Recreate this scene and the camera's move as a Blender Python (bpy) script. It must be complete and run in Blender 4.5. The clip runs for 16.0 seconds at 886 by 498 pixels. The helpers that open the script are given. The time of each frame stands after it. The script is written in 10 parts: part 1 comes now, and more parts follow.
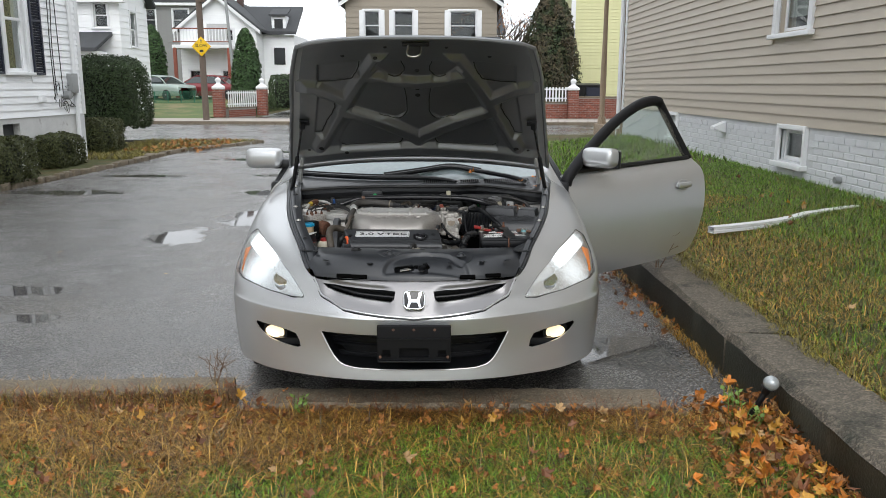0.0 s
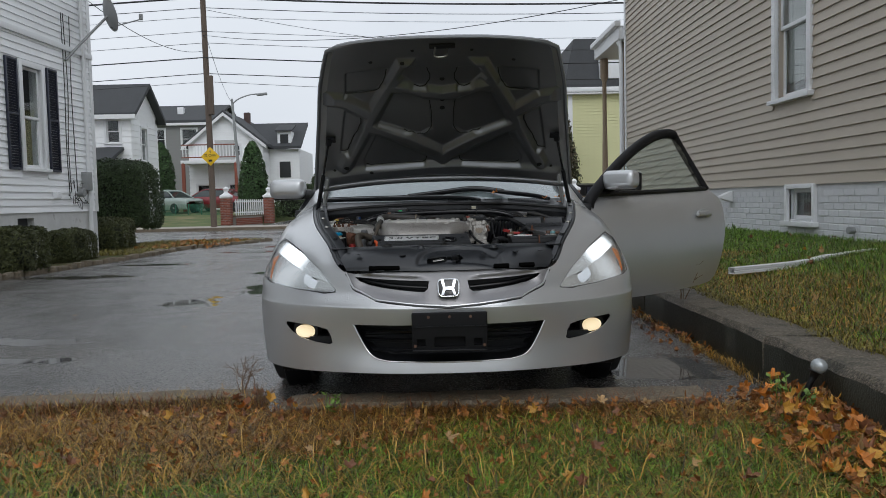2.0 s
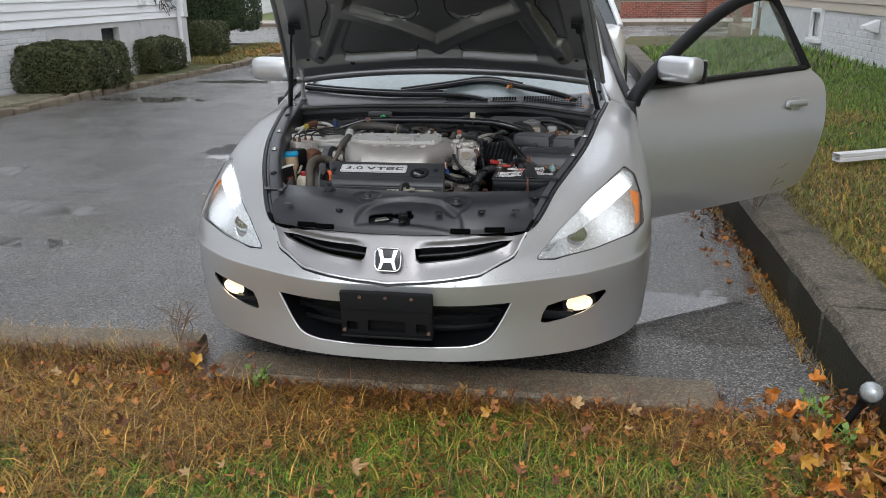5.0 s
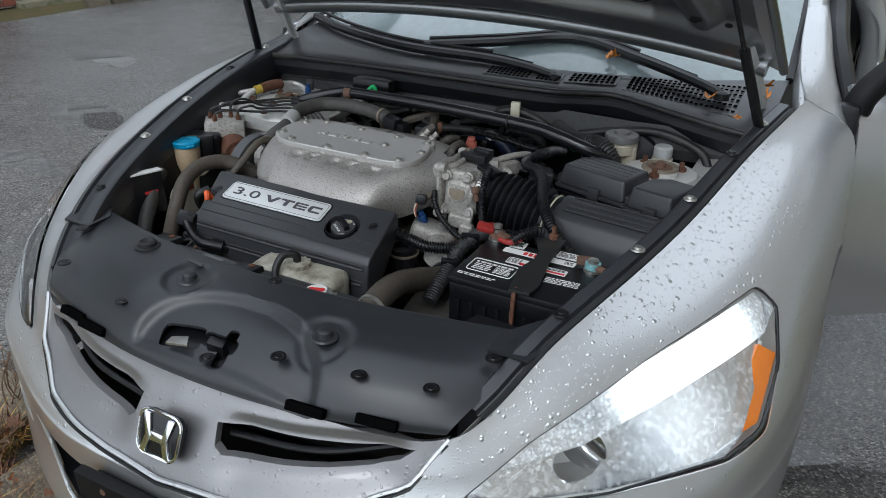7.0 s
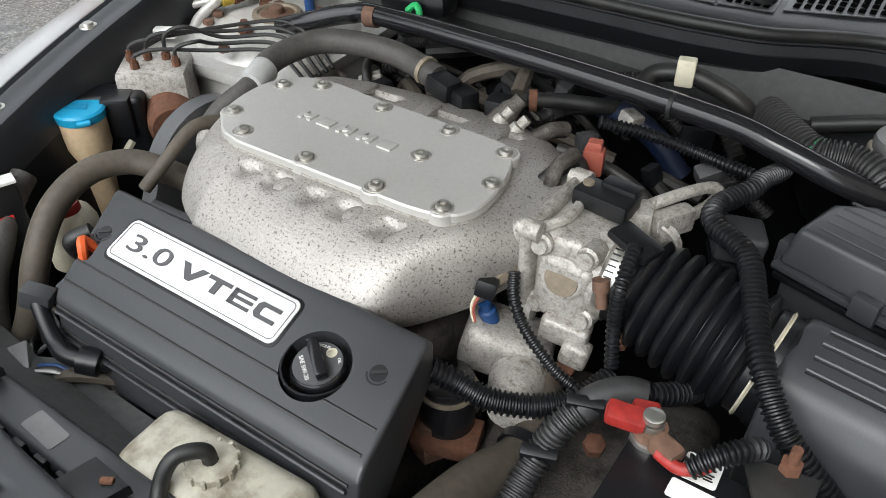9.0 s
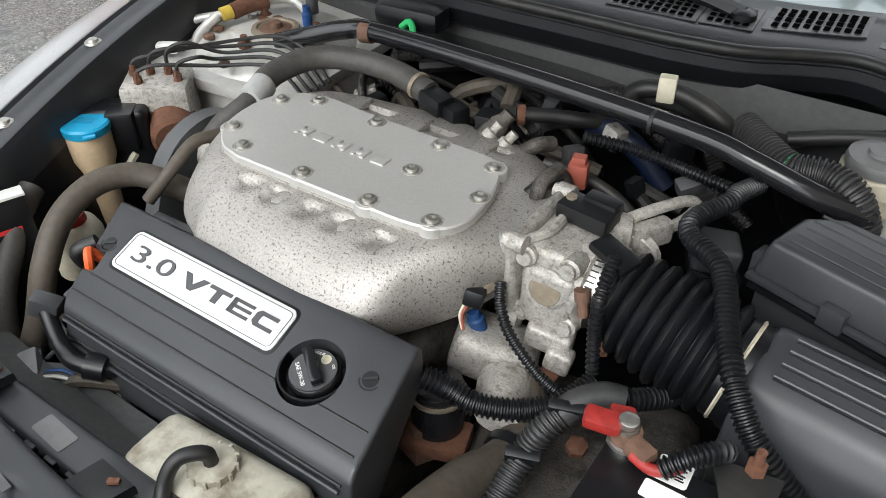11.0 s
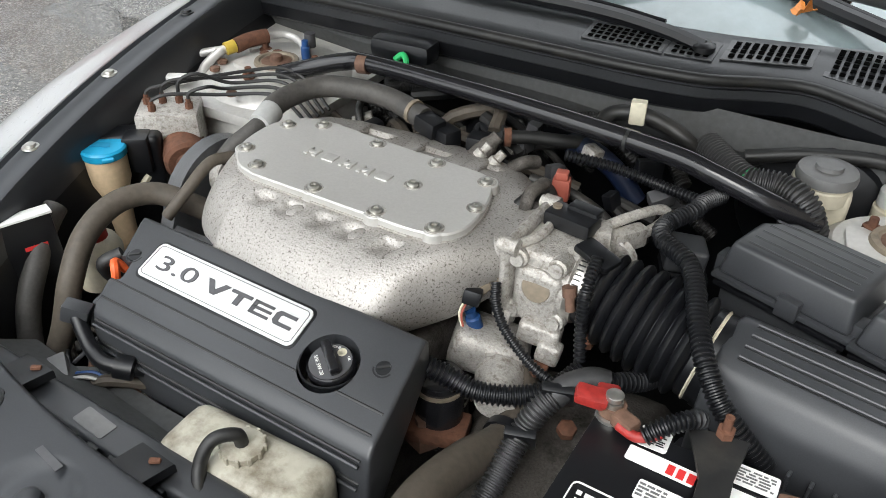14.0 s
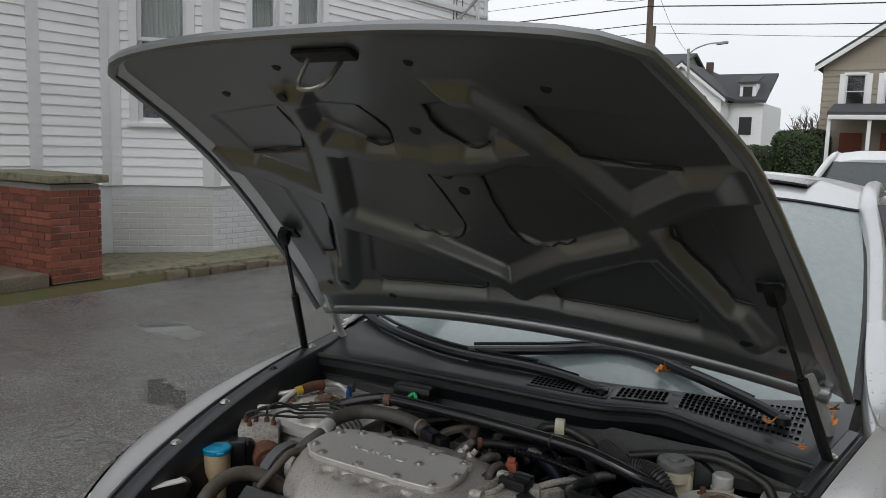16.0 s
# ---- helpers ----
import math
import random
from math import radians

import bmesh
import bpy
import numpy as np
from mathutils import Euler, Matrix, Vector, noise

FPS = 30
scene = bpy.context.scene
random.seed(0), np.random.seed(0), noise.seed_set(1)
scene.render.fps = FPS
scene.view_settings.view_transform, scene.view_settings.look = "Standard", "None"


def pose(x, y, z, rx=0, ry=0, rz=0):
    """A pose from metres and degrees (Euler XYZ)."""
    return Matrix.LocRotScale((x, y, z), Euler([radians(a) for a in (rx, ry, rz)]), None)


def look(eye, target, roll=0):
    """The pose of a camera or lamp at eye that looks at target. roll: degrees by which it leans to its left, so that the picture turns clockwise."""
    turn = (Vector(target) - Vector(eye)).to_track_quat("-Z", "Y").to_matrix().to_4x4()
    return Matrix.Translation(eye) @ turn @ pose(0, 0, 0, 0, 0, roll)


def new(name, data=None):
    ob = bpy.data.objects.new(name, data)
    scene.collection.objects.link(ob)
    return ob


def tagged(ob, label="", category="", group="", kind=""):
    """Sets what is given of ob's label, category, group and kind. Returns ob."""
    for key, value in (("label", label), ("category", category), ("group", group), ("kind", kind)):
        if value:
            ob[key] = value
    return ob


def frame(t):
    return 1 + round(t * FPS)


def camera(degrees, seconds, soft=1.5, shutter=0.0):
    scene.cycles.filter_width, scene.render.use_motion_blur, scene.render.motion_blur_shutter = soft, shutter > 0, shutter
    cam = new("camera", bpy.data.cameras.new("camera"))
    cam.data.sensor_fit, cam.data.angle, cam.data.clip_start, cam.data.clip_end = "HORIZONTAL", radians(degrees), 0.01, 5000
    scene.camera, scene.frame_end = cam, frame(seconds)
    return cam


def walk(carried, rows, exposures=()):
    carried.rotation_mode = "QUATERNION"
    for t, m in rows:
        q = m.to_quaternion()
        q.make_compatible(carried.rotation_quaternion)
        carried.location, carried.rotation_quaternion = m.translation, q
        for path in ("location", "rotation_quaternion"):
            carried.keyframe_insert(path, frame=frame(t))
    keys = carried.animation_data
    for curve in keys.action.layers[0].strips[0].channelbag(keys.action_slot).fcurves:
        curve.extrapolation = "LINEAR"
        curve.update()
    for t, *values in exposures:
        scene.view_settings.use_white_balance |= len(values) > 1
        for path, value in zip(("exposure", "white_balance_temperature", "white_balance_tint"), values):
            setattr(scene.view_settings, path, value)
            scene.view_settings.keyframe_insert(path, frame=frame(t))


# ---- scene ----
cam = camera(58.4, 16.0, soft=0.9)
PATH = [
    (0, (0.085, -3.216, 1.502), (0.106, -1.258, 1.098), 0.2),
    (0.5, (0.087, -3.203, 1.458), (0.096, -1.239, 1.078), -0.4),
    (1, (0.025, -3.175, 1.187), (0.04, -1.188, 0.963), -1.3),
    (1.5, (-0.039, -3.247, 0.98), (-0.014, -1.25, 0.868), -1.1),
    (2, (-0.045, -3.258, 0.983), (-0.029, -1.262, 0.862), -1.3),
    (2.5, (-0.043, -3.259, 0.996), (-0.026, -1.264, 0.863), -1.2),
    (3, (-0.03, -3.245, 1.041), (-0.02, -1.257, 0.823), -1.1),
    (3.5, (0.05, -3.092, 1.229), (0.009, -1.138, 0.805), -1.1),
    (4, (0.175, -2.942, 1.442), (0.047, -1.027, 0.877), -1.0),
    (4.2, (0.229, -2.86, 1.464), (0.088, -0.951, 0.883), -0.4),
    (6.3, (0.957, -1.345, 1.479), (0.218, 0.345, 0.706), 1.2),
    (6.5, (0.958, -1.164, 1.484), (0.169, 0.486, 0.677), 2.5),
    (7, (0.847, -0.71, 1.457), (0.023, 0.884, 0.575), 1.6),
    (7.5, (0.754, -0.362, 1.409), (-0.21, 1.14, 0.506), 1.8),
    (8, (0.635, -0.101, 1.399), (-0.404, 1.243, 0.344), 1.1),
    (8.5, (0.433, 0.07, 1.342), (-0.473, 1.39, 0.145), -1.3),
    (9, (0.411, 0.098, 1.347), (-0.481, 1.398, 0.117), 0.0),
    (11.5, (0.439, 0.073, 1.39), (-0.455, 1.371, 0.16), -0.1),
    (12, (0.44, 0.045, 1.397), (-0.431, 1.378, 0.187), 0.5),
    (12.5, (0.439, 0.036, 1.398), (-0.426, 1.382, 0.197), 0.7),
    (13, (0.441, 0.024, 1.403), (-0.414, 1.382, 0.209), 1.0),
    (13.5, (0.439, 0.009, 1.406), (-0.396, 1.378, 0.211), 1.3),
    (14, (0.459, -0.018, 1.411), (-0.4, 1.369, 0.254), 0.9),
    (14.5, (0.616, -0.136, 1.437), (-0.41, 1.328, 0.54), 1.2),
    (15, (0.73, -0.296, 1.49), (-0.358, 1.257, 0.853), -0.1),
    (15.5, (0.783, -0.52, 1.514), (-0.288, 1.127, 1.135), 1.0),
    (16, (0.836, -0.601, 1.544), (-0.227, 1.073, 1.287), 1.8),
]
EXPOSE = [(0.0, 0.25, 6350, 9), (0.6, 0.0, 6300, 9), (1.0, -0.15, 6200, 9), (1.4, -0.55, 6100, 9), (2.0, -0.6, 6150, 9), (2.8, -0.5, 6200, 10), (3.4, -0.1, 6350, 11), (4.0, 0.3, 6350, 12), (6.3, 0.05, 5950, 8), (7.5, 0.25, 5900, 7), (8.5, 1.12, 6350, 8), (13.8, 1.12, 6400, 8), (14.4, 1.4, 6400, 8), (15.0, 1.42, 6400, 8), (15.5, 0.6, 6450, 9), (16.0, -0.38, 6450, 9)]
walk(cam, [(t, look(eye, target, roll)) for t, eye, target, roll in PATH], EXPOSE)

# ---- world and sun: a bright, even overcast ----
world = bpy.data.worlds.new("overcast")
scene.world = world
world.use_nodes = True
wn, wl = world.node_tree.nodes, world.node_tree.links
sky = wn.new("ShaderNodeTexSky")
sky.sky_type, sky.sun_disc = "NISHITA", False
sky.sun_elevation, sky.sun_rotation = radians(48), radians(200)
sky.dust_density, sky.air_density = 6.0, 1.5
desat = wn.new("ShaderNodeHueSaturation")
desat.inputs["Saturation"].default_value = 0.25
desat.inputs["Value"].default_value = 0.10
wl.new(sky.outputs[0], desat.inputs["Color"])
cloud = wn.new("ShaderNodeTexNoise")
cloud.inputs["Scale"].default_value = 2.2
cloud.inputs["Detail"].default_value = 4
cramp = wn.new("ShaderNodeValToRGB")
cramp.color_ramp.elements[0].position, cramp.color_ramp.elements[0].color = 0.3, (0.76, 0.785, 0.82, 1)
cramp.color_ramp.elements[1].position, cramp.color_ramp.elements[1].color = 0.7, (0.89, 0.905, 0.93, 1)
wl.new(cloud.outputs["Fac"], cramp.inputs["Fac"])
veil = wn.new("ShaderNodeMix")
veil.data_type = "RGBA"
veil.inputs["Factor"].default_value = 0.85
wl.new(desat.outputs["Color"], veil.inputs["A"])
wl.new(cramp.outputs["Color"], veil.inputs["B"])
# an overcast sky grows brighter towards its top
way = wn.new("ShaderNodeTexCoord")
split = wn.new("ShaderNodeSeparateXYZ")
wl.new(way.outputs["Generated"], split.inputs[0])
rise = wn.new("ShaderNodeMapRange")
rise.inputs["From Min"].default_value, rise.inputs["From Max"].default_value = 0.0, 1.0
rise.inputs["To Min"].default_value, rise.inputs["To Max"].default_value = 1.62, 1.55
wl.new(split.outputs["Z"], rise.inputs["Value"])
wl.new(veil.outputs["Result"], wn["Background"].inputs["Color"])
wl.new(rise.outputs["Result"], wn["Background"].inputs["Strength"])
sun = new("sun", bpy.data.lights.new("sun", "SUN"))
sun.data.energy, sun.data.angle, sun.data.color = 0.7, radians(25), (1.0, 0.97, 0.93)
sun.matrix_basis = look((0, 0, 30), (-6, 34, 0))

# ---- materials ----
MATS = {}


def ramp_node(nt, fac, stops):
    r = nt.nodes.new("ShaderNodeValToRGB")
    el = r.color_ramp.elements
    while len(el) < len(stops):
        el.new(0.5)
    for e, (p, c) in zip(el, stops):
        e.position, e.color = p, (*c, 1)
    nt.links.new(fac, r.inputs["Fac"])
    return r.outputs["Color"]


def noise_node(nt, scale, detail=4, rough=0.55, vec=None, stretch=None):
    n = nt.nodes.new("ShaderNodeTexNoise")
    n.inputs["Scale"].default_value, n.inputs["Detail"].default_value, n.inputs["Roughness"].default_value = scale, detail, rough
    co = nt.nodes.new("ShaderNodeTexCoord")
    src = co.outputs["Object"] if vec is None else vec
    if stretch:
        mp = nt.nodes.new("ShaderNodeMapping")
        mp.inputs["Scale"].default_value = stretch
        nt.links.new(src, mp.inputs["Vector"])
        src = mp.outputs["Vector"]
    nt.links.new(src, n.inputs["Vector"])
    return n.outputs["Fac"]


def mix_node(nt, fac, a, b, mode="MIX"):
    m = nt.nodes.new("ShaderNodeMix")
    m.data_type, m.blend_type = "RGBA", mode
    for key, v in (("Factor", fac), ("A", a), ("B", b)):
        if isinstance(v, (int, float)):
            m.inputs[key].default_value = v
        elif isinstance(v, tuple):
            m.inputs[key].default_value = (*v, 1)
        else:
            nt.links.new(v, m.inputs[key])
    return m.outputs["Result"]


def value_node(nt, op, a, b=0.0, c=None, clamp=False):
    m = nt.nodes.new("ShaderNodeMath")
    m.operation, m.use_clamp = op, clamp
    for i, v in enumerate((a, b) if c is None else (a, b, c)):
        if isinstance(v, (int, float)):
            m.inputs[i].default_value = v
        else:
            nt.links.new(v, m.inputs[i])
    return m.outputs[0]


def bump_node(nt, height, strength=0.3, distance=0.01):
    b = nt.nodes.new("ShaderNodeBump")
    b.inputs["Strength"].default_value, b.inputs["Distance"].default_value = strength, distance
    nt.links.new(height, b.inputs["Height"])
    return b.outputs["Normal"]


def mat(name, base, rough=0.5, metal=0.0, var=0.18, scale=6.0, grain=120.0, bump=0.15, depth=0.002, coat=0.0,
        stain=None, stain_at=(0.55, 0.7), stain_scale=9.0, spec=0.5, rnd=0.0, island=0.0, stretch=None, emit=None, glow=0.0):
    """A plain surface: two scales of tone, grain relief, optional stains and a shift from piece to piece."""
    m = bpy.data.materials.new(name)
    m.use_nodes = True
    nt = m.node_tree
    p = nt.nodes["Principled BSDF"]
    n1, n2 = noise_node(nt, scale, 5, stretch=stretch), noise_node(nt, grain, 3, stretch=stretch)
    lo, hi = tuple(c * (1 - var) for c in base), tuple(min(1, c * (1 + var)) for c in base)
    col = ramp_node(nt, n1, ((0.3, lo), (0.7, hi)))
    col = mix_node(nt, 0.5, col, ramp_node(nt, n2, ((0.3, lo), (0.7, hi))))
    if stain:
        f = ramp_node(nt, noise_node(nt, stain_scale, 6, 0.65), ((stain_at[0], (0, 0, 0)), (stain_at[1], (1, 1, 1))))
        col = mix_node(nt, f, col, stain)
    if rnd or island:
        g = nt.nodes.new("ShaderNodeObjectInfo" if rnd else "ShaderNodeNewGeometry")
        out = g.outputs["Random"] if rnd else g.outputs["Random Per Island"]
        k = rnd or island
        col = mix_node(nt, 1.0, col, ramp_node(nt, out, ((0, (1 - k,) * 3), (1, (1 + k * 0.6,) * 3))), "MULTIPLY")
    nt.links.new(col, p.inputs["Base Color"])
    rr = value_node(nt, "MULTIPLY_ADD", n1, 0.3 * rough, rough * 0.85, clamp=True)
    nt.links.new(rr, p.inputs["Roughness"])
    p.inputs["Metallic"].default_value = metal
    p.inputs["Specular IOR Level"].default_value = spec
    p.inputs["Coat Weight"].default_value = coat
    p.inputs["Coat Roughness"].default_value = 0.05
    if bump:
        nt.links.new(bump_node(nt, n2, bump, depth), p.inputs["Normal"])
    if emit:
        p.inputs["Emission Color"].default_value = (*emit, 1)
        p.inputs["Emission Strength"].default_value = glow
    MATS[name] = m
    return m


def drops_height(nt, scale, small, fill=0.55):
    """Rain drops standing on a surface: a round dome in some of the cells."""
    co = nt.nodes.new("ShaderNodeTexCoord")
    v = nt.nodes.new("ShaderNodeTexVoronoi")
    v.inputs["Scale"].default_value = scale
    nt.links.new(co.outputs["Object"], v.inputs["Vector"])
    sep = nt.nodes.new("ShaderNodeSeparateColor")
    nt.links.new(v.outputs["Color"], sep.inputs[0])
    size = value_node(nt, "MULTIPLY_ADD", sep.outputs[0], fill, small - fill * 0.5)
    dome = value_node(nt, "SUBTRACT", size, v.outputs["Distance"])
    return value_node(nt, "POWER", value_node(nt, "MAXIMUM", dome, 0.0), 0.75)


def car_paint(name, base, rough=0.32, metal=0.7, wet=1.0):
    """Metallic paint under clear coat; rain drops stand where the panel faces up."""
    m = mat(name, base, rough, metal, var=0.03, scale=3, grain=900, bump=0.0, coat=0.7)
    nt = m.node_tree
    g = nt.nodes.new("ShaderNodeNewGeometry")
    sx = nt.nodes.new("ShaderNodeSeparateXYZ")
    nt.links.new(g.outputs["Normal"], sx.inputs[0])
    up = ramp_node(nt, sx.outputs["Z"], ((0.12, (0.06,) * 3), (0.55, (1, 1, 1))))
    h = value_node(nt, "ADD", drops_height(nt, 100, 0.11, 0.60), value_node(nt, "MULTIPLY", drops_height(nt, 230, 0.13, 0.6), 0.42))
    h = value_node(nt, "MULTIPLY", h, up)
    b = bump_node(nt, h, 0.9, 0.0040 * wet)
    nt.links.new(b, nt.nodes["Principled BSDF"].inputs["Normal"])
    nt.links.new(b, nt.nodes["Principled BSDF"].inputs["Coat Normal"])
    return m


def glass(name, tint=(1, 1, 1), rough=0.0, ior=1.45, drops=False):
    m = bpy.data.materials.new(name)
    m.use_nodes = True
    nt = m.node_tree
    p = nt.nodes["Principled BSDF"]
    p.inputs["Base Color"].default_value = (*tint, 1)
    p.inputs["Transmission Weight"].default_value = 1.0
    p.inputs["Roughness"].default_value = rough
    p.inputs["IOR"].default_value = ior
    if drops:
        nt.links.new(bump_node(nt, drops_height(nt, 110, 0.08, 0.5), 0.8, 0.005), p.inputs["Normal"])
    return m


silver = car_paint("silver_paint", (0.60, 0.61, 0.62))
silver_dark = car_paint("grille_paint", (0.25, 0.245, 0.25), 0.42, 0.65, 0.5)
bay_paint = mat("bay_paint", (0.56, 0.55, 0.525), 0.45, 0.3, var=0.12, stain=(0.30, 0.22, 0.15), stain_at=(0.6, 0.85), bump=0.05)
bulkhead_grey = mat("bulkhead_paint", (0.070, 0.072, 0.072), 0.72, 0.0, spec=0.25, var=0.25, scale=9, bump=0.05, stain=(0.05, 0.048, 0.045), stain_at=(0.55, 0.8))
print_grey = mat("worn_cap_print", (0.16, 0.16, 0.16), 0.45, var=0.3, scale=60, bump=0.05)
rubber_grey = mat("dusty_rubber", (0.052, 0.049, 0.046), 0.62, var=0.35, scale=14, grain=200, bump=0.2, stain=(0.10, 0.092, 0.082), stain_at=(0.5, 0.8))
verdigris = mat("corroded_terminal", (0.20, 0.40, 0.42), 0.7, var=0.4, scale=60, bump=0.4)
dusty_loom = mat("dusty_sleeve", (0.034, 0.034, 0.035), 0.5, var=0.35, scale=16, bump=0.1)
bare_grey = mat("primer_grey", (0.45, 0.455, 0.45), 0.5, 0.0, var=0.15, bump=0.05)
plastic = mat("black_plastic", (0.0065, 0.007, 0.0085), 0.36, var=0.25, scale=5, grain=500, bump=0.12, depth=0.0006, stain=(0.020, 0.019, 0.018), stain_at=(0.62, 0.9), spec=0.42)
holder_black = mat("matt_black_plastic", (0.006, 0.006, 0.007), 0.6, var=0.2, bump=0.05, spec=0.25)
plastic_soft = mat("satin_plastic", (0.038, 0.040, 0.044), 0.36, var=0.2, scale=7, grain=700, bump=0.1, depth=0.0005)
cover_plastic = mat("moulded_black_plastic", (0.025, 0.027, 0.031), 0.33, var=0.25, scale=7, grain=700, bump=0.1, depth=0.0005, stain=(0.026, 0.026, 0.026), stain_at=(0.62, 0.9), stain_scale=8)
plastic_gloss = mat("gloss_plastic", (0.012, 0.012, 0.014), 0.18, var=0.2, bump=0.02)
rubber = mat("rubber_hose", (0.011, 0.011, 0.011), 0.5, var=0.3, scale=12, bump=0.15, stain=(0.06, 0.055, 0.048), stain_at=(0.5, 0.85))
rubber_brown = mat("aged_rubber", (0.075, 0.062, 0.048), 0.65, var=0.3, scale=14, bump=0.2)
tyre_mat = mat("tyre_rubber", (0.02, 0.02, 0.02), 0.75, var=0.3, bump=0.2)
alu_cast = mat("cast_aluminium", (0.385, 0.367, 0.345), 0.46, 0.5, var=0.25, scale=14, grain=420, bump=0.6, depth=0.0011, stain=(0.115, 0.102, 0.088), stain_at=(0.555, 0.64), stain_scale=340)
alu_smooth = mat("machined_aluminium", (0.53, 0.52, 0.50), 0.42, 0.4, var=0.08, scale=5, grain=300, bump=0.08)
alu_dirty = mat("weathered_aluminium", (0.46, 0.44, 0.41), 0.55, 0.45, var=0.35, scale=26, grain=380, bump=0.8, depth=0.0016, stain=(0.21, 0.185, 0.155), stain_at=(0.50, 0.70), stain_scale=130)
# much darker base than weathered_aluminium, with patchy stains, for low castings and fittings
dark_alu = mat("dark_aluminium", (0.105, 0.095, 0.085), 0.65, 0.3, var=0.5, scale=18, grain=300, bump=0.8, depth=0.002, stain=(0.03, 0.026, 0.022), stain_at=(0.48, 0.65), stain_scale=25)
chrome = mat("chrome", (0.85, 0.86, 0.88), 0.08, 1.0, var=0.03, bump=0.0)
steel = mat("zinc_steel", (0.50, 0.49, 0.46), 0.35, 0.9, var=0.2, bump=0.1)
rust = mat("rusted_iron", (0.125, 0.055, 0.032), 0.85, 0.1, var=0.45, scale=40, bump=0.8, depth=0.002)
brass_seal = mat("dull_brass", (0.24, 0.20, 0.15), 0.6, 0.3, var=0.3, scale=40)
rust_light = mat("rusty_bracket", (0.15, 0.085, 0.058), 0.75, 0.2, var=0.4, scale=40, bump=0.5)
cream = mat("cream_plastic", (0.62, 0.47, 0.30), 0.5, var=0.15, bump=0.05)
tank_mat = mat("yellowed_plastic", (0.42, 0.40, 0.33), 0.45, var=0.12, scale=8, bump=0.06, stain=(0.13, 0.105, 0.07), stain_at=(0.44, 0.66), stain_scale=18)
brake_fluid = mat("milky_plastic", (0.50, 0.46, 0.36), 0.4, var=0.15, bump=0.05)
blue_cap = mat("blue_cap", (0.015, 0.30, 0.52), 0.4, var=0.1, bump=0.05)
navy_hose = mat("navy_rubber", (0.007, 0.013, 0.035), 0.4, var=0.2)
# base lightened to stand in for the sheen on the belt
belt_rubber = mat("pale_belt", (0.085, 0.088, 0.092), 0.38, var=0.2, scale=20, stretch=(40, 1, 1))
# dull black for solid boxes that paint the dark of open slots
vent_black = mat("slot_dark", (0.003, 0.003, 0.003), 1.0, spec=0.0, bump=0.0)
vent_grey = mat("vent_plastic", (0.055, 0.057, 0.06), 0.4, var=0.2)
cap_grey = mat("grey_cap", (0.13, 0.13, 0.13), 0.45, var=0.15)
cap_line = mat("cap_emblem_blue", (0.01, 0.22, 0.40), 0.5)
blue_dark = mat("blue_plastic", (0.014, 0.06, 0.19), 0.45, var=0.1)
red_plastic = mat("red_plastic", (0.30, 0.022, 0.018), 0.5, var=0.4, scale=50, bump=0.1)
red_faded = mat("faded_red", (0.30, 0.075, 0.05), 0.6, var=0.2)
orange_plastic = mat("orange_plastic", (0.75, 0.12, 0.03), 0.5, var=0.15)
yellow_tape = mat("yellow_tape", (0.50, 0.36, 0.05), 0.5)
green_tape = mat("green_tape", (0.02, 0.42, 0.12), 0.5)
tan_clip = mat("tan_clip", (0.62, 0.58, 0.45), 0.55)
white_label = mat("white_label", (0.78, 0.78, 0.76), 0.45, var=0.05)
plate_white = mat("badge_white", (0.75, 0.76, 0.76), 0.35, 0.3, var=0.03, bump=0.05, stretch=(4, 400, 4))
print_black = mat("print_black", (0.015, 0.015, 0.015), 0.5)
print_grey = mat("print_grey", (0.07, 0.07, 0.075), 0.5)
print_red = mat("print_red", (0.60, 0.03, 0.03), 0.5)
lamp_amber = mat("amber_lens", (0.75, 0.20, 0.01), 0.2, var=0.1, coat=0.5)
lens_clear = glass("lamp_lens", (0.97, 0.98, 0.98))
car_glass = glass("car_glass", (0.80, 0.90, 0.87), ior=1.75, drops=True)
# pale base and partial transmission make the pane milky; drops lie in its coat
wet_screen = mat("milky_wet_glass", (0.36, 0.43, 0.44), 0.10, var=0.10, scale=5, grain=40, bump=0.0, coat=0.6, spec=0.8)
wet_screen.node_tree.nodes["Principled BSDF"].inputs["Transmission Weight"].default_value = 0.42
wet_screen.node_tree.links.new(bump_node(wet_screen.node_tree, drops_height(wet_screen.node_tree, 120, 0.16, 0.55), 0.8, 0.004), wet_screen.node_tree.nodes["Principled BSDF"].inputs["Coat Normal"])
cowl_plastic = mat("wet_cowl_plastic", (0.022, 0.0235, 0.026), 0.42, var=0.3, scale=14, grain=300, bump=0.0, coat=0.16)
cowl_plastic.node_tree.links.new(bump_node(cowl_plastic.node_tree, drops_height(cowl_plastic.node_tree, 130, 0.14, 0.6), 0.8, 0.004), cowl_plastic.node_tree.nodes["Principled BSDF"].inputs["Coat Normal"])
window_glass = glass("window_glass", (0.85, 0.90, 0.88))
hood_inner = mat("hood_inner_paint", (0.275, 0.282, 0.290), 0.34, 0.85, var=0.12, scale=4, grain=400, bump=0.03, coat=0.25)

lamp_white = mat("headlight_beam", (0.9, 0.9, 0.9), 0.3, emit=(0.93, 0.97, 1.0), glow=9.0)
lamp_facets = mat("faceted_reflector", (0.82, 0.83, 0.84), 0.14, 1.0, var=0.03, emit=(0.93, 0.97, 1.0), glow=0.0)
fog_white = mat("fog_beam", (0.9, 0.85, 0.7), 0.3, emit=(1.0, 0.72, 0.36), glow=1.05)


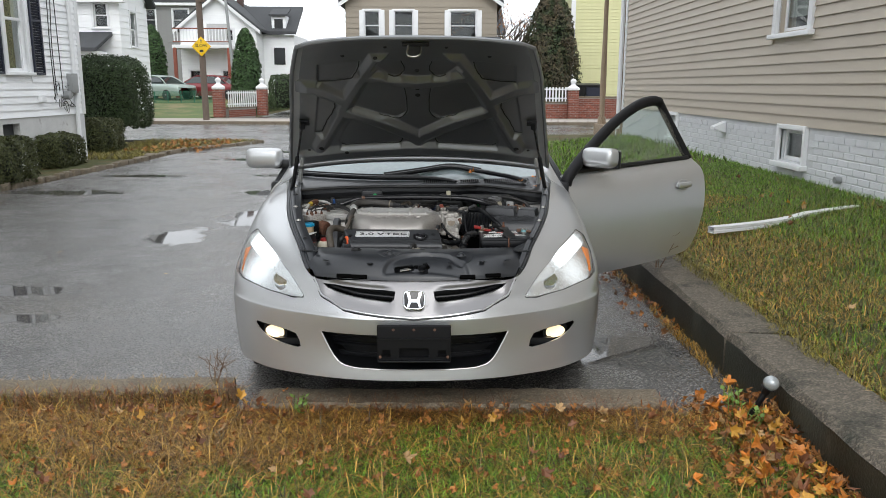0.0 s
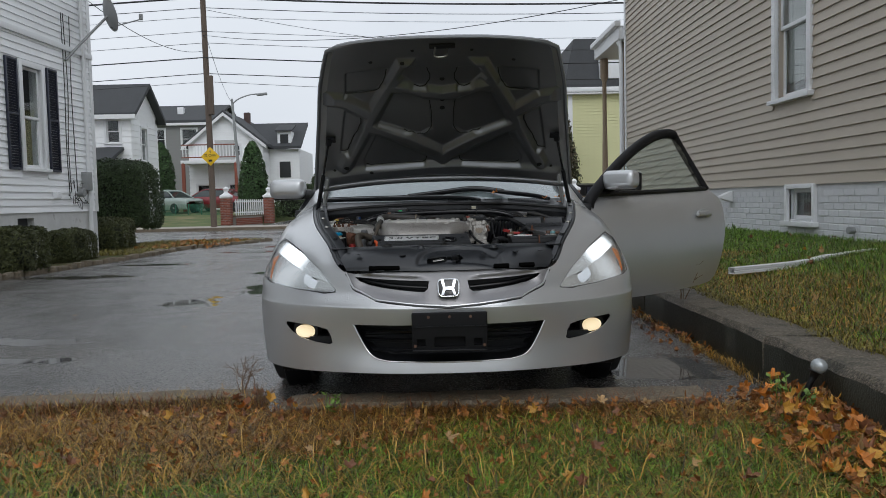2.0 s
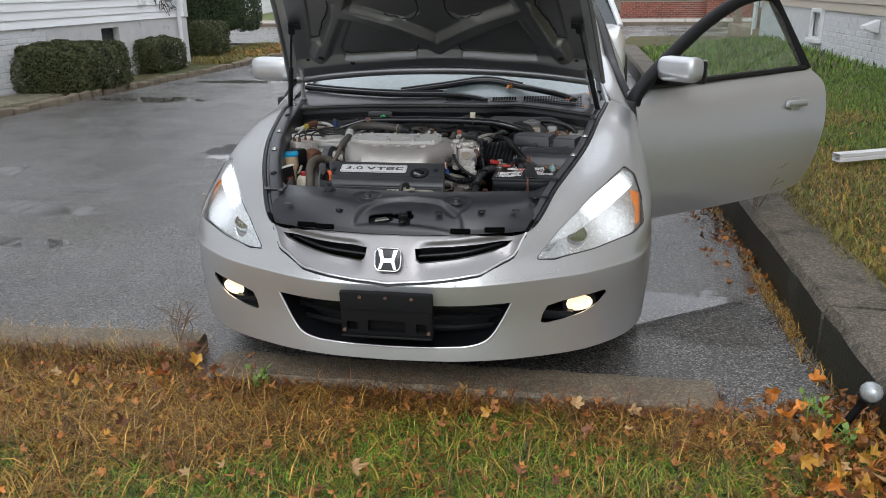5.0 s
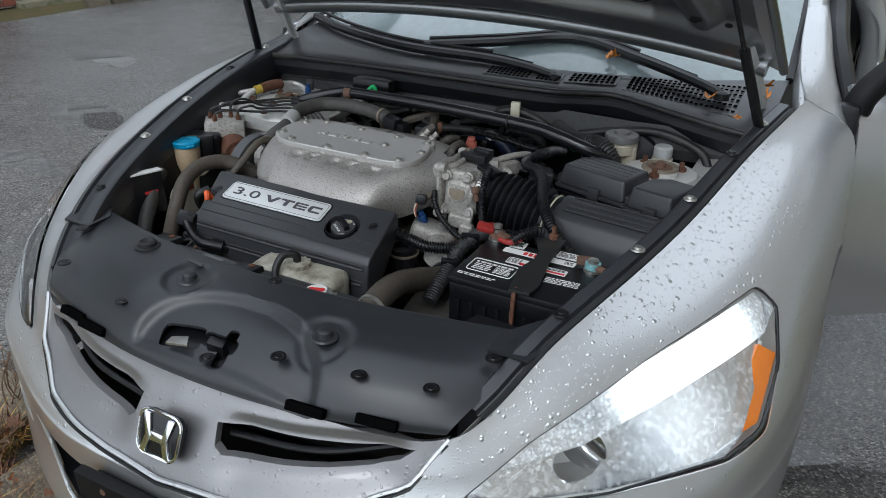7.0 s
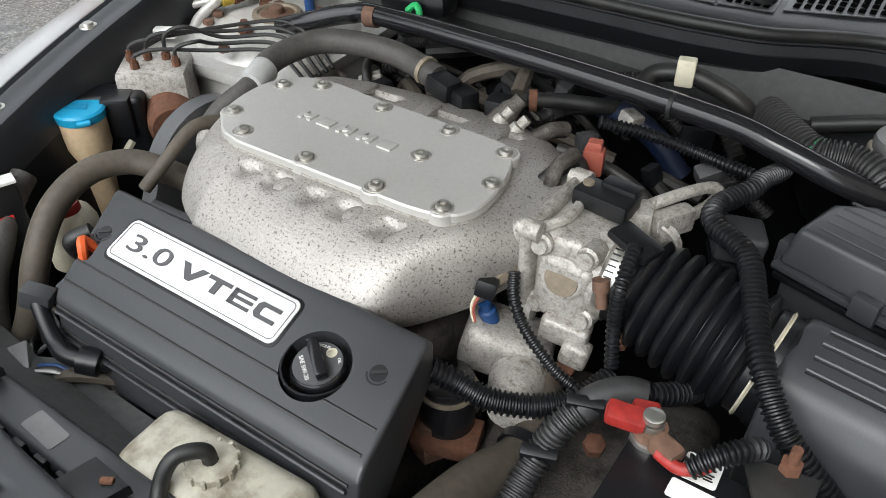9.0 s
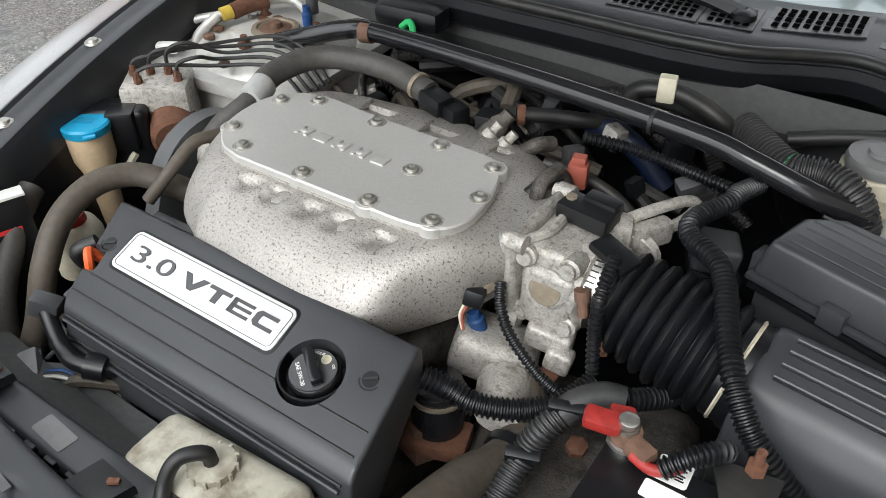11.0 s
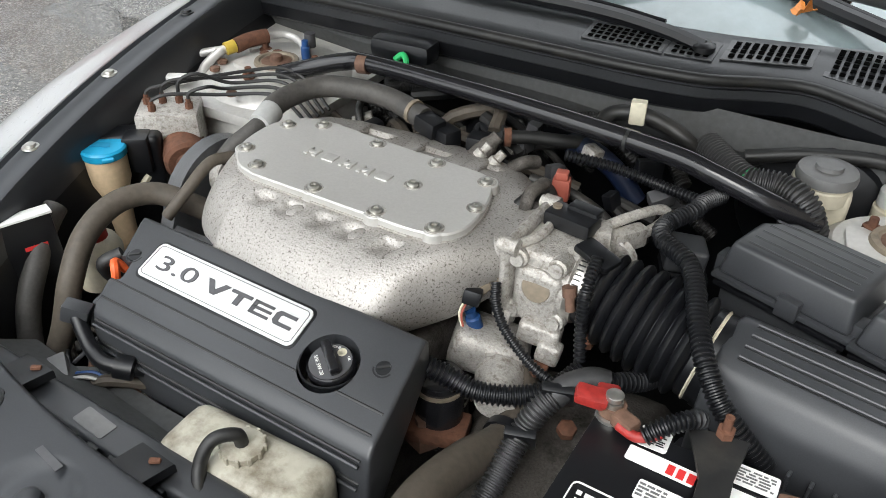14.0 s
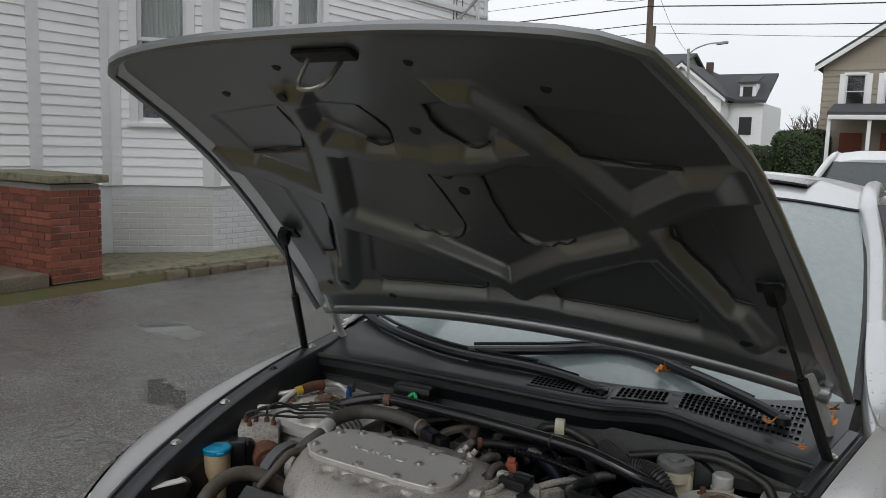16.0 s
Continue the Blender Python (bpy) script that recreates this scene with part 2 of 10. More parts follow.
def lit_lamp(m, at, inner, outer, peak, low, facets):
    """A lit reflector that glows by itself: brightest round its bulb, with painted glints in small facets away from it.
    """
    nt = m.node_tree
    p = nt.nodes["Principled BSDF"]
    co = nt.nodes.new("ShaderNodeTexCoord")
    v = nt.nodes.new("ShaderNodeVectorMath")
    v.operation = "ABSOLUTE"
    nt.links.new(co.outputs["Object"], v.inputs[0])
    d = nt.nodes.new("ShaderNodeVectorMath")
    d.operation = "DISTANCE"
    nt.links.new(v.outputs[0], d.inputs[0])
    d.inputs[1].default_value = at
    vo = nt.nodes.new("ShaderNodeTexVoronoi")
    vo.inputs["Scale"].default_value = facets
    nt.links.new(co.outputs["Object"], vo.inputs["Vector"])
    sp = nt.nodes.new("ShaderNodeSeparateColor")
    nt.links.new(vo.outputs["Color"], sp.inputs[0])
    far = value_node(nt, "MULTIPLY_ADD", sp.outputs[1], 0.014, d.outputs["Value"])
    core = nt.nodes.new("ShaderNodeMapRange")
    core.interpolation_type = "SMOOTHSTEP"
    for key, val in (("From Min", inner), ("From Max", outer), ("To Min", peak), ("To Max", 0.0)):
        core.inputs[key].default_value = val
    nt.links.new(far, core.inputs["Value"])
    spark = value_node(nt, "MULTIPLY_ADD", value_node(nt, "POWER", sp.outputs[0], 3.0), low * 4, low)
    nt.links.new(value_node(nt, "ADD", core.outputs["Result"], spark), p.inputs["Emission Strength"])
    nt.links.new(bump_node(nt, sp.outputs[1], 0.35, 0.004), p.inputs["Normal"])


# the middle of each object's own coordinates is the car's nose
lamp_upper = mat("upper_reflector", (0.75, 0.78, 0.80), 0.2, 0.8, emit=(0.95, 0.98, 1.0), glow=1.0)
lit_lamp(lamp_upper, (.690, .43, .735), 0.075, 0.19, 2.6, 0.10, 220)
lit_lamp(lamp_facets, (.715, .36, .660), 0.02, 0.15, 0.55, 0.07, 150)

# ---- mesh helpers ----


def part(name, bm, material, parent=None, label="", smooth=40):
    """Links a bmesh (or mesh) as one object, under a thing or under a part."""
    if isinstance(bm, bmesh.types.BMesh):
        me = bpy.data.meshes.new(name)
        bm.normal_update()
        bm.to_mesh(me)
        bm.free()
    else:
        me = bm
    if smooth and me.polygons:
        me.polygons.foreach_set("use_smooth", [True] * len(me.polygons))
        me.set_sharp_from_angle(angle=radians(smooth))
    if material is not None:
        me.materials.clear()
        me.materials.append(material)
    ob = new(name, me)
    if parent is not None:
        ob.parent = parent
        if parent.parent is None:
            ob.matrix_parent_inverse = parent.matrix_basis.inverted()
    if label:
        ob["label"] = label
    return ob


def root(name, at, label, category, group="", kind=""):
    ob = new(name)
    ob.empty_display_size = 0.1
    ob.matrix_basis = Matrix.Translation(at)
    return tagged(ob, label, category, group, kind)


def B():
    return bmesh.new()


def add_box(bm, c, s, rot=None, bevel=0.0, seg=2):
    """A box with centre c and size s; rot: a 3x3 or 4x4 turn about its centre."""
    r = bmesh.ops.create_cube(bm, size=1.0)
    vs = r["verts"]
    m = Matrix.Translation(c) @ (rot.to_4x4() if rot else Matrix()) @ Matrix.Diagonal((*s, 1))
    bmesh.ops.transform(bm, matrix=m, verts=vs)
    if bevel > 0:
        es = list({e for v in vs for e in v.link_edges})
        bmesh.ops.bevel(bm, geom=es, offset=bevel, segments=seg, profile=0.6, affect="EDGES")
    return bm


def box(c, s, rot=None, bevel=0.0, seg=2):
    return add_box(B(), c, s, rot, bevel, seg)


def turn(rx=0, ry=0, rz=0):
    return Euler([radians(a) for a in (rx, ry, rz)]).to_matrix()


def axis_turn(d):
    return Vector(d).to_track_quat("Z", "Y").to_matrix()


def add_rod(bm, p0, p1, r, r2=None, seg=14, bevel=0.0):
    """A round rod from p0 to p1."""
    p0, p1 = Vector(p0), Vector(p1)
    d = p1 - p0
    out = bmesh.ops.create_cone(bm, cap_ends=True, segments=seg, radius1=r, radius2=r if r2 is None else r2, depth=d.length)
    m = Matrix.Translation((p0 + p1) / 2) @ axis_turn(d).to_4x4()
    bmesh.ops.transform(bm, matrix=m, verts=out["verts"])
    if bevel > 0:
        vs = set(out["verts"])
        es = [e for e in {e for v in vs for e in v.link_edges} if len([f for f in e.link_faces if len(f.verts) > 4]) == 1]
        bmesh.ops.bevel(bm, geom=es, offset=bevel, segments=2, profile=0.6, affect="EDGES")
    return bm


def rod(p0, p1, r, r2=None, seg=14, bevel=0.0):
    return add_rod(B(), p0, p1, r, r2, seg, bevel)


def add_lathe(bm, at, axis, prof, seg=20):
    """A turned body: prof holds (distance along the axis, radius)."""
    at, q = Vector(at), axis_turn(axis)
    rings = []
    for h, r in prof:
        if r < 1e-6:
            rings.append([bm.verts.new(at + q @ Vector((0, 0, h)))])
        else:
            rings.append([bm.verts.new(at + q @ Vector((r * math.cos(a), r * math.sin(a), h))) for a in (2 * math.pi * k / seg for k in range(seg))])
    for a, b in zip(rings, rings[1:]):
        for k in range(seg):
            j = (k + 1) % seg
            if len(a) == 1 and len(b) > 1:
                bm.faces.new((a[0], b[k], b[j]))
            elif len(b) == 1 and len(a) > 1:
                bm.faces.new((a[k], a[j], b[0]))
            elif len(a) > 1:
                bm.faces.new((a[k], a[j], b[j], b[k]))
    for ring, flip in ((rings[0], True), (rings[-1], False)):
        if len(ring) > 1:
            bm.faces.new(ring[::-1] if flip else ring)
    return bm


def lathe(at, axis, prof, seg=20):
    return add_lathe(B(), at, axis, prof, seg)


def spline(pts, n):
    """A smooth line through pts, n steps from one to the next."""
    P = [Vector(p) for p in pts]
    if len(P) == 2:
        return [P[0].lerp(P[1], k / n) for k in range(n + 1)]
    out = []
    for i in range(len(P) - 1):
        a = P[i - 1] if i else P[0] * 2 - P[1]
        b, c = P[i], P[i + 1]
        d = P[i + 2] if i + 2 < len(P) else P[-1] * 2 - P[-2]
        for k in range(n):
            t = k / n
            out.append(0.5 * ((2 * b) + (c - a) * t + (2 * a - 5 * b + 4 * c - d) * t * t + (3 * b - a - 3 * c + d) * t ** 3))
    out.append(P[-1])
    return out


def add_hose(bm, pts, r, seg=12, n=8, ribs=0.0, pitch=0.006, r_end=None):
    """A hose through pts. ribs: height of the rings of a corrugated sleeve, pitch: their spacing."""
    line = spline(pts, n)
    if ribs:
        fine, length = [line[0]], 0.0
        for a, b in zip(line, line[1:]):
            d = (b - a).length
            steps = max(1, round(d / (pitch / 4)))
            fine += [a.lerp(b, (k + 1) / steps) for k in range(steps)]
        line = fine
    total = len(line) - 1
    up = Vector((0, 0, 1))
    rings = []
    for i, p in enumerate(line):
        d = (line[min(i + 1, total)] - line[max(i - 1, 0)]).normalized()
        if i == 0:
            side = d.orthogonal().normalized()
        else:
            side = (side - d * side.dot(d)).normalized()
        other = d.cross(side)
        rr = r if r_end is None else r + (r_end - r) * i / total
        if ribs:
            rr += ribs * (0.5 if i % 4 in (1, 2) else -0.5)
        rings.append([bm.verts.new(p + rr * (side * math.cos(a) + other * math.sin(a))) for a in (2 * math.pi * k / seg for k in range(seg))])
    for a, b in zip(rings, rings[1:]):
        for k in range(seg):
            j = (k + 1) % seg
            bm.faces.new((a[k], a[j], b[j], b[k]))
    bm.faces.new(rings[0][::-1])
    bm.faces.new(rings[-1])
    return bm


def hose(pts, r, seg=12, n=8, ribs=0.0, pitch=0.006, r_end=None):
    return add_hose(B(), pts, r, seg, n, ribs, pitch, r_end)


def add_prism(bm, pts, d, bevel=0.0, seg=2, top_only=True):
    """A flat outline (3D points) pulled along the vector d into a solid."""
    d = Vector(d)
    a = [bm.verts.new(Vector(p)) for p in pts]
    b = [bm.verts.new(Vector(p) + d) for p in pts]
    fa, fb = bm.faces.new(a), bm.faces.new(b[::-1])
    for i in range(len(pts)):
        j = (i + 1) % len(pts)
        bm.faces.new((a[j], a[i], b[i], b[j]))
    new_faces = list({f for v in a + b for f in v.link_faces})
    bmesh.ops.recalc_face_normals(bm, faces=new_faces)
    if bevel > 0:
        es = list(fb.edges) if top_only else list(fb.edges) + list(fa.edges)
        bmesh.ops.bevel(bm, geom=es, offset=bevel, segments=seg, profile=0.6, affect="EDGES")
    return bm


def prism(pts, d, bevel=0.0, seg=2, top_only=True):
    return add_prism(B(), pts, d, bevel, seg, top_only)


def rounded(w, h, r, n=5):
    """The outline of a rectangle w by h with round corners, about the origin."""
    out = []
    for cx, cy, a0 in ((w / 2 - r, h / 2 - r, 0), (-w / 2 + r, h / 2 - r, 90), (-w / 2 + r, -h / 2 + r, 180), (w / 2 - r, -h / 2 + r, 270)):
        out += [(cx + r * math.cos(radians(a0 + 90 * k / n)), cy + r * math.sin(radians(a0 + 90 * k / n))) for k in range(n + 1)]
    return out


def on_plane(outline, at, q):
    """Outline points (u, v) laid onto the plane through at, turned by q."""
    at = Vector(at)
    return [at + q @ Vector((u, v, 0)) for u, v in outline]


def rom(a, b, c, d, t):
    return 0.5 * ((2 * b) + (c - a) * t + (2 * a - 5 * b + 4 * c - d) * t * t + (3 * b - a - 3 * c + d) * t ** 3)


def patch_points(grid, nu, nv):
    """A smooth sheet through a grid of points: grid[column][row]."""
    cols = [spline(c, nv) for c in grid]
    rows = [spline([c[j] for c in cols], nu) for j in range(len(cols[0]))]
    return rows


def sheet(rows, thick=0.0, flip=False):
    """A bmesh from rows of points, thickened inwards if asked."""
    bm = B()
    V = [[bm.verts.new(p) for p in r] for r in rows]
    for r0, r1 in zip(V, V[1:]):
        for k in range(len(r0) - 1):
            f = (r0[k], r0[k + 1], r1[k + 1], r1[k])
            bm.faces.new(f[::-1] if flip else f)
    bm.normal_update()
    if thick:
        nor = [[v.normal.copy() for v in r] for r in V]
        W = [[bm.verts.new(v.co - n * thick) for v, n in zip(r, nr)] for r, nr in zip(V, nor)]
        for r0, r1 in zip(W, W[1:]):
            for k in range(len(r0) - 1):
                f = (r0[k], r1[k], r1[k + 1], r0[k + 1])
                bm.faces.new(f[::-1] if flip else f)
        for A, C in ((V[0], W[0]), (W[-1], V[-1]), ([r[-1] for r in V], [r[-1] for r in W]), ([r[0] for r in W], [r[0] for r in V])):
            for k in range(len(A) - 1):
                f = (A[k + 1], A[k], C[k], C[k + 1])
                bm.faces.new(f[::-1] if flip else f)
        bmesh.ops.recalc_face_normals(bm, faces=bm.faces)
    return bm


def carve(ob, cutters, mode="DIFFERENCE"):
    """Cuts the bmeshes from ob's mesh for good."""
    tmp = []
    for k, c in enumerate(cutters):
        me = bpy.data.meshes.new("cut")
        bmesh.ops.recalc_face_normals(c, faces=c.faces)
        c.to_mesh(me)
        c.free()
        co = new("cut", me)
        tmp.append(co)
        md = ob.modifiers.new("cut", "BOOLEAN")
        md.operation, md.object, md.solver = mode, co, "EXACT"
    bpy.context.view_layer.update()
    dg = bpy.context.evaluated_depsgraph_get()
    me = bpy.data.meshes.new_from_object(ob.evaluated_get(dg))
    ob.modifiers.clear()
    old = ob.data
    mats = list(old.materials)
    ob.data = me
    me.materials.clear()
    for m in mats:
        me.materials.append(m)
    me.polygons.foreach_set("use_smooth", [True] * len(me.polygons))
    me.set_sharp_from_angle(angle=radians(40))
    for co in tmp:
        d = co.data
        bpy.data.objects.remove(co)
        bpy.data.meshes.remove(d)
    return ob


def words(name, text, size, at, q, material, parent, raise_by=0.0008, stretch=1.0, align="CENTER", shear=0.0):
    """Lettering as a thin solid on the plane through at, turned by q."""
    cu = bpy.data.curves.new(name, "FONT")
    cu.body, cu.size, cu.extrude, cu.align_x, cu.align_y, cu.shear = text, size, raise_by, align, "CENTER", shear
    cu.resolution_u = 3
    ob = new("tmp_text", cu)
    bpy.context.view_layer.update()
    me = bpy.data.meshes.new_from_object(ob.evaluated_get(bpy.context.evaluated_depsgraph_get()))
    bpy.data.objects.remove(ob)
    bpy.data.curves.remove(cu)
    me.transform(Matrix.Translation(at) @ q.to_4x4() @ Matrix.Diagonal((stretch, 1, 1, 1)))
    return part(name, me, material, parent, smooth=0)


def quads(name, verts, faces, material, parent=None, label="", smooth=0):
    me = bpy.data.meshes.new(name)
    me.from_pydata(verts, [], faces)
    me.update()
    return part(name, me, material, parent, label, smooth)

# ---- ground, road and kerbs ----
asphalt_wet = mat("wet_asphalt", (0.132, 0.129, 0.126), 0.42, var=0.30, scale=1.1, grain=170, bump=0.0, stain=(0.115, 0.107, 0.097), stain_at=(0.5, 0.72), stain_scale=0.9)
# aggregate: pale and dark stones, a wet film, and puddles lying in the hollows
POOLS = ((-2.9, 2.35, 0.42, 0.17), (-2.65, 1.65, 0.34, 0.12), (-2.4, 4.4, 0.30, 0.45), (-1.95, 5.5, 0.30, 0.55), (-4.6, 9.6, 0.7, 0.2), (-5.1, 7.6, 0.9, 0.25),
         (-3.7, 12.6, 0.8, 0.25), (-2.2, 9.8, 0.7, 0.25), (-2.2, 7.6, 0.5, 0.3), (-3.4, 14.4, 1.0, 0.3), (-1.8, 12.2, 0.7, 0.2), (1.12, 1.05, 0.40, 0.32), (-4.3, 3.4, 0.4, 0.2))
nt = asphalt_wet.node_tree
pr = nt.nodes["Principled BSDF"]
co = nt.nodes.new("ShaderNodeTexCoord")
stones = nt.nodes.new("ShaderNodeTexVoronoi")
stones.inputs["Scale"].default_value = 160
nt.links.new(co.outputs["Object"], stones.inputs["Vector"])
tone = nt.nodes.new("ShaderNodeSeparateColor")
nt.links.new(stones.outputs["Color"], tone.inputs[0])
speckle = ramp_node(nt, tone.outputs[0], ((0.0, (0.40,) * 3), (0.50, (0.88,) * 3), (0.80, (1.2,) * 3), (1.0, (2.7, 2.6, 2.4))))
old = pr.inputs["Base Color"].links[0].from_socket
pool = None
for x, y, rx, ry in POOLS:
    v = nt.nodes.new("ShaderNodeVectorMath")
    v.operation = "SUBTRACT"
    nt.links.new(co.outputs["Object"], v.inputs[0])
    v.inputs[1].default_value = (x, y, 0.05)
    w = nt.nodes.new("ShaderNodeVectorMath")
    w.operation = "MULTIPLY"
    nt.links.new(v.outputs[0], w.inputs[0])
    w.inputs[1].default_value = (1 / rx, 1 / ry, 0)
    ln = nt.nodes.new("ShaderNodeVectorMath")
    ln.operation = "LENGTH"
    nt.links.new(w.outputs[0], ln.inputs[0])
    pool = ln.outputs["Value"] if pool is None else value_node(nt, "MINIMUM", pool, ln.outputs["Value"])
ragged = value_node(nt, "MULTIPLY_ADD", noise_node(nt, 3.2, 5, 0.6), 2.4, value_node(nt, "SUBTRACT", pool, 1.25))
dry = ramp_node(nt, ragged, ((0.80, (0, 0, 0)), (0.98, (1, 1, 1))))
col = mix_node(nt, 1.0, old, speckle, "MULTIPLY")
col = mix_node(nt, dry, mix_node(nt, 1.0, col, (0.72, 0.72, 0.72), "MULTIPLY"), col)
nt.links.new(col, pr.inputs["Base Color"])
wet = ramp_node(nt, noise_node(nt, 0.55, 4, 0.6), ((0.40, (0.06,) * 3), (0.62, (0.22,) * 3)))
film = value_node(nt, "MULTIPLY_ADD", tone.outputs[1], 0.16, wet)
nt.links.new(value_node(nt, "MULTIPLY_ADD", film, dry, 0.03, clamp=True), pr.inputs["Roughness"])
relief = value_node(nt, "MULTIPLY_ADD", tone.outputs[2], 0.6, value_node(nt, "MULTIPLY", stones.outputs["Distance"], -0.8))
nt.links.new(bump_node(nt, value_node(nt, "MULTIPLY", relief, dry), 0.40, 0.0035), pr.inputs["Normal"])
concrete = mat("weathered_concrete", (0.19, 0.155, 0.11), 0.8, var=0.25, scale=5, grain=150, bump=0.6, depth=0.004, stain=(0.12, 0.10, 0.07), stain_at=(0.5, 0.75), stain_scale=4)
kerb_side_dark = mat("dark_kerb_side", (0.030, 0.031, 0.022), 0.5, var=0.5, scale=6, grain=90, bump=0.7, depth=0.006, stain=(0.085, 0.075, 0.055), stain_at=(0.60, 0.75), stain_scale=7)
concrete_dark = mat("mossy_concrete", (0.15, 0.128, 0.098), 0.7, var=0.35, scale=4, grain=170, bump=0.8, depth=0.005, stain=(0.035, 0.036, 0.026), stain_at=(0.50, 0.68), stain_scale=4)
pavement_mat = mat("pavement_concrete", (0.36, 0.32, 0.28), 0.7, var=0.15, scale=0.8, grain=40, bump=0.2)


def pebbled(m, scale, low, high, depth):
    """Coarse stones showing in a worn cast surface."""
    nt = m.node_tree
    p = nt.nodes["Principled BSDF"]
    tc = nt.nodes.new("ShaderNodeTexCoord")
    vo = nt.nodes.new("ShaderNodeTexVoronoi")
    vo.inputs["Scale"].default_value = scale
    nt.links.new(tc.outputs["Object"], vo.inputs["Vector"])
    sp = nt.nodes.new("ShaderNodeSeparateColor")
    nt.links.new(vo.outputs["Color"], sp.inputs[0])
    base = p.inputs["Base Color"].links[0].from_socket
    nt.links.new(mix_node(nt, 1.0, base, ramp_node(nt, sp.outputs[0], ((0.1, (low,) * 3), (0.7, (1.0,) * 3), (0.95, (high,) * 3))), "MULTIPLY"), p.inputs["Base Color"])
    h = value_node(nt, "MULTIPLY_ADD", vo.outputs["Distance"], -1.0, value_node(nt, "MULTIPLY", sp.outputs[1], 0.7))
    nt.links.new(bump_node(nt, h, 0.7, depth), p.inputs["Normal"])


pebbled(concrete, 130, 0.7, 1.35, 0.004)
pebbled(concrete_dark, 120, 0.6, 1.55, 0.005)
soil = mat("lawn_soil", (0.072, 0.080, 0.024), 0.9, var=0.45, scale=2.2, grain=60, bump=0.8, depth=0.02, stain=(0.12, 0.085, 0.032), stain_at=(0.45, 0.6), stain_scale=1.8)
tar = mat("tar_seam", (0.06, 0.06, 0.06), 0.3, var=0.2, bump=0.2)

DRIVE_Z = 0.05


def lawn_height(x, y):
    """The height of the ground: drive and road are flat, the lawn beside the house lies higher."""
    if x > 1.75:
        return 0.27 + 0.27 * min(1.0, max(0.0, (x - 1.8) / 2.3)) * (1 if y < 13 else max(0.0, 1 - (y - 13) / 5))
    if y < 0.3 and x > -5:
        return 0.105 * smooth01((0.16 - y) / 0.14) + 0.02 * wave(x, y, 0.7) * smooth01((0.1 - y) / 0.3)
    if x < -5.6 and y < 18:
        return 0.06
    return 0.0


def smooth01(v):
    v = min(1.0, max(0.0, v))
    return v * v * (3 - 2 * v)


def wave(x, y, s):
    return noise.noise(Vector((x * s, y * s, 0.3)))


def ground_sheet():
    xs = [-300, -120, -60, -35, -22, -14, -10] + [-8 + 0.4 * k for k in range(45)] + [11, 14, 20, 35, 60, 120, 300]
    ys = [-120, -50, -20, -10, -6] + [-5 + 0.35 * k for k in range(13)] + [-0.3, -0.15, -0.05, 0.0, 0.05, 0.1, 0.16, 0.25, 0.35] + [0.6 + 0.35 * k for k in range(53)] + [22, 28, 35, 50, 80, 140, 400]
    verts, faces = [], []
    for y in ys:
        for x in xs:
            z = lawn_height(x, y) if x < 4.6 and y < 18 else 0.0
            verts.append((x, y, z - 0.03))
    w = len(xs)
    for j in range(len(ys) - 1):
        for i in range(w - 1):
            faces.append((j * w + i, j * w + i + 1, (j + 1) * w + i + 1, (j + 1) * w + i))
    return quads("ground", verts, faces, soil, smooth=60)


tagged(ground_sheet(), "damp lawn soil with sparse autumn grass", "ground", kind="structure")


def flat_sheet(name, pts, z, thick, material, label, category, bevel=0.0):
    ob = part(name, prism([(x, y, z - thick) for x, y in pts], (0, 0, thick), bevel), material)
    return tagged(ob, label, category, kind="structure")


def drive_sheet():
    """The drive: one slightly uneven sheet with its far end flaring to the street."""
    verts, faces = [], []
    nx, ny = 46, 90
    for j in range(ny + 1):
        y = 0.12 + 18.4 * j / ny
        left = -5.75 + 0.45 * max(0, (y - 14)) * 0.12 - 0.25 * math.sin(y * 0.35)
        right = 1.72 + (0.5 * max(0.0, y - 15.0))
        for i in range(nx + 1):
            x = left + (right - left) * i / nx
            verts.append((x, y, DRIVE_Z + 0.008 * wave(x, y, 0.9)))
    for j in range(ny):
        for i in range(nx):
            a = j * (nx + 1) + i
            faces.append((a, a + 1, a + nx + 2, a + nx + 1))
    return quads("drive", verts, faces, asphalt_wet, smooth=60)


tagged(drive_sheet(), "wet asphalt drive with shallow rain puddles", "driveway", kind="structure")
flat_sheet("road", [(-150, 18.3), (150, 18.3), (150, 27.0), (-150, 27.0)], 0.045, 0.1, asphalt_wet, "wet grey asphalt street", "road")
flat_sheet("pavement", [(-150, 27.1), (150, 27.1), (150, 29.6), (-150, 29.6)], 0.16, 0.2, pavement_mat, "damp concrete pavement across the street", "pavement")
flat_sheet("kerb", [(-150, 26.9), (150, 26.9), (150, 27.1), (-150, 27.1)], 0.155, 0.2, concrete, "low concrete street kerb", "kerb")


def seam(pts, r, seed):
    rnd = random.Random(seed)
    line = spline([(x, y, DRIVE_Z + 0.006) for x, y in pts], 10)
    bm = B()
    prev = None
    for i, p in enumerate(line):
        d = (line[min(i + 1, len(line) - 1)] - line[max(i - 1, 0)]).normalized()
        s = Vector((-d.y, d.x, 0)) * r * rnd.uniform(0.5, 1.4)
        cur = (bm.verts.new(p + s), bm.verts.new(p - s))
        if prev:
            bm.faces.new((prev[0], prev[1], cur[1], cur[0]))
        prev = cur
    return tagged(part("tar_seam", bm, tar), "dark tar-filled crack in the asphalt", "crack", group="cracks in the drive", kind="structure")


seam([(-3.4, 15.6), (-2.4, 16.2), (-1.9, 17.9)], 0.05, 7)


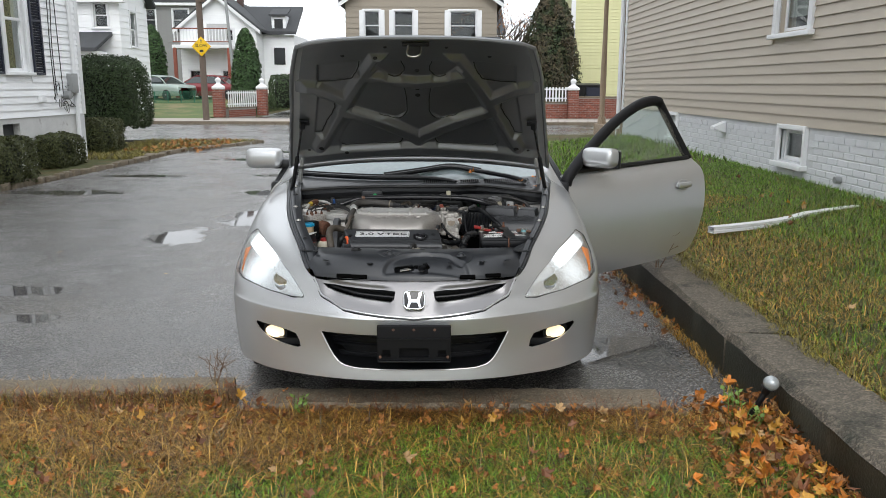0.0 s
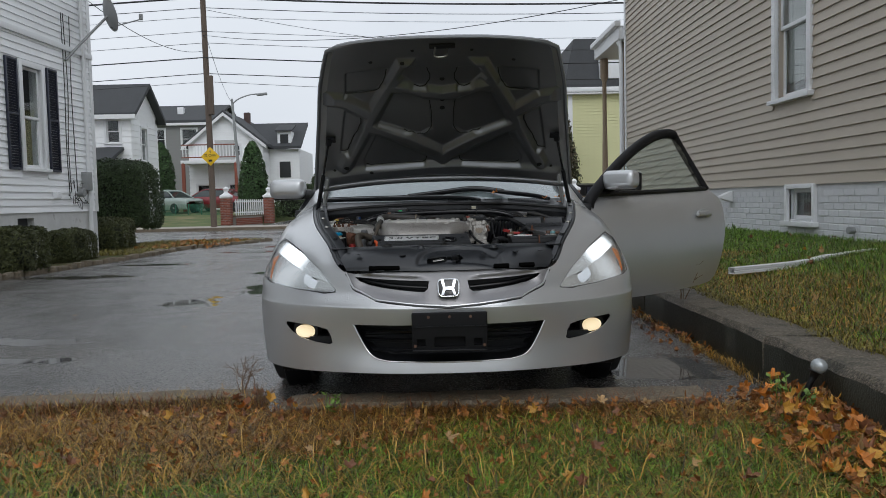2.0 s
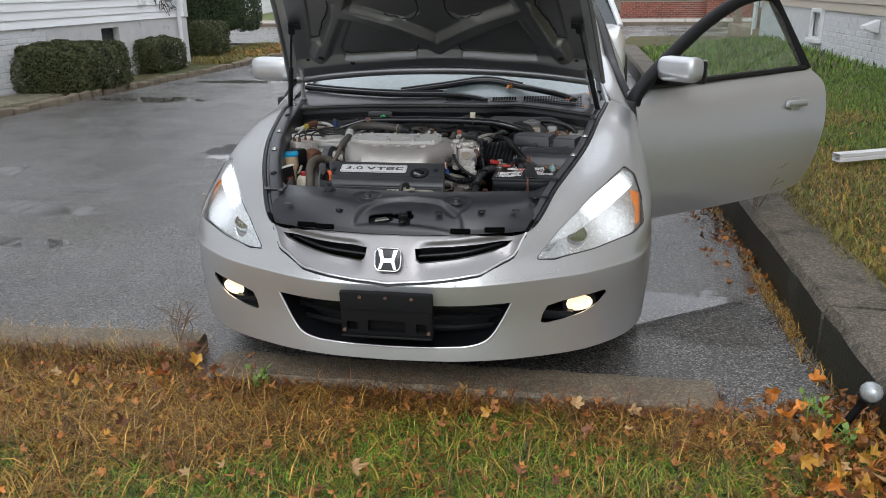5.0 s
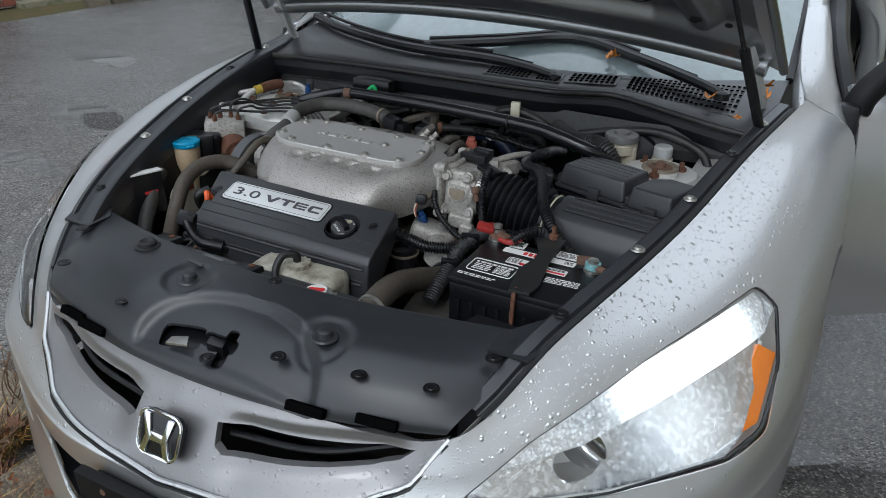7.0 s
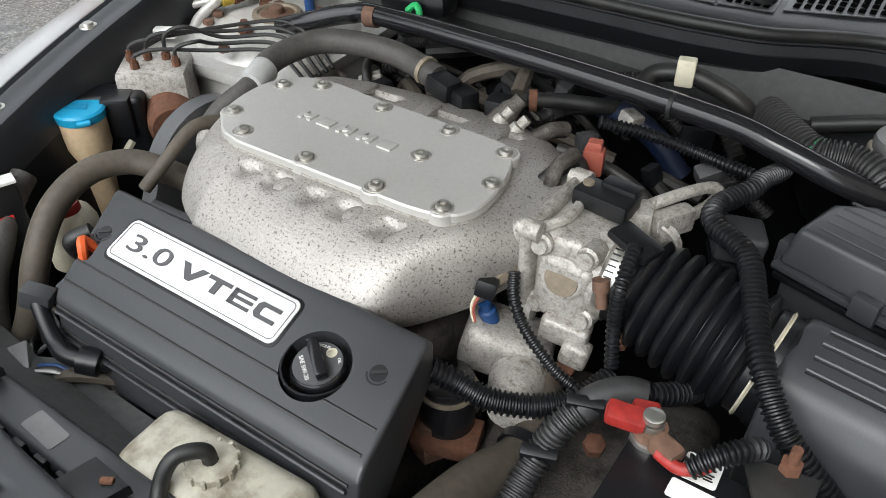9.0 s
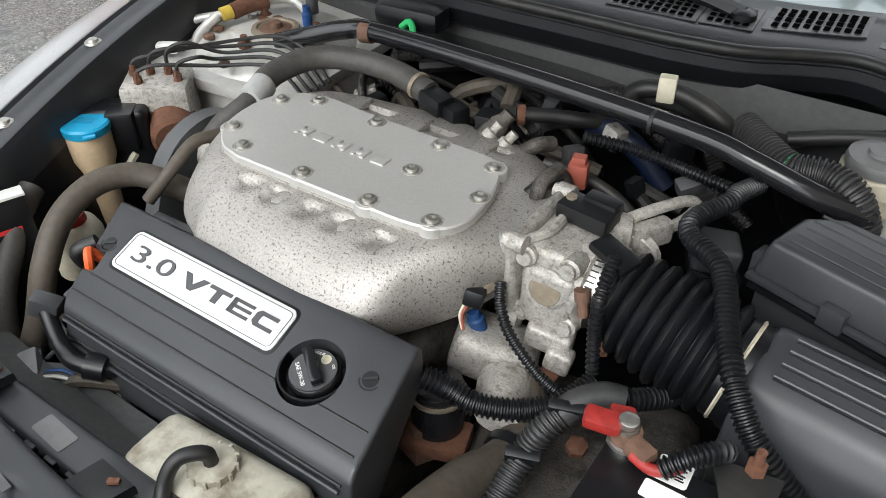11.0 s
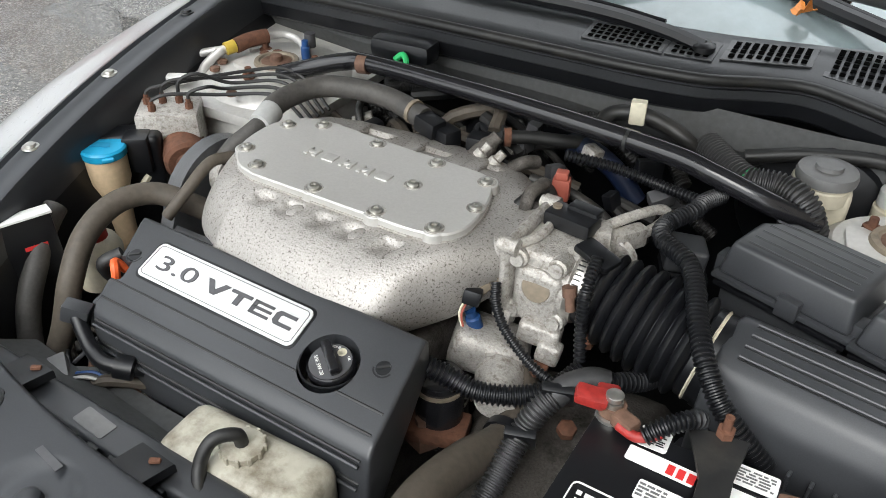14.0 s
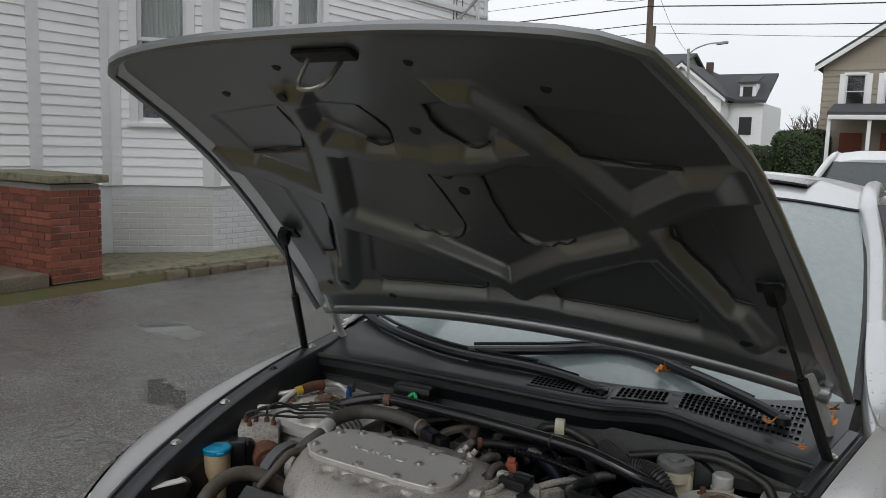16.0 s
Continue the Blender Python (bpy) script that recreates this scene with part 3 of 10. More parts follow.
def rough_bar(name, p0, p1, w, h, material, label, seed, z0=0.0, cat="kerb"):
    """A worn concrete bar lying on the ground."""
    rnd = random.Random(seed)
    p0, p1 = Vector((*p0, 0)), Vector((*p1, 0))
    d = (p1 - p0).normalized()
    s = Vector((-d.y, d.x, 0))
    n = max(6, int((p1 - p0).length / 0.09))
    bm = B()
    prev = None
    for i in range(n + 1):
        c = p0.lerp(p1, i / n)
        k = 0.97 if i in (0, n) else 1.0
        j = lambda a: rnd.uniform(-a, a)
        ring = [bm.verts.new(c + s * u * w + Vector((0, 0, z0 + v * h * k)) + Vector((j(.004), j(.004), j(.004))))
                for u, v in ((-0.5, -0.4), (-0.5, 0.85), (-0.42, 0.97), (0.42, 1.0), (0.5, 0.86), (0.5, -0.4))]
        if prev:
            for a in range(6):
                b = (a + 1) % 6
                bm.faces.new((prev[a], prev[b], ring[b], ring[a]))
        else:
            bm.faces.new(ring[::-1])
        prev = ring
    bm.faces.new(prev)
    bmesh.ops.recalc_face_normals(bm, faces=bm.faces)
    ob = part(name, bm, material, smooth=35)
    return tagged(ob, label, cat, kind="structure")


rough_bar("kerb_bar", (-0.71, 0.14), (1.10, 0.13), 0.19, 0.12, concrete, "worn concrete kerb bar at the end of the drive", 11, 0.02)
rough_bar("kerb_bar", (-4.6, 0.10), (-0.86, 0.30), 0.17, 0.12, concrete, "worn concrete kerb bar overgrown with dead grass", 12, 0.02)
for k, (y0, y1) in enumerate(((-3.6, -1.42), (-1.40, 0.62), (0.64, 2.85), (2.87, 5.4), (5.42, 8.0), (8.02, 11.0), (11.02, 14.5))):
    kerb = rough_bar("retaining_kerb", (1.735, y0), (1.735, y1), 0.34, 0.25, concrete_dark, "low concrete retaining kerb with a near-black drive side", 20 + k, 0.035)
    # only the drive-facing side takes the near-black material
    kerb.data.materials.append(kerb_side_dark)
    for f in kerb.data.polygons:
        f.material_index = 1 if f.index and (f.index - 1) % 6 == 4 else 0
# the low edging of the bed in front of the neighbouring house
rnd = random.Random(3)
for k in range(46):
    y = 5.0 + k * 0.27
    x = -5.75 - 0.25 * math.sin(y * 0.35) - 0.12 + (0.054 * max(0, y - 14) * 8.3 if y > 14 else 0)
    ob = part("edging_stone", box((x + rnd.uniform(-.04, .04), y, 0.06), (rnd.uniform(.1, .17), rnd.uniform(.2, .3), rnd.uniform(.09, .15)), turn(rnd.uniform(-6, 6), rnd.uniform(-6, 6), rnd.uniform(-20, 20)), 0.025), concrete)
    tagged(ob, "rough edging stone beside the drive", "edging stone", group="edging stones of the bed")

# ---- houses ----
white_siding = mat("white_siding", (0.89, 0.90, 0.91), 0.55, var=0.06, scale=1.5, grain=60, bump=0.06, rnd=0.05, stretch=(1, 1, 6))
beige_siding = mat("beige_siding", (0.44, 0.385, 0.31), 0.5, var=0.06, scale=1.5, grain=60, bump=0.06, rnd=0.06)
grey_siding = mat("grey_siding", (0.23, 0.23, 0.225), 0.6, var=0.08)
tan_siding = mat("tan_siding", (0.30, 0.26, 0.205), 0.6, var=0.08)
yellow_siding = mat("yellow_siding", (0.66, 0.65, 0.36), 0.6, var=0.06)
white_trim = mat("white_trim", (0.78, 0.79, 0.80), 0.4, var=0.04, bump=0.03)
painted_brick = mat("white_painted_brick", (0.66, 0.67, 0.69), 0.7, var=0.10, scale=5, grain=90, bump=0.4, depth=0.004, stain=(0.36, 0.34, 0.33), stain_at=(0.63, 0.72), stain_scale=8, rnd=0.06, island=0.0)
grey_block = mat("grey_painted_brick", (0.58, 0.58, 0.57), 0.75, var=0.15, scale=4, grain=90, bump=0.5, depth=0.004, stain=(0.22, 0.20, 0.18), stain_at=(0.6, 0.72), stain_scale=6)
mortar = mat("mortar", (0.30, 0.28, 0.26), 0.9, var=0.2, bump=0.4)
mortar_white = mat("painted_mortar", (0.58, 0.59, 0.60), 0.85, var=0.12, bump=0.3)
red_brick = mat("red_brick", (0.24, 0.072, 0.045), 0.8, var=0.3, scale=9, grain=140, bump=0.6, depth=0.003, rnd=0.35)
slate = mat("dark_shingle", (0.055, 0.058, 0.062), 0.8, var=0.25, scale=3, grain=30, bump=0.4, depth=0.01)
shutter_mat = mat("navy_shutter", (0.018, 0.022, 0.040), 0.45, var=0.15)
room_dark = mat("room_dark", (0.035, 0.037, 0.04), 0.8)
curtain_mat = mat("net_curtain", (0.42, 0.43, 0.42), 0.8, var=0.12, scale=3, stretch=(20, 20, 1))
cap_stone = mat("mossy_cap_stone", (0.22, 0.20, 0.14), 0.85, var=0.3, scale=7, bump=0.6, stain=(0.10, 0.11, 0.05), stain_at=(0.5, 0.65))
wood_old = mat("old_post_wood", (0.30, 0.23, 0.16), 0.75, var=0.25, stretch=(8, 8, 1))
grey_metal = mat("grey_metal_box", (0.30, 0.31, 0.31), 0.5, 0.2, var=0.1)
cable_black = mat("black_cable", (0.02, 0.02, 0.02), 0.6)


class Face:
    """An upright wall face from p0 to p1 (seen with p0 on the left), with its own u (along) and n (outwards)."""

    def __init__(self, p0, p1):
        self.p0, self.p1 = Vector((*p0, 0)), Vector((*p1, 0))
        self.len = (self.p1 - self.p0).length
        self.u = (self.p1 - self.p0) / self.len
        self.n = Vector((self.u.y, -self.u.x, 0))
        self.q = Matrix((self.u, (0, 0, 1), self.n)).transposed()

    def at(self, s, z, out=0.0):
        return self.p0 + self.u * s + Vector((0, 0, z)) + self.n * out

    def slab(self, bm, s0, s1, z0, z1, o0, o1, bevel=0.0):
        return add_box(bm, self.at((s0 + s1) / 2, (z0 + z1) / 2, (o0 + o1) / 2), (s1 - s0, z1 - z0, o1 - o0), self.q, bevel)


def wall_mesh(face, z0, z1, holes, thick=0.2):
    """A wall with real openings; holes: (s0, s1, z0, z1)."""
    bm = B()
    cuts = sorted({0.0, face.len, *[h[0] for h in holes], *[h[1] for h in holes]})
    for a, b in zip(cuts, cuts[1:]):
        if b - a < 1e-4:
            continue
        mid = (a + b) / 2
        spans = sorted((h[2], h[3]) for h in holes if h[0] - 1e-5 <= mid <= h[1] + 1e-5)
        z = z0
        for lo, hi in spans:
            if lo > z + 1e-4:
                face.slab(bm, a, b, z, min(lo, z1), -thick, 0)
            z = max(z, hi)
        if z < z1 - 1e-4:
            face.slab(bm, a, b, z, z1, -thick, 0)
    return bm


def boards(house, face, z0, z1, pitch, holes, material, name="board", proud=0.024):
    """Lapped siding: every course is a board of its own, stopped at the openings."""
    n = int((z1 - z0) / pitch)
    shared = {}
    for k in range(n):
        za, zb = z0 + k * pitch, z0 + (k + 1) * pitch + 0.012
        free = [(0.0, face.len)]
        for h in holes:
            if h[2] < zb - 0.012 and h[3] > za:
                free = [p for s0, s1 in free for p in ((s0, min(s1, h[0])), (max(s0, h[1]), s1)) if p[1] - p[0] > 0.02]
        for s0, s1 in free:
            key = (round(s0, 3), round(s1, 3))
            if key not in shared:
                me = bpy.data.meshes.new(name)
                c = [(s0, 0, 0.004), (s1, 0, 0.004), (s1, 0, proud), (s0, 0, proud), (s0, pitch + 0.012, 0.002), (s1, pitch + 0.012, 0.002)]
                vs = [face.p0 + face.u * s + face.n * o + Vector((0, 0, z)) for s, z, o in c]
                me.from_pydata([tuple(v) for v in vs], [], [(0, 1, 2, 3), (3, 2, 5, 4), (1, 0, 4, 5), (0, 3, 4), (1, 5, 2)])
                me.materials.append(material)
                shared[key] = me
            ob = new(name, shared[key])
            ob.parent = house
            ob.matrix_parent_inverse = house.matrix_basis.inverted()
            ob.location.z = za


def trim_bar(house, face, s0, s1, z0, z1, out=0.03, material=None, name="corner_trim"):
    bm = B()
    face.slab(bm, s0, s1, z0, z1, -0.01, out, 0.004)
    return part(name, bm, material or white_trim, house)


def window(house, face, s0, s1, z0, z1, material=None, curtain=0.0, sash=True, frame_w=0.10, back=room_dark, grid=False, name="window"):
    """A sash window set into its opening: frame, sashes, panes, sill and a near-black box painted as the dim room
    behind.
    """
    material = material or white_trim
    bm = B()
    w = frame_w
    for a in ((s0 - w, s0, z0 - 0.02, z1 + w), (s1, s1 + w, z0 - 0.02, z1 + w), (s0 - 0.002, s1 + 0.002, z1, z1 + w)):
        face.slab(bm, *a, -0.02, 0.045, 0.006)
    win = part(name, bm, material, house)
    bm = B()
    face.slab(bm, s0 - w - 0.03, s1 + w + 0.03, z0 - 0.075, z0 - 0.02, -0.02, 0.085, 0.006)
    part("sill", bm, material, win)
    mid = (z0 + z1) / 2
    for za, zb, o in (((mid - 0.02, z1, -0.03), (z0, mid + 0.02, -0.065)) if sash else ((z0, z1, -0.05),)):
        bm = B()
        f = 0.045
        for a in ((s0, s0 + f, za, zb), (s1 - f, s1, za, zb), (s0 + f, s1 - f, za, za + f), (s0 + f, s1 - f, zb - f, zb)):
            face.slab(bm, *a, o - 0.03, o, 0.004)
        if grid:
            face.slab(bm, (s0 + s1) / 2 - 0.012, (s0 + s1) / 2 + 0.012, za + f, zb - f, o - 0.025, o - 0.005)
            face.slab(bm, s0 + f, s1 - f, (za + zb) / 2 - 0.012, (za + zb) / 2 + 0.012, o - 0.022, o - 0.008)
        part("sash", bm, material, win)
        bm = B()
        face.slab(bm, s0 + f, s1 - f, za + f, zb - f, o - 0.018, o - 0.013)
        pane = part("pane", bm, window_glass, win)
        pane.visible_shadow = False
    # shallow box coloured near-black in place of an unlit room
    bm = B()
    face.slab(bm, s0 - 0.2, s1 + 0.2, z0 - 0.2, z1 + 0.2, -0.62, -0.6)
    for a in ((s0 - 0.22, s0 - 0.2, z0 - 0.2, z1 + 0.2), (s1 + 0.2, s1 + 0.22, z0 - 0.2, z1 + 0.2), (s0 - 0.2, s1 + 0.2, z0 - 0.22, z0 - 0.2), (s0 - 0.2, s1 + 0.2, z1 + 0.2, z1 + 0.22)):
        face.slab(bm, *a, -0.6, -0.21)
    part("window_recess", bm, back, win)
    if curtain > 0:
        bm = B()
        n = 40
        rows = []
        for zz in (z1 - (z1 - z0) * curtain, z1):
            rows.append([face.at(s0 + (s1 - s0) * i / n, zz, -0.13 + 0.012 * math.sin(i * 1.7)) for i in range(n + 1)])
        bm.free()
        part("curtain", sheet(rows, 0.003), curtain_mat, win)
    return win


def shutter(house, face, s0, s1, z0, z1):
    bm = B()
    f = 0.04
    for a in ((s0, s0 + f, z0, z1), (s1 - f, s1, z0, z1), (s0 + f, s1 - f, z0, z0 + f), (s0 + f, s1 - f, z1 - f, z1), (s0 + f, s1 - f, (z0 + z1) / 2 - f / 2, (z0 + z1) / 2 + f / 2)):
        face.slab(bm, *a, 0.02, 0.055, 0.003)
    sh = part("shutter", bm, shutter_mat, house, "dark navy louvred shutter")
    n = int((z1 - z0) / 0.045)
    for k in range(n):
        z = z0 + f + (z1 - z0 - 2 * f) * (k + 0.5) / n
        bm = B()
        add_box(bm, face.at((s0 + s1) / 2, z, 0.036), (s1 - s0 - 2 * f, 0.04, 0.008), face.q @ turn(35, 0, 0))
        part("slat", bm, shutter_mat, sh, smooth=0)


def brick_face(house, face, s0, s1, z0, z1, material, bond, holes=(), size=(0.2, 0.062), gap=0.01, limit=300, proud=0.006, name="brick"):
    """Bricks in running bond on a wall face; the first ones are pieces of their own, the rest one joined mesh."""
    L, H = size
    rows = int((z1 - z0) / (H + gap))
    rnd = random.Random(len(name) + rows)
    meshes = {}
    made = 0
    rest = B()
    for k in range(rows):
        za = z0 + k * (H + gap)
        s = s0 - (L + gap) / 2 * (k % 2)
        while s < s1:
            a, b = max(s, s0), min(s + L, s1)
            s += L + gap
            if b - a < 0.03 or any(h[0] < b and h[1] > a and h[2] < za + H and h[3] > za for h in holes):
                continue
            key = round(b - a, 2)
            jit = rnd.uniform(-0.003, 0.003)
            if made < limit:
                if key not in meshes:
                    bm = B()
                    add_box(bm, (0, 0, 0), (b - a, H, 0.03), None, 0.004, 1)
                    me = bpy.data.meshes.new(name)
                    bm.to_mesh(me)
                    bm.free()
                    me.materials.append(material)
                    meshes[key] = me
                ob = new(name, meshes[key])
                ob.parent = house
                ob.matrix_parent_inverse = house.matrix_basis.inverted()
                ob.matrix_basis = Matrix.Translation(face.at((a + b) / 2, za + H / 2, proud - 0.015 + jit)) @ face.q.to_4x4()
                made += 1
            else:
                face.slab(rest, a, b, za, za + H, -0.02, proud + jit)
    if rest.verts:
        ob = part("brickwork", rest, material, house, smooth=0)
        ob["kind"] = "stuff"
    else:
        rest.free()


# -- the beige house beside the lawn --
right_house = root("house", (4.2, 6, 0.3), "two-storey house with beige lapped siding on a white-painted brick base", "house")
rf = Face((4.10, 13.9), (4.10, -6.0))
R_WIN = [(13.9 - 6.33, 13.9 - 5.52, 2.12, 3.75), (13.9 + 1.2, 13.9 + 2.2, 2.12, 3.75)]
R_BASE = [(13.9 - 6.00, 13.9 - 5.38, 0.68, 1.03), (13.9 - 10.4, 13.9 - 10.0, 0.69, 1.03)]
part("wall", wall_mesh(rf, 1.09, 6.6, R_WIN), beige_siding, right_house)
part("foundation", wall_mesh(rf, -0.2, 1.09, R_BASE, 0.25), mortar_white, right_house, "white-painted brick foundation")
boards(right_house, rf, 1.075, 6.6, 0.1145, [(a - 0.1, b + 0.1, c - 0.08, d + 0.1) for a, b, c, d in R_WIN], beige_siding)
brick_face(right_house, rf, 4.0, 12.0, 0.30, 1.07, painted_brick, 1, [(a - 0.08, b + 0.08, c - 0.06, d + 0.05) for a, b, c, d in R_BASE], limit=290)
for h in R_WIN:
    window(right_house, rf, *h, curtain=0.9 if h is R_WIN[0] else 0.5)
for h in R_BASE:
    w = window(right_house, rf, *h, sash=False, frame_w=0.055, name="basement_window")
trim_bar(right_house, rf, -0.02, 0.09, 1.0, 6.6, 0.035)
for f, z0, z1, m in ((Face((4.1, -6.0), (12.5, -6.0)), -0.2, 6.6, beige_siding), (Face((12.5, -6.0), (12.5, 13.9)), -0.2, 6.6, beige_siding), (Face((12.5, 13.9), (4.1, 13.9)), -0.2, 6.6, beige_siding)):
    part("wall", wall_mesh(f, z0, z1, []), m, right_house)
part("roof", prism([(3.8, -6.3, 6.6), (12.8, -6.3, 6.6), (8.3, -6.3, 9.6)], (0, 20.5, 0)), slate, right_house)
part("gutter", box((3.84, 3.9, 6.56), (0.12, 20.4, 0.12), None, 0.03), white_trim, right_house)
# front porch with its posts, eave and downpipe
porch = part("porch_roof", box((6.9, 15.2, 4.5), (5.9, 2.6, 0.28), None, 0.02), white_trim, right_house)
part("gutter", box((3.92, 15.2, 4.68), (0.14, 2.7, 0.12), None, 0.03), white_trim, right_house)
part("downpipe", hose([(3.98, 14.35, 4.6), (4.02, 14.2, 4.3), (4.03, 14.05, 4.0), (4.03, 14.05, 0.4)], 0.045, 8, 6), white_trim, right_house)
for y in (14.3, 16.3):
    part("porch_post", lathe((4.15, y, 0.5), (0, 0, 1), [(0, .1), (0.25, .1), (0.3, .06), (1.0, .075), (2.2, .055), (3.3, .05), (3.4, .1), (3.85, .1)], 12), wood_old, right_house)
part("porch_floor", box((6.9, 15.2, 0.45), (5.8, 2.6, 0.3), None, 0.01), wood_old, right_house)
part("dryer_vent", prism([(4.085, 7.9, 1.03), (4.085, 7.9, 0.88), (3.92, 7.9, 0.93), (3.92, 7.9, 0.96)], (0, -0.16, 0), 0.004), white_trim, right_house, "white hooded dryer vent")
part("pipe_stub", rod((4.12, 4.55, 0.60), (4.03, 4.55, 0.60), 0.035), grey_metal, right_house)

# -- the white house across the drive --
left_house = root("house", (-9, 6, 0.1), "white clapboard house with navy shutters on a painted brick base", "house")
lw_a = Face((-8.0, -7.0), (-8.0, 5.54))
lw_b = Face((-8.0, 5.54), (-7.15, 6.41))
lw_c = Face((-7.15, 6.41), (-6.85, 12.75))
lw_d = Face((-6.85, 12.75), (-17, 12.75))
SB = 0.95
LB = [(0.33, 0.91, 1.74, 3.75)]
LC = [(0.62, 1.10, 2.05, 3.75), (1.45, 1.95, 2.05, 3.75), (3.86, 4.46, 1.72, 3.42)]
LCF = [(3.55, 4.05, 0.35, 0.85)]
for f, holes, low in ((lw_a, [], []), (lw_b, LB, []), (lw_c, LC, LCF), (lw_d, [], [])):
    part("wall", wall_mesh(f, SB, 7.0, holes), white_siding, left_house)
    part("foundation", wall_mesh(f, -0.2, SB, low, 0.25), mortar_white if f is not lw_c else grey_block, left_house, "painted brick foundation")
    if f is not lw_d:
        boards(left_house, f, SB - 0.01, 7.0, 0.118, [(a - 0.1, b + 0.1, c - 0.08, d + 0.1) for a, b, c, d in holes], white_siding)
brick_face(left_house, lw_b, 0, lw_b.len, 0.10, SB - 0.12, grey_block, 1, limit=120, proud=0.004)
brick_face(left_house, lw_c, 0, 2.2, 0.10, SB - 0.02, painted_brick, 1, limit=150, proud=0.004)
for f, h, c in ((lw_b, LB[0], 0.5), (lw_c, LC[0], 0.6), (lw_c, LC[1], 0.6), (lw_c, LC[2], 0.0)):
    window(left_house, f, *h, curtain=c)
for h in LCF:
    bm = B()
    lw_c.slab(bm, h[0], h[1], h[2], h[3], -0.2, -0.12)
    part("basement_vent", bm, room_dark, left_house)
shutter(left_house, lw_c, 3.36, 3.70, 1.66, 3.50)
shutter(left_house, lw_c, 4.62, 4.96, 1.66, 3.50)
for f, s0, s1 in ((lw_a, lw_a.len - 0.14, lw_a.len + 0.0), (lw_a, lw_a.len - 1.05, lw_a.len - 0.9), (lw_b, -0.01, 0.13), (lw_b, lw_b.len - 0.12, lw_b.len + 0.02), (lw_c, -0.01, 0.10), (lw_c, lw_c.len - 0.10, lw_c.len + 0.02)):
    trim_bar(left_house, f, s0, s1, SB - 0.02, 7.0, 0.03)
bm = B()
lw_c.slab(bm, 0, lw_c.len, 3.93, 4.03, 0.0, 0.06, 0.01)
part("belt_trim", bm, white_trim, left_house)
part("roof", prism([(-6.4, 13.0, 7.0), (-17.4, 13.0, 7.0), (-11.9, 13.0, 10.2)], (0, -20.5, 0)), slate, left_house)
part("downpipe", hose([lw_c.at(5.95, 7.0, .06), lw_c.at(5.95, 4.1, .06), lw_c.at(5.97, 4.0, .06), lw_c.at(5.97, 0.3, .06)], 0.04, 8, 6), white_trim, left_house)
# electric meter, conduits, wires and dish
part("meter_box", add_box(B(), lw_c.at(5.85, 1.52, 0.07), (0.22, 0.36, 0.12), lw_c.q, 0.015), grey_metal, left_house, "grey electric meter box")
part("meter_dial", rod(lw_c.at(5.62, 1.30, 0.0), lw_c.at(5.62, 1.30, 0.13), 0.08, bevel=0.01), grey_metal, left_house)
part("hose_tap_box", add_box(B(), lw_c.at(4.75, 1.24, 0.05), (0.16, 0.12, 0.1), lw_c.q, 0.02), white_trim, left_house)
rw = random.Random(9)
for k in range(9):
    s, z = 5.25 + 0.08 * k, 1.15 + rw.uniform(-0.1, 0.35)
    part("cable", hose([lw_c.at(s + rw.uniform(-.12, .12), z + rw.uniform(-.12, .12), 0.04 + rw.uniform(0, .04)) for _ in range(6)], 0.005, 5, 6), cable_black, left_house)
for s in (5.25, 5.32, 5.55):
    part("cable", hose([lw_c.at(s, 1.3, .03), lw_c.at(s - 0.03, 2.2, .03), lw_c.at(s + rw.uniform(-.06, .06), 3.2, .03), lw_c.at(s - 0.05, 4.6, .05)], 0.008, 5, 8), cable_black, left_house)
dish = root("satellite_dish", lw_c.at(5.6, 4.0, 0.1), "grey satellite dish on a wall arm", "satellite dish")
dc = lw_c.at(6.1, 4.75, 0.55)
part("reflector", lathe(dc, (0.75, 0.6, 0.28), [(-0.06, 0.0), (-0.05, 0.12), (-0.02, 0.24), (0.02, 0.33), (0.03, 0.33), (-0.01, 0.24), (-0.04, 0.12), (-0.045, 0.0)], 28), grey_metal, dish)
part("mast", hose([lw_c.at(5.35, 3.75, .02), lw_c.at(5.6, 4.1, .2), lw_c.at(5.9, 4.5, .42), tuple(dc)], 0.025, 8, 5), grey_metal, dish)
part("feed_arm", hose([tuple(dc - Vector((0, 0, .25))), tuple(dc + Vector((0.5, 0.25, -.05)))], 0.012, 6, 4), grey_metal, dish)
part("feed_horn", box(dc + Vector((0.52, 0.26, 0.0)), (0.07, 0.05, 0.12), None, 0.01), grey_metal, dish)

# brick entrance wall with a stone cap and concrete step
brick_wall = root("brick_wall", (-7.3, 4.2, 0.05), "low red-brick entrance wall with a mossy stone cap", "brick wall")
part("core", box((-7.31, 4.18, 0.545), (1.33, 0.53, 1.0)), mortar, brick_wall)
b1, b2 = Face((-8.0, 3.90), (-6.64, 3.90)), Face((-6.64, 3.90), (-6.64, 4.46))
brick_face(brick_wall, b1, 0, b1.len, 0.06, 1.06, red_brick, 1, limit=150, proud=0.006)
brick_face(brick_wall, b2, 0, b2.len, 0.06, 1.06, red_brick, 1, limit=80, proud=0.006)
part("cap", box((-7.29, 4.18, 1.10), (1.46, 0.66, 0.08), None, 0.012), cap_stone, brick_wall, "mossy flat cap stone")
tagged(part("step_slab", box((-7.2, 3.2, 0.10), (1.2, 1.3, 0.14), None, 0.015), concrete), "worn concrete entrance slab", "step", kind="structure")
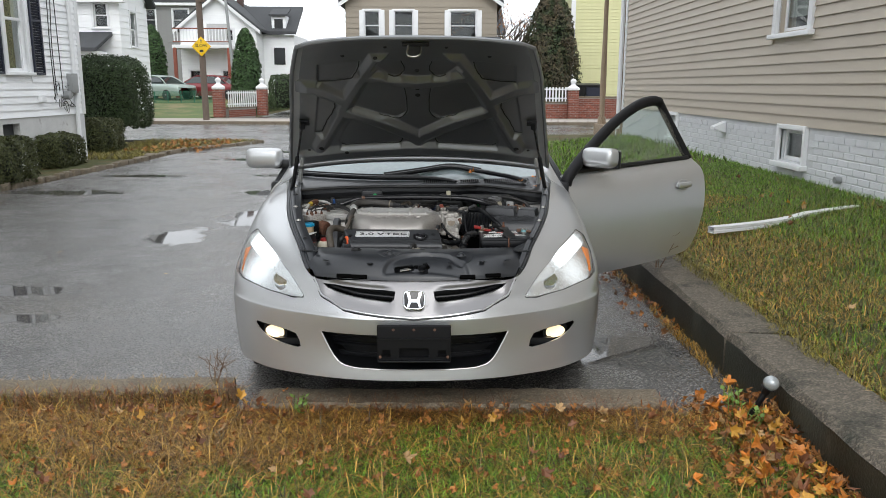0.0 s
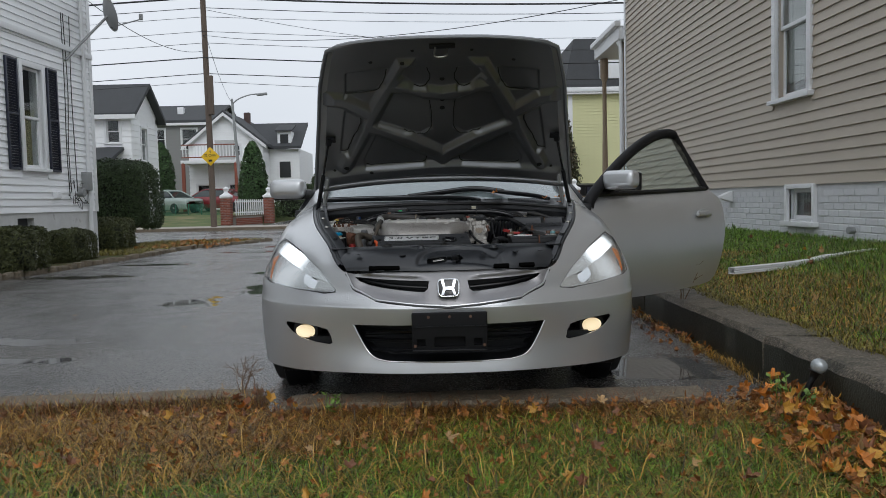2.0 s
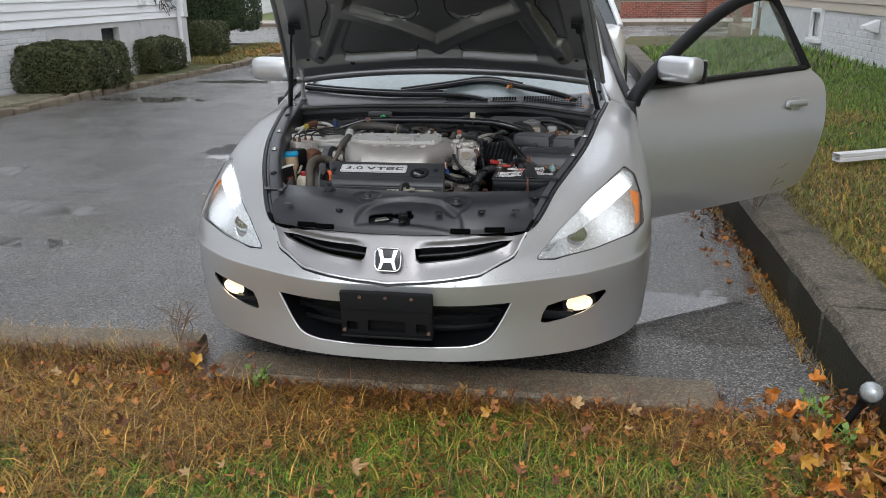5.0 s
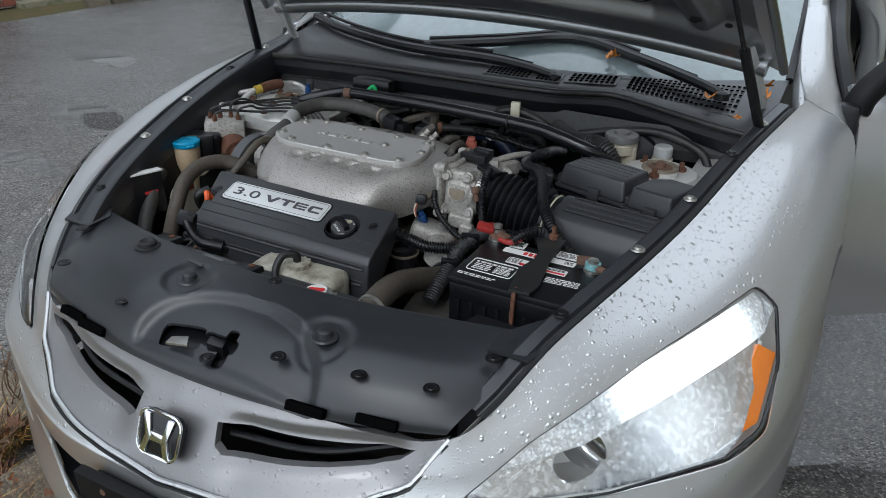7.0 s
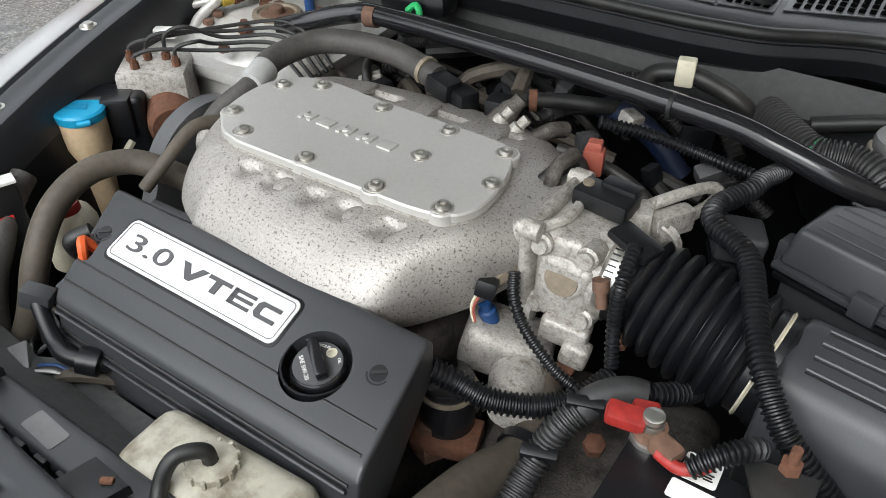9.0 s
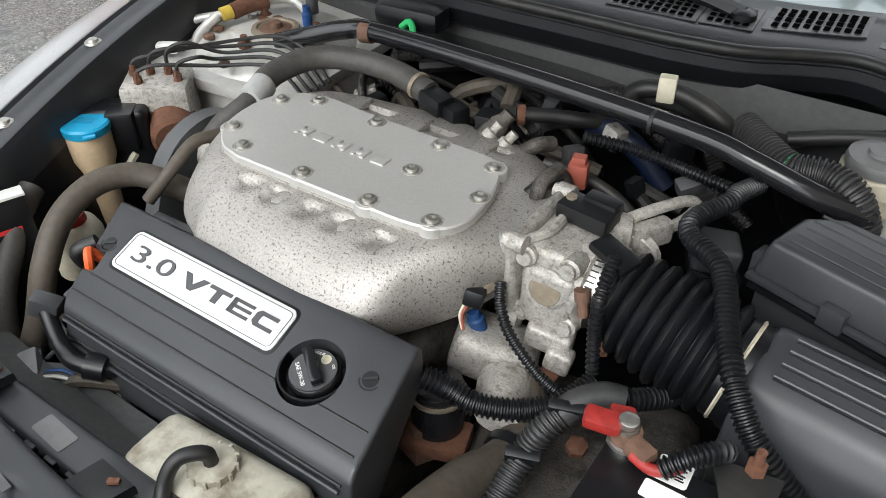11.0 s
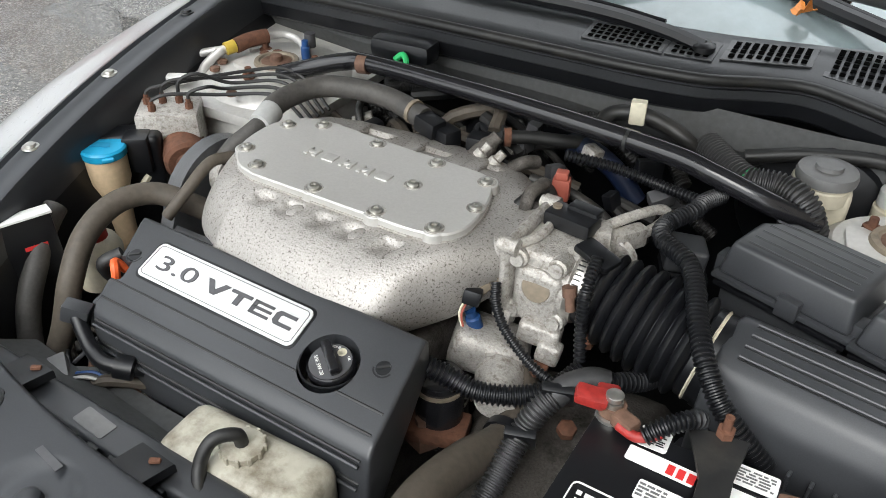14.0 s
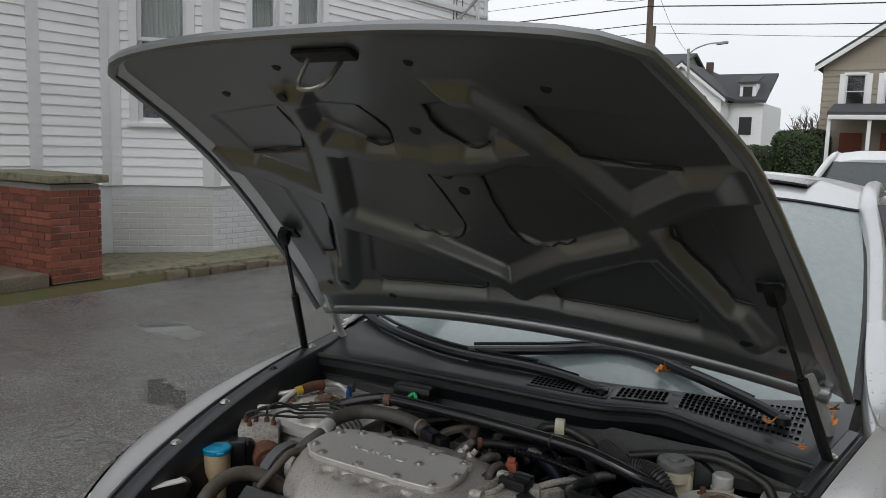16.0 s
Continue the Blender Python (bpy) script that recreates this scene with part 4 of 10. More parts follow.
tagged(part("house_path", prism([(-8.0, 4.46, 0.0), (-6.55, 4.46, 0.0), (-6.45, 6.2, 0.0), (-6.35, 8.2, 0.0), (-7.0, 8.2, 0), (-7.2, 6.4, 0), (-8, 5.5, 0)], (0, 0, 0.085), 0.01), cap_stone), "mossy concrete strip along the house foot", "path", kind="structure")

# ---- the silver car ----
car = root("car", (0, 2.3, DRIVE_Z), "silver two-door car with open hood, lit lamps and rain drops", "car")


def smooth_step(a, b, v):
    t = max(0.0, min(1.0, (v - a) / (b - a)))
    return t * t * (3 - 2 * t)


def mirror_pts(rows):
    return [[Vector((-p.x, p.y, p.z)) for p in r] for r in rows]


# front half of the body: columns from the nose to the door gap, each from sill to hood gap
NOSE = [
    [(0, -.048, .278), (0, -.036, .40), (0, -.055, .54), (0, -.02, .61), (0, .012, .66), (0, .035, .69)],
    [(.24, -.030, .278), (.24, -.019, .40), (.24, -.04, .54), (.24, .0, .61), (.235, .03, .66), (.23, .055, .69)],
    [(.46, .040, .275), (.46, .05, .40), (.465, .045, .54), (.462, .09, .61), (.452, .105, .65), (.44, .12, .69)],
    [(.675, .170, .268), (.68, .17, .40), (.68, .17, .54), (.66, .23, .635), (.61, .27, .735), (.537, .30, .80)],
]
FLANK = [
    [(.835, .390, .262), (.845, .38, .40), (.85, .38, .54), (.838, .43, .66), (.765, .55, .808), (.632, .60, .876)],
    [(.89, .75, .25), (.905, .75, .40), (.91, .78, .55), (.898, .85, .70), (.830, .92, .868), (.695, .95, .938)],
    [(.88, 1.38, .25), (.90, 1.38, .40), (.905, 1.38, .56), (.90, 1.38, .70), (.87, 1.38, .885), (.755, 1.34, .968)],
]
# a crease runs round the nose below the lamps
for col, k in zip(NOSE + FLANK, (1, 1, 1, .9, .6, .2, 0)):
    p2, p3 = Vector(col[2]), Vector(col[3])
    col[2] = p2 + Vector((0, 0, -.010 * k))
    col.insert(3, p2.lerp(p3, .22) + Vector((0, -.004 * k, .002 * k)))
front_rows = patch_points(NOSE + FLANK, 14, 10)
WHEEL_F, WHEEL_R = (0.97, 0.375), (3.64, 0.375)


def fog_cut(s):
    return prism([(s * x, -0.3, z) for x, z in ((.494, .394), (.500, .425), (.515, .452), (.56, .463), (.63, .470), (.705, .474), (.712, .462), (.685, .434), (.64, .410), (.57, .395), (.51, .388))], (0, 0.55, 0))


def lamp_outline(s, grow=0.0):
    pts = [(.467, .10, .602), (.53, .20, .672), (.645, .39, .752), (.770, .604, .813), (.812, .60, .788), (.838, .53, .715), (.838, .45, .638), (.80, .37, .622), (.66, .22, .607), (.53, .12, .600)]
    c = Vector((.68, .38, .68))
    soft = []
    for i, p in enumerate(pts):
        a, q, b = Vector(pts[i - 1]), Vector(p), Vector(pts[(i + 1) % len(pts)])
        u, w = min(.016 / (q - a).length, .4), min(.016 / (b - q).length, .4)
        e0, e1 = q.lerp(a, u), q.lerp(b, w)
        soft += [e0, (e0 + e1) / 4 + q / 2, e1]
    pts = soft
    return [Vector((s * p.x, p.y, p.z)) for p in (c + (Vector(q) - c) * (1 + grow) for q in pts)]


LAMP_N = Vector((.45, -.75, .48)).normalized()


def lamp_cut(s, grow=0.0, near=0.16, far=0.16):
    n = Vector((s * LAMP_N.x, LAMP_N.y, LAMP_N.z))
    return prism([p + n * near for p in lamp_outline(s, grow)], -n * (near + far))


def arch_cut(s, at):
    return rod((s * 0.5, at[0], at[1] - 0.01), (s * 1.2, at[0], at[1] - 0.01), 0.375, seg=40)


# the whole nose is one sheet from fender to fender
full = [[Vector((-p.x, p.y, p.z)) for p in r[:0:-1]] + list(r) for r in front_rows]
nose = part("front_body", sheet(full, 0.006), silver, car, "silver bumper and fenders beaded with rain")
GRILLE = [(-.437, .683), (-.40, .62), (-.30, .575), (-.12, .556), (0, .548), (.12, .556), (.30, .575), (.40, .62), (.437, .683), (.437, .75), (-.437, .75)]
grille_cut = lambda: prism([(x, -0.3, z) for x, z in GRILLE], (0, 0.6, 0))
intake_half = [(.40, .478), (.375, .425), (.350, .380), (.325, .350), (.295, .334), (.25, .326), (.12, .322)]
intake = [(-x, z) for x, z in intake_half] + intake_half[::-1]
carve(nose, [grille_cut(), prism([(x, -0.3, z) for x, z in intake], (0, 0.55, 0)), fog_cut(1), fog_cut(-1), lamp_cut(1, 0.012), lamp_cut(-1, 0.012), arch_cut(1, WHEEL_F), arch_cut(-1, WHEEL_F)])

# grille panel: a darker silver insert with two slots round the emblem


def grille_hollow(p):
    """How far the wings of the grille sink behind its upper bar and the emblem's boss."""
    a = abs(p.x)
    low = .552 + .36 * a * a
    wing = smooth_step(.075, .14, a) * smooth_step(.40, .34, a)
    return .016 * wing * smooth_step(low, low + .04, p.z) * smooth_step(.676, .652, p.z - .05 * a + .004)


gp = [[Vector((p.x * 0.998, p.y + 0.006 + grille_hollow(p), p.z)) for p in r] for r in full]
grille = part("grille", sheet(gp, 0.012), silver_dark, car, "dark silver grille insert with two slots")
carve(grille, [prism([(x * .992, -0.3, .55 + (z - .55) * .985 + .002) for x, z in GRILLE], (0, 0.5, 0))], "INTERSECT")
slot = [(.080, .652), (.20, .656), (.30, .661), (.395, .670), (.374, .652), (.335, .637), (.27, .625), (.20, .616), (.13, .609), (.100, .609), (.086, .620)]
carve(grille, [prism([(s * x, -0.3, z) for x, z in slot], (0, 0.5, 0)) for s in (1, -1)])
for s in (1, -1):
    part("grille_bar", hose([(s * .09, .035, .622), (s * .24, .055, .634), (s * .36, .115, .652)], 0.006, 8, 6), plastic, grille)
    part("grille_mesh", box((s * .23, .115, .635), (.30, .01, .075), turn(0, 0, s * 12)), plastic, grille)
skin = [p for r in full for p in r]


def on_nose(x, z, sink=0.0):
    """A point of the nose's skin at that x and z, set back by sink."""
    near = sorted(((p.x - x) ** 2 + (p.z - z) ** 2 + 1e-7, p.y) for p in skin if p.y < .5)[:4]
    w = [1 / d for d, y in near]
    return Vector((x, sum(k * y for k, (d, y) in zip(w, near)) / sum(w) + sink, z))


def traced(line, step=.02):
    """Evenly spaced (x, z) along a broken line."""
    got = []
    for (x0, z0), (x1, z1) in zip(line, line[1:]):
        n = max(1, int(math.hypot(x1 - x0, z1 - z0) / step))
        got += [(x0 + (x1 - x0) * k / n, z0 + (z1 - z0) * k / n) for k in range(n)]
    return got + [line[-1]]


part("grille_lip", hose([on_nose(x, z + .006, .002) for x, z in traced(GRILLE[:9], .03)], 0.0042, 6, 2), silver, grille)
# black rod along the rim paints the shade in the gap
part("grille_gap", hose([on_nose(x, z - .001, .0015) for x, z in traced(GRILLE[:9], .03)], 0.0032, 6, 2), plastic, grille)
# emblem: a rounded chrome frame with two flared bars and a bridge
em = part("emblem", prism(on_plane([(x * (1 + .8 * y), y) for x, y in rounded(.084, .072, .018)], (0, -.022, .624), turn(68, 0, 0)), turn(68, 0, 0) @ Vector((0, 0, .012)), 0.003), plastic_gloss, car, "chrome marque emblem on black")
ring = B()
q = turn(68, 0, 0)
pts = on_plane([(x * (1 + .8 * y), y) for x, y in rounded(.085, .073, .019)], (0, -.022, .624), q)
add_hose(ring, [p + q @ Vector((0, 0, .012)) for p in pts + pts[:1]], .0028, 8, 2)
part("emblem_ring", ring, chrome, em)
for s in (1, -1):
    part("emblem_bar", prism(on_plane([(s * .033, .032), (s * .019, .032), (s * .0115, -.003), (s * .0115, -.009), (s * .020, -.032), (s * .031, -.032), (s * .023, -.003)], (0, -.022, .624), q), q @ Vector((0, 0, .018)), 0.002), chrome, em)
part("emblem_bridge", prism(on_plane([(-.014, .004), (.014, .004), (.016, -.011), (-.016, -.011)], (0, -.022, .624), q), q @ Vector((0, 0, .017)), 0.002), chrome, em)

# lower intake, plate holder, fog lamps
part("intake_mesh", box((0, .16, .40), (.86, .01, .20)), plastic, car)
for z in (.36, .40, .44):
    part("intake_bar", hose([(-.38, .12, z), (-.2, .06, z), (0, .05, z), (.2, .06, z), (.38, .12, z)], 0.010, 6, 5), plastic, car)
part("intake_trim", hose([on_nose(x, z, .003) for x, z in traced(intake, .03)], 0.0042, 8, 2), silver, car)
part("intake_floor", sheet([[Vector((x, on_nose(x, .330, .012).y + d, .316 + .02 * d + (.05 * max(0, abs(x) - .27) / .09))) for x in [-.36 + .06 * k for k in range(13)]] for d in (0, .06, .12, .19)], .004, flip=True), plastic, car)
for s in (1, -1):
    part("intake_cheek", sheet([[on_nose(s * x, z, .012) + Vector((s * -.02 * d / .12, d, 0)) for d in (0, .05, .10, .15)] for x, z in ((.408, .480), (.383, .425), (.358, .380), (.333, .350), (.300, .330))], .004, flip=s < 0), plastic, car)
part("holder_backing", box((0, -.052, .447), (.28, .012, .13), turn(4, 0, 0), .003), holder_black, car)
holder = part("plate_holder", box((0, -.075, .455), (.306, .022, .158), turn(4, 0, 0), .006), holder_black, car, "empty black plate holder")
carve(holder, [box((0, -.075, .415), (.125, .2, .042), None, .006), box((-.115, -.075, .413), (.035, .2, .03), None, .004), box((.115, -.075, .413), (.035, .2, .03), None, .004)])
for x, z in ((-.14, .40), (.14, .40), (0, .517), (-.085, .517), (.085, .517)):
    part("screw", rod((x, -.092, z), (x, -.085, z), .006, seg=10), rust_light, holder)
part("holder_rim", add_box(add_box(B(), (0, -.088, .381), (.30, .016, .008), None, .002), (0, -.09, .478), (.30, .006, .004)), plastic, holder)
for s in (1, -1):
    fog = part("fog_lamp", lathe((s * .602, .212, .434), (s * .35, -.94, 0), [(0, .05), (.03, .058), (.055, .06), (.058, .05)], 24), plastic, car)
    fq = Vector((s * .30, -.95, .0)).normalized()
    lens = lathe((s * .602, .212, .434), fq, [(.061, .0), (.062, .03), (.060, .048), (.045, .052)], 24)
    for v in lens.verts:
        v.co.z = .434 + (v.co.z - .434) * .58
    part("fog_lens", lens, fog_white, fog, "lit warm-white fog lamp lens")
    rows = [[Vector((s * (.50 + .32 * i / 8), .20 + .23 * (i / 8) ** 1.5, z)) for i in range(9)] for z in (.355, .41, .475)]
    part("fog_pocket", sheet(rows, .004, flip=s > 0), plastic, car)

# headlamps: lens, bowls, bulbs and amber side
for s, side in ((1, "left"), (-1, "right")):
    lens = part("headlamp", sheet([[Vector((p.x, p.y, p.z)) for p in r] for r in (front_rows if s > 0 else mirror_pts(front_rows))], 0.005), lens_clear, car, "lit clear headlamp")
    carve(lens, [lamp_cut(s, -0.004)], "INTERSECT")
    lens.visible_shadow = False
    n = Vector((s * LAMP_N.x, LAMP_N.y, LAMP_N.z))
    back = B()
    rim = [p - n * 0.012 for p in lamp_outline(s, 0.01)]
    deep = [p - n * 0.17 for p in lamp_outline(s, -0.10)]
    a, b = [back.verts.new(p) for p in rim], [back.verts.new(p) for p in deep]
    for i in range(len(a)):
        j = (i + 1) % len(a)
        back.faces.new((a[i], a[j], b[j], b[i]))
    back.faces.new(b)
    part("lamp_bowl", back, alu_smooth, lens)
    # upper band and lower faceted reflector, each a curved shell behind the lens
    inner = [[Vector((p.x, p.y, p.z)) for p in r] for r in (front_rows if s > 0 else mirror_pts(front_rows))]
    split = [(.50, .15, .634), (.60, .245, .660), (.70, .40, .705), (.80, .565, .748)]
    upper_at = [(.485, .13, .625), (.53, .20, .672), (.64, .38, .742), (.772, .60, .802), (.812, .60, .782)] + split[::-1]
    lower_at = [(.46, .10, .600), (.485, .13, .625)] + split + [(.815, .50, .70), (.81, .42, .635), (.80, .37, .622), (.66, .22, .607), (.53, .12, .600)]
    for outline, m, depth in ((upper_at, lamp_upper, .016), (lower_at, lamp_facets, .030)):
        shell = part("reflector", sheet([[p - n * depth for p in r] for r in inner], .003), m, lens)
        carve(shell, [prism([Vector((s * x, y, z)) + n * .12 for x, y, z in outline], -n * .26)], "INTERSECT")
        if m is lamp_facets:
            carve(shell, [rod((s * .602, .1, .640), (s * .602, .6, .640), .032, seg=28)])
    part("lamp_divider", hose([Vector((s * x, y, z)) - n * .012 for x, y, z in split], .0035, 6, 5), bare_grey, lens)
    # the inner bowl with its unlit bulb
    steps = [.036 * (k / 12) for k in range(13)]
    part("reflector_bowl", lathe((s * .602, .310, .640), (0, -1, .06), [(r * r / .054, r) for r in steps] + [(.054, .0365)], 36), chrome, lens)
    part("bulb", lathe((s * .602, .3075, .640), (0, -1, .06), [(0, .004), (.003, .009), (.008, .0115), (.014, .0115), (.019, .009), (.022, 0)], 16), alu_smooth, lens)
    part("bulb", lathe(Vector((s * .685, .44, .735)) - n * .03, n, [(0, .008), (.012, .009), (.017, .005), (.019, 0)], 10), lamp_white, lens)
    part("lamp_bezel", hose([Vector((s * x, y, z)) - n * .014 for x, y, z in ((.806, .545, .742), (.800, .49, .70), (.79, .42, .645))], .006, 8, 5), alu_smooth, lens)
    am = part("amber_lens", prism([p - n * .006 for p in (Vector((s * .803, .535, .742)), Vector((s * .832, .545, .728)), Vector((s * .832, .455, .645)), Vector((s * .800, .40, .632)), Vector((s * .793, .45, .68)))], -n * .03, 0.003), lamp_amber, lens, "amber side marker lens")
    part("lamp_gasket", hose([p + n * .001 for p in lamp_outline(s, 0.004)] + [lamp_outline(s, 0.004)[0]], 0.0035, 6, 2), plastic, lens)

# ---- sides, roof and tail ----
SIDE = [
    [(.88, 1.385, .25), (.90, 1.385, .40), (.905, 1.385, .56), (.90, 1.385, .70), (.87, 1.385, .88), (.80, 1.385, .965)],
    [(.88, 2.2, .25), (.905, 2.2, .40), (.91, 2.2, .56), (.905, 2.2, .72), (.875, 2.2, .90), (.81, 2.2, .99)],
    [(.88, 3.2, .25), (.905, 3.2, .40), (.915, 3.2, .56), (.91, 3.2, .74), (.875, 3.2, .94), (.80, 3.2, 1.03)],
    [(.86, 4.0, .27), (.895, 4.0, .40), (.905, 4.0, .56), (.90, 4.0, .74), (.85, 4.0, .97), (.74, 4.0, 1.06)],
    [(.72, 4.62, .30), (.77, 4.66, .42), (.79, 4.68, .56), (.78, 4.66, .74), (.74, 4.6, .98), (.66, 4.52, 1.07)],
]
side_rows = patch_points(SIDE, 8, 6)
for s in (1, -1):
    rows = side_rows if s > 0 else mirror_pts(side_rows)
    sd = part("side_panel", sheet(rows, 0.006, flip=s > 0), silver, car)
    cuts = [arch_cut(s, WHEEL_R)]
    if s > 0:
        cuts.append(prism([(1.2, y, z) for y, z in ((1.30, .34), (1.30, 1.2), (2.72, 1.2), (2.76, .8), (2.60, .36))], (-0.6, 0, 0)))
    carve(sd, cuts)
    part("sill", box((s * .86, 2.35, .29), (.10, 2.1, .12), None, .03), silver, car)
    for k, (wy, wz) in enumerate((WHEEL_F, WHEEL_R)):
        liner = lathe((s * .70, wy, wz), (s, 0, 0), [(0, .34), (0, .355), (.12, .37), (.125, .36), (.01, .345)], 30)
        part("arch_liner", liner, plastic, car)
        wheel = part("wheel", lathe((s * .69, wy, wz), (s, 0, 0), [(0, .19), (.0, .29), (.02, .318), (.05, .325), (.16, .325), (.19, .318), (.205, .29), (.205, .215)], 36), tyre_mat, car, "black tyre on an alloy rim")
        part("rim", lathe((s * .69, wy, wz), (s, 0, 0), [(.03, .05), (.03, .2), (.0, .215), (.203, .218), (.205, .205), (.17, .19), (.15, .05)], 30), alu_smooth, wheel)
        for a in range(5):
            an = 2 * math.pi * a / 5 + 0.3
            part("spoke", box((s * .87, wy + .115 * math.cos(an), wz + .115 * math.sin(an)), (.03, .20, .045), turn(math.degrees(an), 0, 0), .01), alu_smooth, wheel)
        part("hub_cap", lathe((s * .84, wy, wz), (s, 0, 0), [(0, .05), (.045, .045), (.05, 0)], 16), alu_smooth, wheel)

ROOF = [
    [(-.60, 2.34, 1.375), (-.58, 2.8, 1.42), (-.56, 3.3, 1.42), (-.55, 3.62, 1.375)],
    [(-.35, 2.25, 1.405), (-.34, 2.8, 1.462), (-.33, 3.3, 1.46), (-.33, 3.68, 1.40)],
    [(0, 2.22, 1.415), (0, 2.8, 1.478), (0, 3.3, 1.472), (0, 3.70, 1.41)],
    [(.35, 2.25, 1.405), (.34, 2.8, 1.462), (.33, 3.3, 1.46), (.33, 3.68, 1.40)],
    [(.60, 2.34, 1.375), (.58, 2.8, 1.42), (.56, 3.3, 1.42), (.55, 3.62, 1.375)],
]
roof = part("roof", sheet(patch_points(ROOF, 6, 6), 0.01), silver, car, "silver roof with a closed sunroof")
sun_rows = []
for j in range(9):
    y = 2.52 + .42 * j / 8
    sun_rows.append([Vector((x, y, 1.478 - .0 - (.11 * (y - 2.8) ** 2 if y < 2.8 else .02 * (y - 2.8)) - .155 * x * x * 1.0 + .004)) for x in [-.40 + .1 * i for i in range(9)]])
part("sunroof", sheet(sun_rows, 0.008), plastic_gloss, roof, "dark wet sunroof panel")
SCREEN = [
    [(-.70, 1.42, .985), (-.68, 1.74, 1.12), (-.645, 2.06, 1.26), (-.60, 2.33, 1.372)],
    [(-.42, 1.26, .985), (-.40, 1.60, 1.145), (-.38, 1.95, 1.295), (-.36, 2.24, 1.402)],
    [(0, 1.19, .985), (0, 1.54, 1.15), (0, 1.89, 1.30), (0, 2.21, 1.412)],
    [(.42, 1.26, .985), (.40, 1.60, 1.145), (.38, 1.95, 1.295), (.36, 2.24, 1.402)],
    [(.70, 1.42, .985), (.68, 1.74, 1.12), (.645, 2.06, 1.26), (.60, 2.33, 1.372)],
]
ws_rows = patch_points(SCREEN, 6, 6)
ws = part("windscreen", sheet(ws_rows, 0.005), wet_screen, car, "rain-beaded windscreen")
ws.visible_shadow = False
part("screen_trim", hose(ws_rows[-1], .008, 6, 1), plastic, car)
part("screen_trim", hose([r[0] for r in ws_rows], .010, 6, 1), plastic, car)
part("screen_trim", hose([r[-1] for r in ws_rows], .010, 6, 1), plastic, car)
for s in (1, -1):
    part("roof_pillar", hose([(s * .775, 1.30, .865), (s * .745, 1.42, .950), (s * .722, 1.56, 1.028), (s * .703, 1.76, 1.115), (s * .668, 2.08, 1.262), (s * .615, 2.36, 1.385), (s * .585, 2.8, 1.425), (s * .565, 3.3, 1.42), (s * .56, 3.62, 1.38), (s * .66, 4.1, 1.16), (s * .70, 4.3, 1.07)], .032, 10, 8), silver, car)
    gl = [[Vector((s * .785, y, 1.0 + .01 * (y - 1.6))) for y in (1.66, 2.1, 2.7, 3.3, 3.9)], [Vector((s * (.70 if i < 1 else .66), y, z)) for i, (y, z) in enumerate(((1.80, 1.08), (2.2, 1.25), (2.7, 1.29), (3.3, 1.28), (3.8, 1.18)))], [Vector((s * (.675 if i < 1 else .60), y, z)) for i, (y, z) in enumerate(((1.86, 1.11), (2.36, 1.37), (2.8, 1.41), (3.3, 1.41), (3.62, 1.37)))]]
    if s < 0:
        g = part("side_glass", sheet(gl, .004, flip=s < 0), car_glass, car)
        g.visible_shadow = False
    else:
        g = part("side_glass", sheet([r[2:] for r in gl], .004, flip=s < 0), car_glass, car)
        g.visible_shadow = False
rear = part("rear_glass", sheet([[Vector((x, y + .08 * abs(x), z - .06 * x * x)) for x in (-.55, -.3, 0, .3, .55)] for y, z in ((3.69, 1.405), (3.95, 1.29), (4.2, 1.16), (4.34, 1.09))], .005), car_glass, car)
part("trunk_lid", sheet([[Vector((x, y - .05 * x * x, z - .05 * x * x)) for x in (-.68, -.4, 0, .4, .68)] for y, z in ((4.30, 1.09), (4.5, 1.09), (4.66, 1.07), (4.72, .98), (4.73, .78))], .01, flip=False), silver, car)
part("rear_bumper", sheet([[Vector((x, y - .22 * abs(x) ** 2.2, z)) for x in (-.79, -.5, -.2, 0, .2, .5, .79)] for y, z in ((4.74, .78), (4.80, .64), (4.82, .5), (4.78, .36), (4.70, .28))], .01), silver, car)
for s in (1, -1):
    part("tail_lamp", box((s * .62, 4.68, .86), (.28, .06, .15), turn(0, 0, -s * 18), .02), red_plastic, car)
part("underbody", box((0, 2.4, .27), (1.50, 4.3, .06), None, .02), plastic, car)
